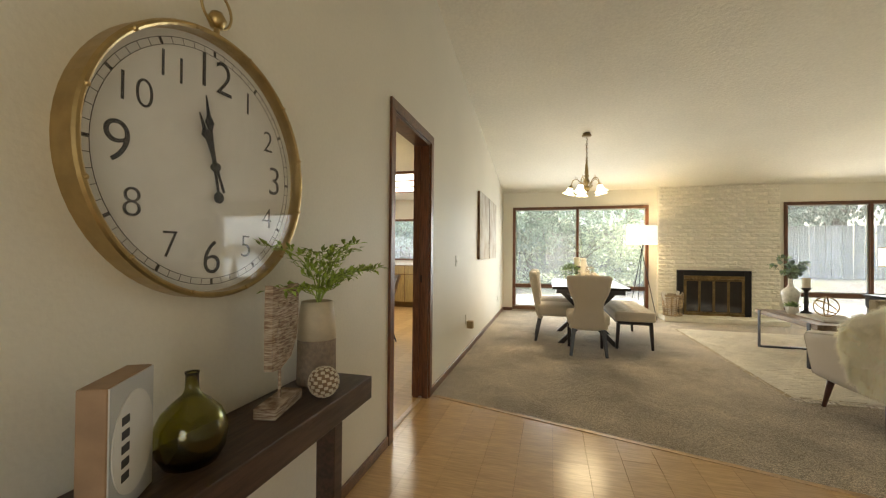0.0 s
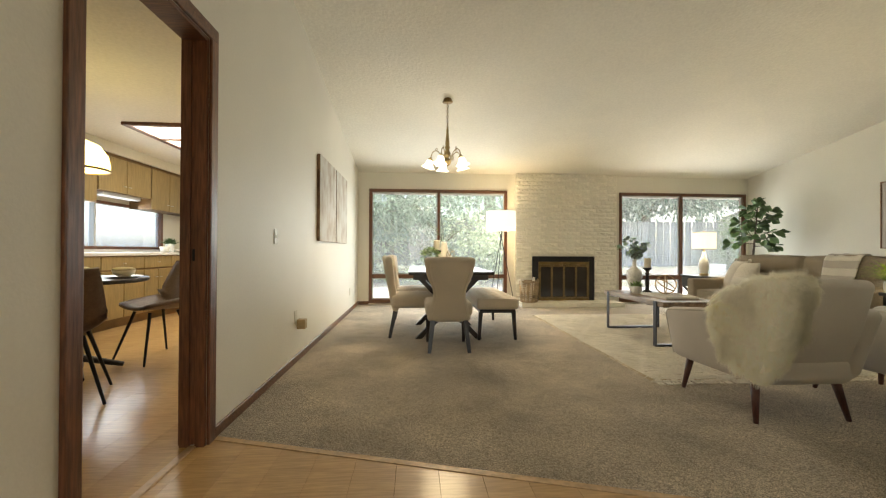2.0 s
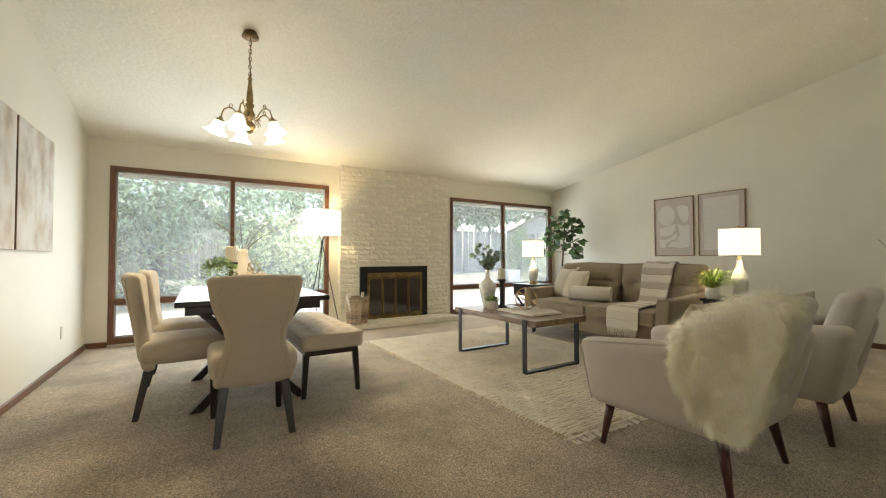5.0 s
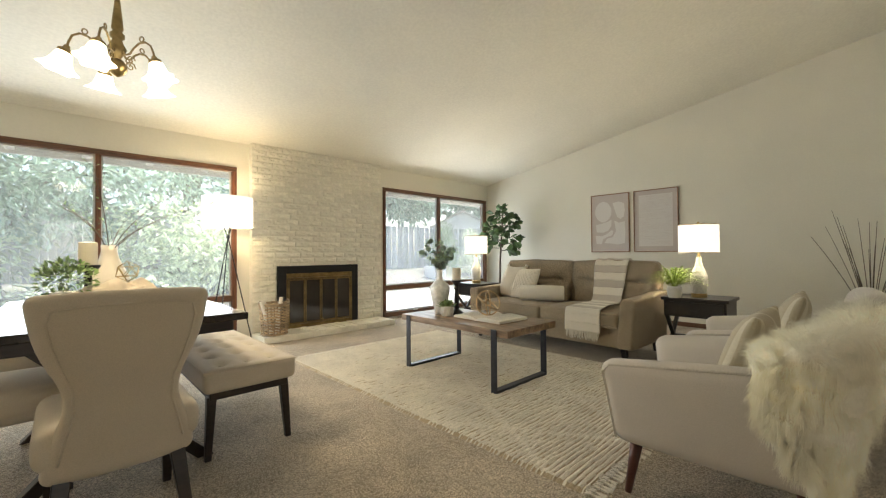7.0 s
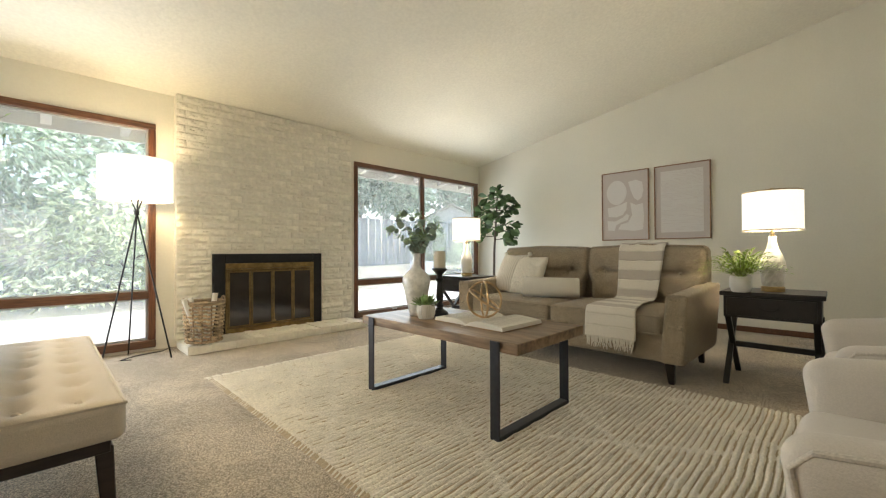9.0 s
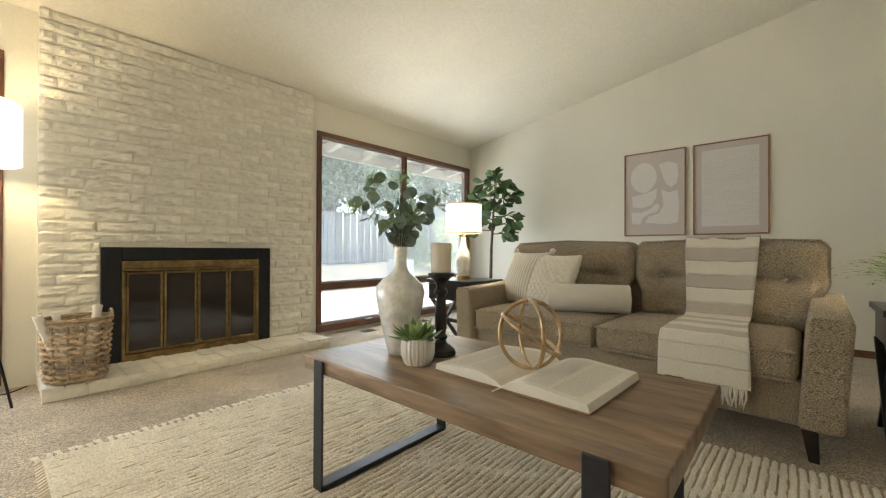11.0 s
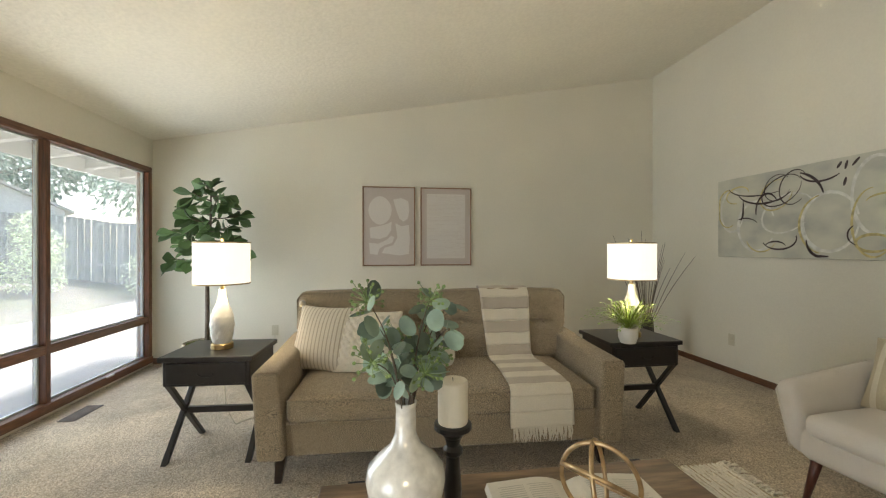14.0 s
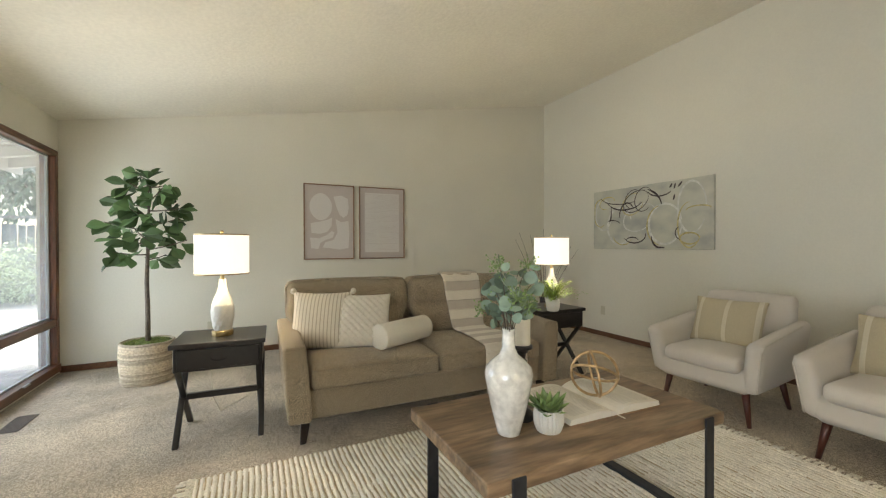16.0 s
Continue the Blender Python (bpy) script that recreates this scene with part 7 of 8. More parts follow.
for e in ico.edges:
    rod(b, e.verts[0].co, e.verts[1].co, 0.0022, n=5)
ico.free()
part("wire_frame", b, "brass", wp)

# ---- kitchen ----
KX, KY0, KY1, KZ = -4.08, 1.6, 8.55, 2.40
structure(part("wall_kitchen_south", bx(KX, KY0 - 0.1, 0, XW - 0.12, KY0, KZ), "wall"), "cream kitchen wall")
KWIN = (5.0, 8.02, 0.99, 1.66)
bm = bmesh.new()
for q in ((KY0, KWIN[0], 0, KZ), (KWIN[1], KY1 + 0.12, 0, KZ), (KWIN[0], KWIN[1], 0, KWIN[2]), (KWIN[0], KWIN[1], KWIN[3], KZ)):
    box(bm, KX - 0.12, q[0], q[2], KX, q[1], q[3])
structure(part("wall_kitchen_west", bm, "wall"), "cream kitchen wall with a low wide window")
NW = (-3.50, -2.80, 1.0, 1.95)
wall_along_x("wall_kitchen_north", KY1, KY1 + 0.12, KX, XW - 0.12, "cream kitchen wall with a small window", [NW], KZ)
structure(part("wall_kitchen_east", bx(XW - 0.14, YN + 0.14, 0, XW - 0.02, KY1 + 0.12, KZ), "wall"), "short cream kitchen wall")
structure(part("ceiling_kitchen", bx(KX - 0.12, KY0 - 0.1, KZ, XW - 0.121, KY1 + 0.12, KZ + 0.1), "ceiling"), "flat cream kitchen ceiling")


def small_window(name, m, w, h, mull, label):
    """In a plane: local x along the wall, z up, y outwards."""
    win = structure(new(name), label)
    win.matrix_basis = m
    f = 0.04
    for q in ((0, 0, w, f), (0, h - f, w, h), (0, f, f, h - f), (w - f, f, w, h - f)):
        part("window_frame", bx(q[0], -0.01, q[1], q[2], 0.09, q[3], 0.003, 1), "casing", win)
    if mull:
        part("mullion", bx(mull - 0.018, 0.0, f, mull + 0.018, 0.07, h - f), "alu", win)
    g = part("pane", bx(f, 0.045, f, w - f, 0.05, h - f), "pane", win)
    g.visible_shadow = False
    return win


small_window("window_3", Matrix.Translation((KX, KWIN[0], KWIN[2])) @ pose(0, 0, 0, 0, 0, 90), KWIN[1] - KWIN[0], KWIN[3] - KWIN[2], 1.58, "low wide kitchen window over the counter")
small_window("window_4", pose(NW[0], KY1, NW[2]), NW[1] - NW[0], NW[3] - NW[2], 0, "small brown-framed kitchen window")


def door_panel(parent, x, y0, y1, z0, z1, handle):
    d = part("door", bx(x, y0 + 0.006, z0 + 0.006, x + 0.018, y1 - 0.006, z1 - 0.006, 0.003, 1), "cabinet", parent)
    b = bmesh.new()
    yy, zz = handle
    tube(b, [(x + 0.018, yy - 0.016, zz), (x + 0.036, yy - 0.012, zz), (x + 0.036, yy + 0.012, zz), (x + 0.018, yy + 0.016, zz)], 0.005, 6)
    part("handle", b, "chrome", d, "brushed nickel pull")


y = 3.9
for w in (0.6, 0.75, 0.6, 0.75, 0.6, 0.75):
    if y + w > KY1 - 0.6:
        w = KY1 - 0.63 - y
    c = thing("base_cabinet", "golden oak kitchen base cabinet with a drawer over doors", "cabinet", pose(0, 0, 0), "kitchen base cabinets")
    part("carcass", bx(KX + 0.002, y + 0.001, 0.10, -3.47, y + w - 0.001, 0.905), "cabinet_dark", c)
    part("toe_kick", bx(KX + 0.002, y + 0.001, 0.0, -3.53, y + w - 0.001, 0.0995), "cabinet_dark", c)
    door_panel(c, -3.4695, y, y + w, 0.73, 0.90, (y + w / 2, 0.81))
    door_panel(c, -3.4695, y, y + w / 2, 0.12, 0.72, (y + w / 2 - 0.05, 0.60))
    door_panel(c, -3.4695, y + w / 2, y + w, 0.12, 0.72, (y + w / 2 + 0.05, 0.60))
    y += w
c = thing("base_cabinet", "golden oak kitchen base cabinet below the small window", "cabinet", pose(0, 0, 0), "kitchen base cabinets")
part("carcass", bx(KX + 0.64, KY1 - 0.60, 0.10, -2.3, KY1, 0.905), "cabinet_dark", c)
part("toe_kick", bx(KX + 0.64, KY1 - 0.54, 0.0, -2.3, KY1, 0.0995), "cabinet_dark", c)
for k in range(2):
    x0 = KX + 0.66 + k * 0.56
    part("door", bx(x0, KY1 - 0.618, 0.12, x0 + 0.54, KY1 - 0.6005, 0.70, 0.003, 1), "cabinet", c)
    part("drawer_front", bx(x0, KY1 - 0.618, 0.72, x0 + 0.54, KY1 - 0.6005, 0.89, 0.003, 1), "cabinet", c)
ct = thing("countertop", "white laminate kitchen countertop along two walls", "countertop", pose(0, 0, 0))
part("slab", bx(KX + 0.002, 3.88, 0.906, -3.43, KY1 - 0.62, 0.946, 0.004, 1), "counter", ct)
part("slab", bx(KX + 0.002, KY1 - 0.62, 0.906, -2.29, KY1 - 0.002, 0.946), "counter", ct)
part("backsplash", bx(KX + 0.002, 3.88, 0.9462, KX + 0.018, KY1 - 0.02, 0.985), "counter", ct)
for y0, y1, z0 in ((4.4, 5.3, 1.58), (5.3, 6.18, 1.58), (6.20, 7.20, 1.75), (7.22, 8.10, 1.60), (8.12, 8.52, 1.60)):
    c = thing("wall_cabinet", "golden oak kitchen wall cabinet with nickel pulls", "cabinet", pose(0, 0, 0), "kitchen wall cabinets")
    part("carcass", bx(KX + 0.002, y0 + 0.001, z0, -3.77, y1 - 0.001, 2.26), "cabinet_dark", c)
    if y1 - y0 > 0.5:
        door_panel(c, -3.7695, y0, (y0 + y1) / 2, z0, 2.22, ((y0 + y1) / 2 - 0.05, z0 + 0.10))
        door_panel(c, -3.7695, (y0 + y1) / 2, y1, z0, 2.22, ((y0 + y1) / 2 + 0.05, z0 + 0.10))
    else:
        door_panel(c, -3.7695, y0, y1, z0, 2.22, (y0 + 0.06, z0 + 0.10))
structure(part("soffit", bx(KX + 0.001, 4.4, 2.262, -3.74, KY1 - 0.001, KZ), "wall"), "cream soffit above the kitchen cabinets")
h = thing("under_cabinet_light", "slim white light fitting under the kitchen cabinet", "light", pose(0, 0, 0))
part("housing", bx(-3.98, 6.35, 1.70, -3.80, 7.05, 1.7485, 0.006, 1), "alu", h)
lg = thing("ceiling_light", "wide lit light panels in a dark wood ceiling frame", "ceiling light", pose(0, 0, 0))
b = bmesh.new()
for q in ((-3.0, 5.50, -1.80, 5.56), (-3.0, 7.25, -1.80, 7.31), (-3.0, 5.56, -2.94, 7.25), (-1.86, 5.56, -1.80, 7.25), (-2.94, 6.10, -1.86, 6.14), (-2.94, 6.68, -1.86, 6.72)):
    box(b, q[0], q[1], KZ - 0.035, q[2], q[3], KZ)
part("frame", b, "casing", lg)
for a, c in ((5.56, 6.10), (6.14, 6.68), (6.72, 7.25)):
    part("diffuser", bx(-2.94, a, KZ - 0.02, -1.86, c, KZ - 0.01), "panel_glow", lg, "lit frosted diffuser")
kl = lamp("ceiling_panel_light", "AREA", pose(-2.4, 6.4, KZ - 0.04), 3.2, (1.0, 0.96, 0.88))
kl.data.shape, kl.data.size, kl.data.size_y = "RECTANGLE", 1.1, 1.7
pd = thing("pendant_lamp", "lit yellow glass dome pendant over the kitchen table", "pendant lamp", pose(-2.42, 4.22, 0))
M["amber_glow"] = glow("lit_amber_glass", (1.0, 0.80, 0.25), 1.1)
part("shade", lathe(bmesh.new(), [(0.20, 1.62), (0.205, 1.66), (0.19, 1.74), (0.14, 1.82), (0.05, 1.86), (0.045, 1.855), (0.13, 1.81), (0.18, 1.73), (0.195, 1.66)], 32), "amber_glow", pd, "lit amber glass dome", smooth=True)
part("rim", lathe(bmesh.new(), [(0.2, 1.612), (0.208, 1.612), (0.208, 1.628), (0.2, 1.628)], 32), "brass_dark", pd)
part("cap", lathe(bmesh.new(), [(0.052, 1.858), (0.03, 1.885), (0.008, 1.89)], 20), "brass_dark", pd)
part("chain", rod(bmesh.new(), (0, 0, 1.885), (0, 0, KZ), 0.004), "brass_dark", pd)

kt = thing("kitchen_table", "round dark kitchen table on a pedestal", "table", pose(-2.42, 4.22, 0))
part("tabletop", lathe(bmesh.new(), [(0.46, 0.725), (0.47, 0.735), (0.47, 0.75), (0.465, 0.755)], 48), "espresso", kt)
part("pedestal", lathe(bmesh.new(), [(0.05, 0.05), (0.045, 0.4), (0.07, 0.68), (0.2, 0.725)], 24), "espresso", kt)
for k in range(4):
    a = math.radians(45 + 90 * k)
    part("foot", rod(bmesh.new(), (0.04 * math.cos(a), 0.04 * math.sin(a), 0.12), (0.30 * math.cos(a), 0.30 * math.sin(a), 0.02), 0.03, 0.02), "espresso", kt)


def shell_chair(m):
    c = thing("kitchen_chair", "brown leather bucket chair with thin black metal legs", "chair", m, "kitchen chairs")
    verts, faces = [], []
    nu, nv = 12, 16
    for j in range(nv + 1):
        v = j / nv
        if v < 0.5:
            y, z = 0.22 - 0.40 * v / 0.5, 0.455 - 0.02 * math.sin(math.pi * v)
        else:
            q = (v - 0.5) / 0.5
            y, z = -0.18 - 0.14 * q, 0.455 + 0.40 * q ** 1.1
        w = 0.235 - 0.03 * (abs(v - 0.5) * 2) ** 2
        for i in range(nu + 1):
            u = -1 + 2 * i / nu
            lift = 0.07 * abs(u) ** 2.4 * (0.4 + math.sin(math.pi * v))
            verts.append((u * w, y + (0.6 * lift if v > 0.5 else 0), z + (lift if v <= 0.6 else lift * 0.4)))
    for j in range(nv):
        for i in range(nu):
            a = j * (nu + 1) + i
            faces.append((a, a + 1, a + nu + 2, a + nu + 1))
    me = bpy.data.meshes.new("seat_shell")
    me.from_pydata(verts, [], faces)
    me.materials.append(M["leather"])
    for p in me.polygons:
        p.use_smooth = True
    ob = new("seat_shell", me)
    ob.parent = c
    ob.modifiers.new("solid", "SOLIDIFY").thickness = 0.03
    for sx in (-1, 1):
        for sy in (-1, 1):
            part("leg", rod(bmesh.new(), (sx * 0.11, sy * 0.12 + 0.02, 0.43), (sx * 0.23, sy * 0.23 + 0.02, 0), 0.014, 0.009), "black_metal", c)
    return c


kc = shell_chair(pose(-2.10, 4.72, 0, 0, 0, 152))
copy_thing(kc, pose(-2.02, 3.62, 0, 0, 0, 32))
kp = pot_plant("potted_herb", "leafy green plant in a pale pot on the kitchen counter", pose(-3.72, 7.62, 0.946), "leaf", 60, 0.13, 0.04, (0.2, 1.5), 0.06, 0.14, "white_pot", 0, 12)
for k, (yy, r, hh, nm, lb) in enumerate(((7.80, 0.10, 0.05, "shallow_bowl", "pale stoneware bowl on the kitchen counter"), (7.45, 0.07, 0.09, "canister", "white ceramic canister on the kitchen counter"), (7.98, 0.05, 0.14, "canister", "tall white canister on the kitchen counter"))):
    o = thing(nm, lb, nm.split("_")[-1], pose(-3.70, yy, 0.946))
    part("body", lathe(bmesh.new(), [(r * 0.7, 0), (r * 0.8, 0.006), (r, hh), (r * 0.93, hh), (r * 0.75, 0.012)], 28), "cream_ceramic", o, smooth=True)
for a, rr in ((0.4, 0.30), (2.2, 0.28), (4.2, 0.30)):
    o = thing("place_setting", "stacked cream plates with a folded napkin on the table", "plates", pose(-2.42 + rr * math.cos(a), 4.22 + rr * math.sin(a), 0.7555), "place settings on the kitchen table")
    part("plate", lathe(bmesh.new(), [(0.07, 0), (0.13, 0.012), (0.132, 0.016), (0.08, 0.008)], 32), "cream_ceramic", o, smooth=True)
    part("bowl", lathe(bmesh.new(), [(0.04, 0.0095), (0.07, 0.03), (0.08, 0.06), (0.076, 0.06), (0.06, 0.03)], 28), "cream_ceramic", o, smooth=True)
    part("napkin", rbox(bmesh.new(), (0, 0, 0.065), (0.07, 0.035, 0.014), 0.012, (0.01, 0.01, 0.01), n=4), "linen", o, smooth=True)

# ---- outdoors ----
M["concrete"] = mat("patio_concrete", (0.24, 0.236, 0.23), 0.85, grain=0.08, scale=30, stain=0.12, stain_scale=1.3, bump=0.2, bump_scale=40)
M["earth"] = mat("garden_ground", (0.105, 0.098, 0.088), 0.95, grain=0.2, scale=30, stain=0.2, stain_scale=0.8, tint=((0.09, 0.10, 0.066), 0.5), bump=0.8, bump_scale=20)
M["fence"] = mat("weathered_fence", (0.34, 0.34, 0.33), 0.85, grain=0.2, scale=8, stain=0.2, stain_scale=1.5, obj=0.15, stretch=(6, 6, 0.5), bump=0.3, bump_scale=20)
M["leaf_tree"] = leafy("tree_leaf", (0.34, 0.44, 0.35), 0.35, 0.5)
M["leaf_pale"] = leafy("pale_shrub_leaf", (0.58, 0.65, 0.46), 0.35, 0.5)
M["leaf_far"] = leafy("blue_green_leaf", (0.20, 0.29, 0.24), 0.35, 0.5)
M["leaf_hedge"] = leafy("hedge_leaf", (0.12, 0.19, 0.06), 0.35)
M["soffit"] = mat("grey_soffit_paint", (0.42, 0.41, 0.38), 0.7, grain=0.05, scale=20, stain=0.08)
M["trim_white"] = mat("white_exterior_paint", (0.74, 0.73, 0.70), 0.6, grain=0.04)
M["shed_wall"] = mat("shed_siding", (0.60, 0.60, 0.58), 0.7, grain=0.05)


def ground_z(x, y):
    k = max(0.0, min(1.0, (y - 11.0) / 5.0))
    return -0.10 + 0.52 * k * k * (3 - 2 * k) + 0.04 * noise.noise((x * 0.4, y * 0.4, 0))


verts, faces = [], []
gx = [-600, -200, -80] + [-40 + 2 * i for i in range(41)] + [80, 200, 600]
gy = [-600, -200, -60, -20, -5, 4, 8] + [8.6 + 0.6 * i for i in range(22)] + [24, 30, 50, 100, 250, 600]
for yv in gy:
    for xv in gx:
        verts.append((xv, yv, -0.26 if yv < 8.55 else ground_z(xv, yv)))
for j in range(len(gy) - 1):
    for i in range(len(gx) - 1):
        a = j * len(gx) + i
        faces.append((a, a + 1, a + len(gx) + 1, a + len(gx)))
me = bpy.data.meshes.new("ground")
me.from_pydata(verts, [], faces)
me.materials.append(M["earth"])
for p in me.polygons:
    p.use_smooth = True
structure(new("ground", me), "brown garden ground with patches of grass")
structure(part("pavement", bx(-1.0, YN + 0.142, -0.24, 14.0, 12.2, -0.04), "concrete"), "pale concrete patio outside the windows")

# eave with rafters
ev = structure(new("roof_eave"), "painted eave with rafters outside the windows")
EY = 9.35


def zr(y):
    return zc(y) + 0.03


bm = bmesh.new()
prism(bm, [(YN + 0.141, zr(YN + 0.141) + 0.06), (EY, zr(EY) + 0.06), (EY, zr(EY) + 0.10), (YN + 0.141, zr(YN + 0.141) + 0.10)], "x", -1.2, 9.0)
part("roof_boards", bm, "soffit", ev)
part("fascia", bx(-1.2, EY, zr(EY) - 0.10, 9.0, EY + 0.03, zr(EY) + 0.12), "trim_white", ev)
xx = -0.62
while xx < 8.8:
    bm = bmesh.new()
    prism(bm, [(YN + 0.141, zr(YN + 0.141) - 0.06), (EY, zr(EY) - 0.06), (EY, zr(EY) + 0.059), (YN + 0.141, zr(YN + 0.141) + 0.059)], "x", xx - 0.04, xx + 0.04)
    part("rafter", bm, "trim_white", ev)
    xx += 0.62
structure(part("roof_cover", prism(bmesh.new(), [(YF - 0.4, zc(YF - 0.4) + 0.17), (EY + 0.02, zr(EY) + 0.125), (EY + 0.02, zr(EY) + 0.15), (YF - 0.4, zc(YF - 0.4) + 0.22)], "x", -4.4, 9.0), "soffit"), "low-pitched roof of the house")


def fence_line(name, pts, h, label):
    f = thing(name, label, "fence")
    board = None
    for (x0, y0), (x1, y1) in zip(pts, pts[1:]):
        d = Vector((x1 - x0, y1 - y0, 0))
        n = int(d.length / 0.155)
        ang = math.degrees(math.atan2(d.y, d.x))
        if board is None:
            board = part("board", bx(-0.072, -0.01, 0, 0.072, 0.01, h, 0.004, 1), "fence", f)
            board.matrix_basis = pose(x0, y0, ground_z(x0, y0) - 0.02, 0, 0, ang)
        for i in range(n):
            ob = new("board", board.data)
            p = Vector((x0, y0, 0)) + d * ((i + 0.5) / n)
            ob.parent = f
            ob.matrix_basis = pose(p.x, p.y + (0.012 if i % 2 else -0.012), ground_z(p.x, p.y) - 0.02 + 0.02 * noise.noise((i * 0.7, 0, 0)), 0, rnd(-0.6, 0.6), ang)
        for z in (0.35, h - 0.3):
            m = pose(x0, y0 + 0.05, ground_z(x0, y0) + z, 0, 0, ang)
            part("rail", box(bmesh.new(), 0, -0.02, -0.04, d.length, 0.02, 0.04), "fence", f).matrix_basis = m
    return f


random.seed(41)
fence_line("wooden_fence", [(-7.0, 16.6), (14.5, 16.6)], 1.85, "weathered grey board fence behind the garden")
fence_line("wooden_fence", [(14.6, 16.5), (16.5, 8.0)], 1.85, "weathered grey board fence along the side of the garden")


def tree(name, label, x, y, trunk_h, trunk_r, clumps, leaves, size, material, category="tree", z0=None, lean_to=(0, 0)):
    base = ground_z(x, y) - 0.1 if z0 is None else z0
    t = thing(name, label, category, pose(x, y, base))
    if trunk_h:
        pts = [(lean_to[0] * k * k, lean_to[1] * k * k, trunk_h * k) for k in (0, 0.2, 0.4, 0.6, 0.8, 1)]
        part("trunk", tube(bmesh.new(), pts, [trunk_r * (1.25 - 0.8 * k / 5) for k in range(6)], 12), "bark", t, smooth=True)
    hv, hf = [], []
    for cx, cy, cz, rx, ry, rz in clumps:
        if trunk_h:
            part("limb", tube(bmesh.new(), bez((lean_to[0] * 0.5, lean_to[1] * 0.5, min(trunk_h * 0.75, max(0.3, cz * 0.7))), (cx * 0.4, cy * 0.4, cz * 0.9), (cx * 0.9, cy * 0.9, cz), 5), [trunk_r * 0.4 * (1 - 0.16 * k) for k in range(6)], 6), "bark", t)
        n = int(leaves * rx * rz)
        for q in range(n):
            d = Vector((random.gauss(0, 1), random.gauss(0, 1), random.gauss(0, 1))).normalized()
            r = random.random() ** 0.38 * (1 + 0.28 * noise.noise((d.x * 2.3 + cx, d.y * 2.3 + cy, d.z * 2.3)))
            p = Vector((cx + d.x * rx * r, cy + d.y * ry * r, cz + d.z * rz * r))
            a = (d + Vector((rnd(-1, 1), rnd(-1, 1), rnd(-1.3, 0.3)))).normalized()
            s = a.orthogonal().normalized()
            s = (s * math.cos(q) + a.cross(s) * math.sin(q)).normalized()
            l, w = size * rnd(0.7, 1.3), size * rnd(0.16, 0.26)
            k = len(hv)
            nn = a.cross(s) * l * 0.08
            hv += [tuple(p), tuple(p + a * l * 0.45 + s * w + nn), tuple(p + a * l - nn), tuple(p + a * l * 0.45 - s * w + nn)]
            hf += [(k, k + 1, k + 2, k + 3)]
    me = bpy.data.meshes.new("crown")
    me.from_pydata(hv, [], hf)
    me.materials.append(M[material])
    ob = new("crown", me)
    ob.parent = t
    return t


random.seed(52)
tree("garden_tree", "leafy branches hanging before the fence by the dining window", -3.4, 14.0, 3.0, 0.13, [(-0.9, -0.6, 1.9, 1.3, 0.9, 0.9), (0.8, -0.8, 2.0, 1.4, 0.9, 0.9), (2.2, -0.9, 1.9, 1.2, 0.8, 0.8), (0.0, 0, 3.2, 1.9, 1.2, 1.0), (-2.2, 0.0, 2.4, 1.3, 1.0, 1.1)], 900, 0.18, "leaf_tree")
# large-leaved tree hanging over the dining window
tree("garden_tree", "large-leaved green garden tree outside the dining window", -0.6, 14.2, 3.4, 0.16, [(-1.6, -0.6, 2.2, 1.3, 1.0, 1.0), (-0.2, -0.9, 2.3, 1.4, 1.1, 1.1), (1.3, -0.6, 2.6, 1.4, 1.1, 1.0), (2.9, 0.1, 2.9, 1.3, 1.0, 1.0), (0.4, 0.4, 4.0, 2.6, 1.6, 1.2), (-2.6, 0.2, 2.9, 1.3, 1.1, 1.3), (-1.2, -0.4, 1.3, 0.9, 0.8, 0.6), (0.8, -0.3, 1.75, 1.4, 0.8, 0.65)], 900, 0.19, "leaf_tree")
tree("garden_tree", "tall garden tree with a thick dark trunk", 3.6, 18.6, 6.0, 0.30, [(-1.5, 0, 4.2, 2.0, 1.6, 1.3), (1.4, -0.4, 4.4, 2.0, 1.6, 1.3), (0, 0.4, 6.0, 2.6, 2.0, 1.6), (-3.0, 0.2, 5.4, 1.8, 1.5, 1.4), (3.2, 0, 5.6, 1.8, 1.5, 1.4)], 300, 0.26, "leaf_tree")
tree("garden_tree", "tall leafy tree behind the fence", 10.6, 18.3, 6.5, 0.34, [(-1.8, -1.0, 2.9, 1.7, 1.3, 1.0), (0.6, -1.2, 3.1, 1.8, 1.3, 1.0), (2.2, -0.6, 3.7, 1.8, 1.4, 1.2), (0, 0, 5.2, 2.8, 2.0, 1.5), (-3.2, 0, 4.6, 2.0, 1.6, 1.5), (-0.6, -0.6, 4.0, 2.4, 1.2, 1.0), (2.6, 0.2, 4.8, 1.8, 1.4, 1.3)], 620, 0.26, "leaf_far")
tree("garden_tree", "tall leafy tree beyond the side fence", 19.8, 21.5, 7.0, 0.36, [(-2.0, -0.8, 4.4, 1.9, 1.5, 1.3), (1.0, -0.8, 4.2, 2.0, 1.5, 1.3), (0, 0, 6.2, 2.8, 2.2, 1.6), (3.0, -2.0, 5.0, 2.0, 2.0, 1.5), (-3.4, 0.6, 4.0, 2.0, 1.4, 1.5)], 460, 0.30, "leaf_far")
tree("garden_tree", "leafy tree beside the garden fence", 19.0, 12.0, 6.0, 0.30, [(-1.2, 0.6, 3.6, 1.8, 1.8, 1.4), (0.2, -1.4, 4.0, 1.8, 1.8, 1.4), (0, 0.4, 5.6, 2.4, 2.4, 1.6), (-0.6, 2.4, 3.8, 1.6, 1.8, 1.5), (-0.4, -3.0, 3.4, 1.6, 1.8, 1.5)], 480, 0.28, "leaf_far")
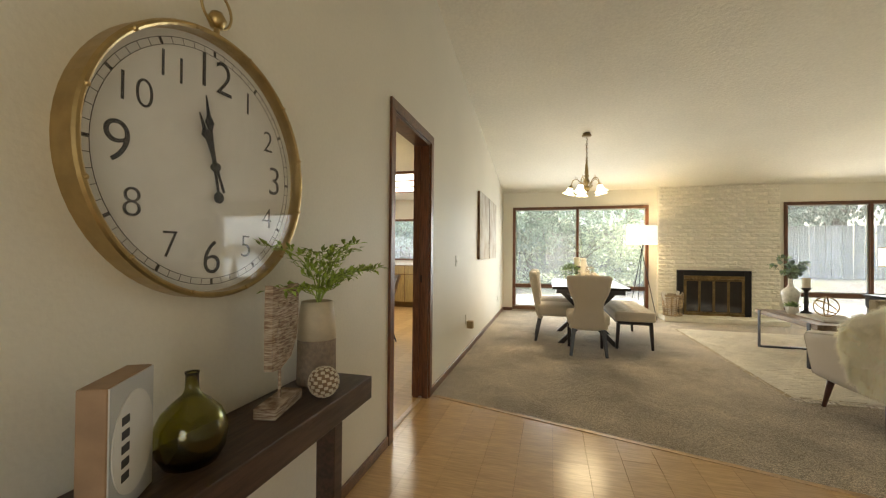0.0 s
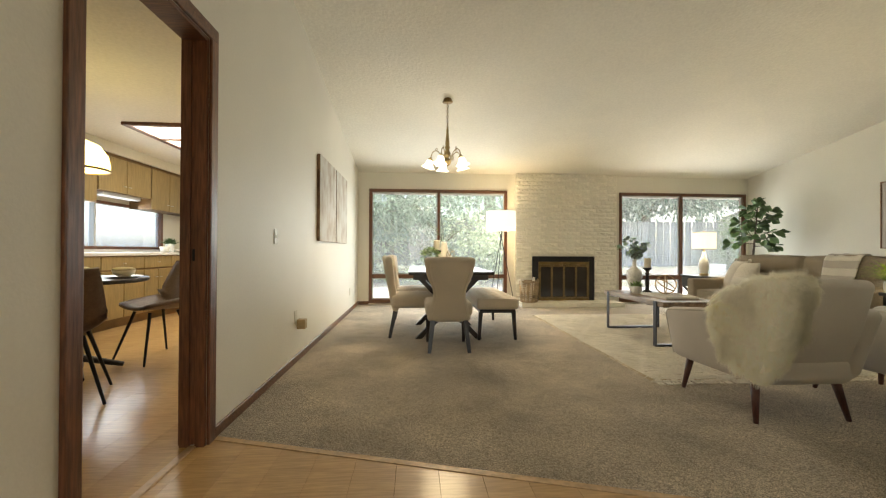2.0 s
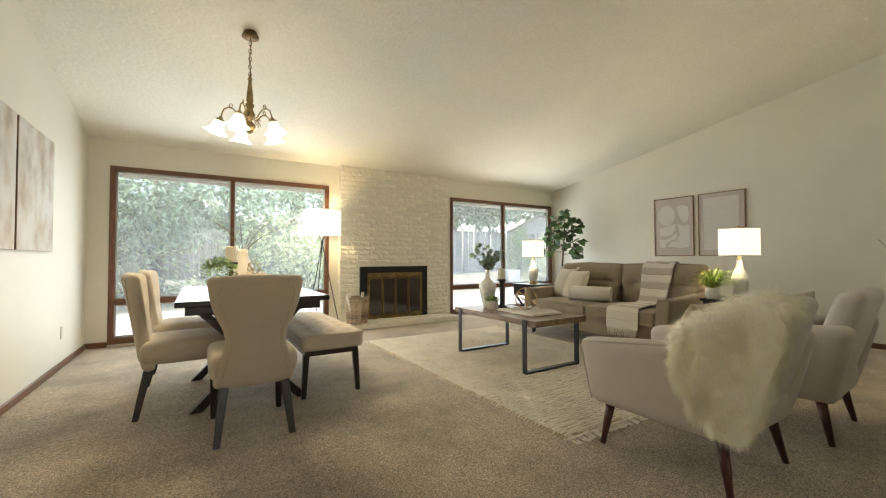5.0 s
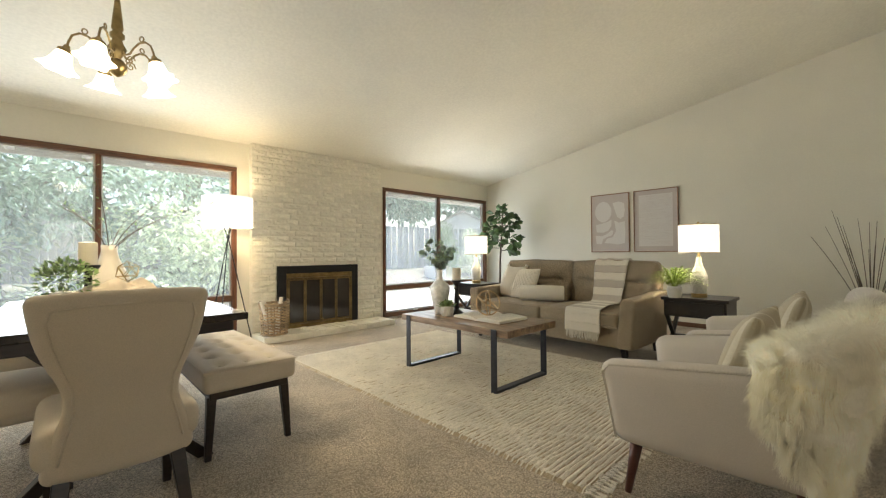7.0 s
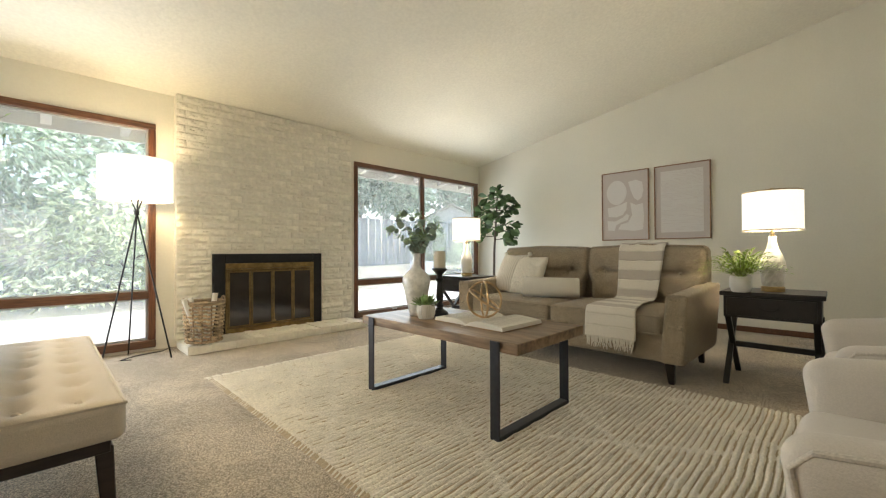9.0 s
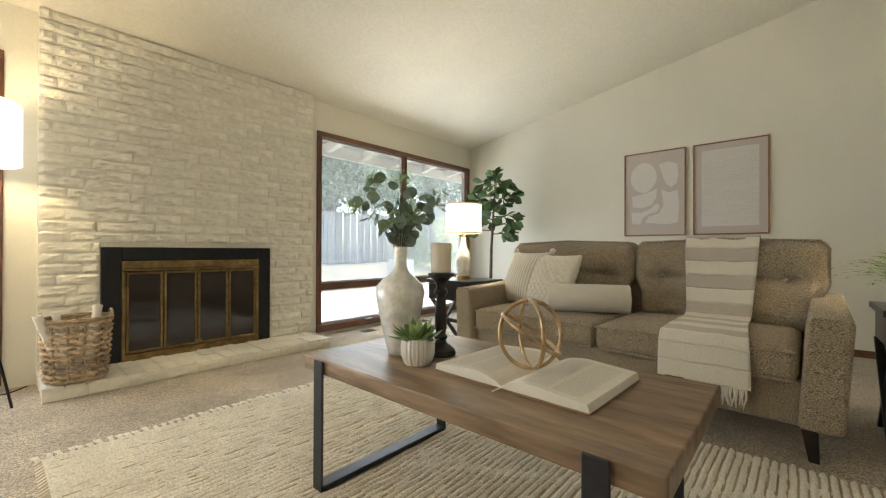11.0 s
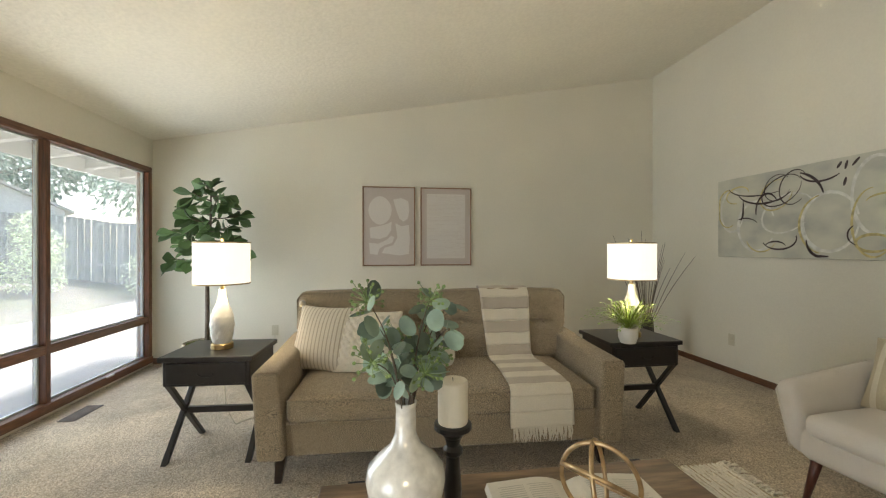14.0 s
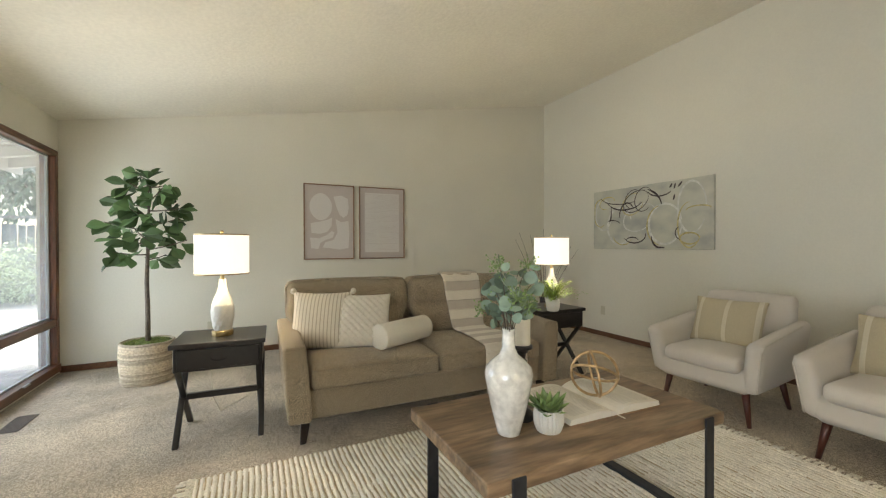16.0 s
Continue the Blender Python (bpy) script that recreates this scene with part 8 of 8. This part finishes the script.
tree("garden_tree", "leafy tree at the edge of the garden", -5.5, 15.0, 4.0, 0.2, [(-0.5, -0.4, 2.6, 1.5, 1.3, 1.3), (0.9, 0.2, 3.4, 1.6, 1.3, 1.2), (0.2, 0, 4.8, 1.8, 1.5, 1.2)], 380, 0.20, "leaf_tree")
tree("garden_tree", "leafy tree hanging over the fence beside the patio", 6.6, 17.6, 4.5, 0.22, [(-1.5, -0.6, 2.6, 1.5, 1.0, 1.0), (0.4, -0.8, 2.5, 1.6, 1.0, 0.9), (2.0, -0.4, 2.9, 1.4, 1.0, 1.0), (0.2, 0, 4.2, 2.6, 1.5, 1.2), (0.6, -0.2, 3.2, 2.2, 1.0, 0.8)], 700, 0.22, "leaf_far")
tree("shrub", "broad pale-leaved shrub outside the dining window", 2.3, 13.6, 0.9, 0.06, [(-0.7, 0, 0.75, 1.2, 0.9, 0.8), (0.7, -0.2, 0.9, 1.2, 0.9, 0.9), (0.1, 0.1, 1.6, 1.5, 0.9, 0.7), (1.6, 0.3, 0.9, 1.1, 0.8, 0.9)], 950, 0.19, "leaf_pale", "shrub")
tree("shrub", "low pale flowering shrub by the patio", 0.6, 12.9, 0.4, 0.04, [(0, 0, 0.3, 0.9, 0.6, 0.35), (1.1, -0.2, 0.3, 0.9, 0.6, 0.35), (-1.4, 0.2, 0.25, 0.8, 0.5, 0.3)], 1000, 0.14, "leaf_pale", "shrub")
tree("shrub", "tall pale-leaved shrub before the fence", -1.6, 13.9, 0.9, 0.06, [(-0.6, 0, 0.8, 1.1, 0.8, 0.8), (0.6, -0.1, 1.0, 1.1, 0.8, 0.9), (0.0, 0.1, 1.6, 1.1, 0.8, 0.6)], 850, 0.18, "leaf_pale", "shrub")
tree("shrub", "tall pale-leaved shrub before the fence", 4.4, 14.6, 0.9, 0.06, [(-0.7, 0, 0.8, 1.1, 0.8, 0.8), (0.6, -0.1, 1.0, 1.1, 0.8, 0.9), (0.0, 0.1, 1.7, 1.1, 0.8, 0.7)], 850, 0.18, "leaf_pale", "shrub")
tree("conifer_shrub", "rounded green conifer before the fence", 11.9, 14.9, 1.2, 0.08, [(0, 0, 0.5, 0.75, 0.7, 0.7), (0.05, 0, 1.1, 0.6, 0.55, 0.7), (0.0, 0, 1.7, 0.38, 0.35, 0.5)], 4200, 0.07, "leaf_hedge", "shrub")
tree("shrub", "pale variegated shrub beside the green conifer", 12.7, 14.0, 0.6, 0.05, [(0, 0, 0.5, 0.6, 0.6, 0.6), (0.1, 0, 1.1, 0.5, 0.5, 0.6), (0, 0.1, 1.6, 0.35, 0.35, 0.4)], 3000, 0.08, "leaf_pale", "shrub")
tree("hedge", "clipped yellow-green hedge along the side fence", 13.6, 10.2, 0.5, 0.06, [(0, -1.9, 0.75, 0.6, 0.9, 0.85), (0.1, -0.7, 0.8, 0.6, 0.9, 0.85), (0, 0.5, 0.75, 0.6, 0.9, 0.85), (0.1, 1.6, 0.75, 0.6, 0.8, 0.8)], 3600, 0.09, "leaf_pale", "hedge")
pb = thing("planter_box", "pale square planter box on the garden ground", "planter", pose(10.3, 13.7, ground_z(10.3, 13.7)))
b = bmesh.new()
for q in ((-0.28, -0.28, 0.28, -0.24), (-0.28, 0.24, 0.28, 0.28), (-0.28, -0.24, -0.24, 0.24), (0.24, -0.24, 0.28, 0.24)):
    box(b, q[0], q[1], -0.03, q[2], q[3], 0.42)
part("box", b, "trim_white", pb)
part("soil", bx(-0.24, -0.24, 0.0, 0.24, 0.24, 0.36), "soil", pb)

sh = thing("shed", "white gabled shed behind the garden fence", "shed", pose(16.6, 18.2, 0.3, 0, 0, -48))
part("wall", bx(-1.5, -1.3, 0, 1.5, 1.3, 2.2), "shed_wall", sh)
for k in range(12):
    part("siding_board", bx(-1.52, -1.33, 0.05 + k * 0.18, 1.52, -1.3005, 0.05 + k * 0.18 + 0.165), "shed_wall", sh)
part("gable", prism(bmesh.new(), [(-1.5, 2.2), (1.5, 2.2), (0, 2.95)], "y", -1.3, 1.3), "shed_wall", sh)
for s in (-1, 1):
    part("roof", prism(bmesh.new(), [(s * 1.75, 2.10), (0, 2.97), (0, 3.05), (s * 1.75, 2.18)], "y", -1.5, 1.5), "soffit", sh)

# ---- pieces: hearth, bricks, floor boards ----
hearth = structure(new("hearth"), "raised hearth of cream painted bricks")
part("base", bx(CX0 + 0.006, 7.755, 0.0, 4.0, CY + 0.01, 0.067), "mortar", hearth)
random.seed(61)


def rough_brick(w, d, h, rough, seed):
    """A split-face brick: its front (local -y) is uneven."""
    b = bmesh.new()
    nx, nz = max(4, int(w / 0.022)), 4
    grid = []
    for k in range(nz + 1):
        row = []
        for i in range(nx + 1):
            u, v = i / nx, k / nz
            edge = min(1, 4 * min(u, 1 - u) * nx / 4, 4 * min(v, 1 - v))
            o = -rough * (0.45 + 0.75 * noise.noise((u * w * 17 + v * 1.1 + seed * 7, v * 2.0 + seed, seed)) + 0.18 * noise.noise((u * w * 40, v * 4, seed * 3))) * edge
            row.append(b.verts.new((w * u, o, h * v)))
        grid.append(row)
    for k in range(nz):
        for i in range(nx):
            b.faces.new((grid[k][i], grid[k][i + 1], grid[k + 1][i + 1], grid[k + 1][i]))
    back = {}
    rim = [grid[0][i] for i in range(nx + 1)] + [grid[k][nx] for k in range(1, nz + 1)] + [grid[nz][i] for i in range(nx - 1, -1, -1)] + [grid[k][0] for k in range(nz - 1, 0, -1)]
    bk = [b.verts.new((v.co.x, d, v.co.z)) for v in rim]
    for i in range(len(rim)):
        j = (i + 1) % len(rim)
        b.faces.new((rim[j], rim[i], bk[i], bk[j]))
    return b


kinds = {}


def brick_ob(name, w, d, h, rough, parent, m, variants=7, material="brick"):
    key = (round(w, 3), round(d, 3), round(h, 3), random.randrange(variants))
    if key not in kinds:
        kinds[key] = part(name, rough_brick(w, d, h, rough, len(kinds) + 1), material, parent)
        ob = kinds[key]
    else:
        ob = new(name, kinds[key].data)
        ob.parent = parent
    ob.matrix_basis = m
    return ob


COURSE, BL = 0.0722, 0.335
row, z = 0, 0.072
while z + COURSE - 0.008 < zc(CY) - 0.002:
    x = CX0 - (0.04 if row % 2 else BL / 2) - rnd(0.0, 0.11)
    while x < CX1 - 0.02:
        a, c = max(x, CX0), min(x + BL - 0.008, CX1)
        parts_ = [(a, c)]
        if z + COURSE - 0.012 > FZ0 and z < FZ1 - 0.004:
            parts_ = [(a, min(c, FX0 - 0.003)), (max(a, FX1 + 0.003), c)]
        for p, q in parts_:
            if q - p > 0.03:
                brick_ob("brick", q - p, 0.02, COURSE - 0.008, 0.021, chimney, pose(p, CY - rnd(0.0, 0.004), z))
        x += BL
    row, z = row + 1, z + COURSE
part("brick_return", bx(CX1 - 0.008, CY + 0.02, 0.072, CX1, YN - 0.001, zc(YN) - 0.004), "mortar", chimney)
part("brick_return", bx(CX0, CY + 0.02, 0.072, CX0 + 0.008, YN - 0.001, zc(YN) - 0.004), "mortar", chimney)
x = CX0
while x < 3.99:
    w = min(0.098, 4.0 - x)
    ob = brick_ob("brick", w - 0.006, 0.05, 0.20, 0.011, hearth, pose(x, 7.95, 0.040, -90), 5)
    ob.matrix_basis = pose(x, 7.746, 0.0765 + rnd(-0.005, 0.004), -90)
    ob2 = brick_ob("brick", w - 0.006, 0.05, 0.215, 0.011, hearth, pose(x, 7.952, 0.0765 + rnd(-0.005, 0.004), -90), 5)
    x += 0.098
x = CX0
while x < 3.99:
    w = min(0.20, 4.0 - x)
    brick_ob("brick", w - 0.006, 0.02, 0.060, 0.006, hearth, pose(x, 7.742, 0.003), 5)
    x += 0.20

fb = structure(new("floor_boards"), "glossy golden laminate floor boards in hall and kitchen")
boards = {}


def board_piece(x0, y0, x1, y1, clip):
    """A board cut to a convex outline."""
    poly = [(x0, y0), (x1, y0), (x1, y1), (x0, y1)]
    for (ax, ay), (bx_, by) in zip(clip, clip[1:] + clip[:1]):
        out = []
        for (px, py), (qx, qy) in zip(poly, poly[1:] + poly[:1]):
            sp = (bx_ - ax) * (py - ay) - (by - ay) * (px - ax)
            sq = (bx_ - ax) * (qy - ay) - (by - ay) * (qx - ax)
            if sp >= 0:
                out.append((px, py))
            if sp * sq < 0:
                t = sp / (sp - sq)
                out.append((px + (qx - px) * t, py + (qy - py) * t))
        poly = out
        if len(poly) < 3:
            return
    part("board", prism(bmesh.new(), poly, "z", -0.02, 0.0), "laminate", fb)


hall = [(XW - 0.12, YF), (XS, YF), (XS, carpet_y(XS) - 0.04), (XW - 0.12, carpet_y(XW - 0.12) - 0.04)]
kit = [(KX, KY0), (XW - 0.1201, KY0), (XW - 0.1201, KY1), (KX, KY1)]
BW = 0.19
for area, (lx0, ly0, lx1, ly1) in ((hall, (XW - 0.12, YF, XS, 3.2)), (kit, (KX, KY0, XW - 0.12, KY1))):
    x = lx0 - 0.05
    while x < lx1:
        y = ly0 - rnd(0, 1.2)
        while y < ly1:
            board_piece(x, y, x + BW - 0.0012, y + 1.28 - 0.0012, area)
            y += 1.28
        x += BW
structure(part("floor_underlay", box(bx(KX, KY0, -0.07, XW - 0.121, KY1, -0.0205), XW - 0.12, YF, -0.07, XS, 3.05, -0.0205), "joint"), "underlay beneath the floor boards")
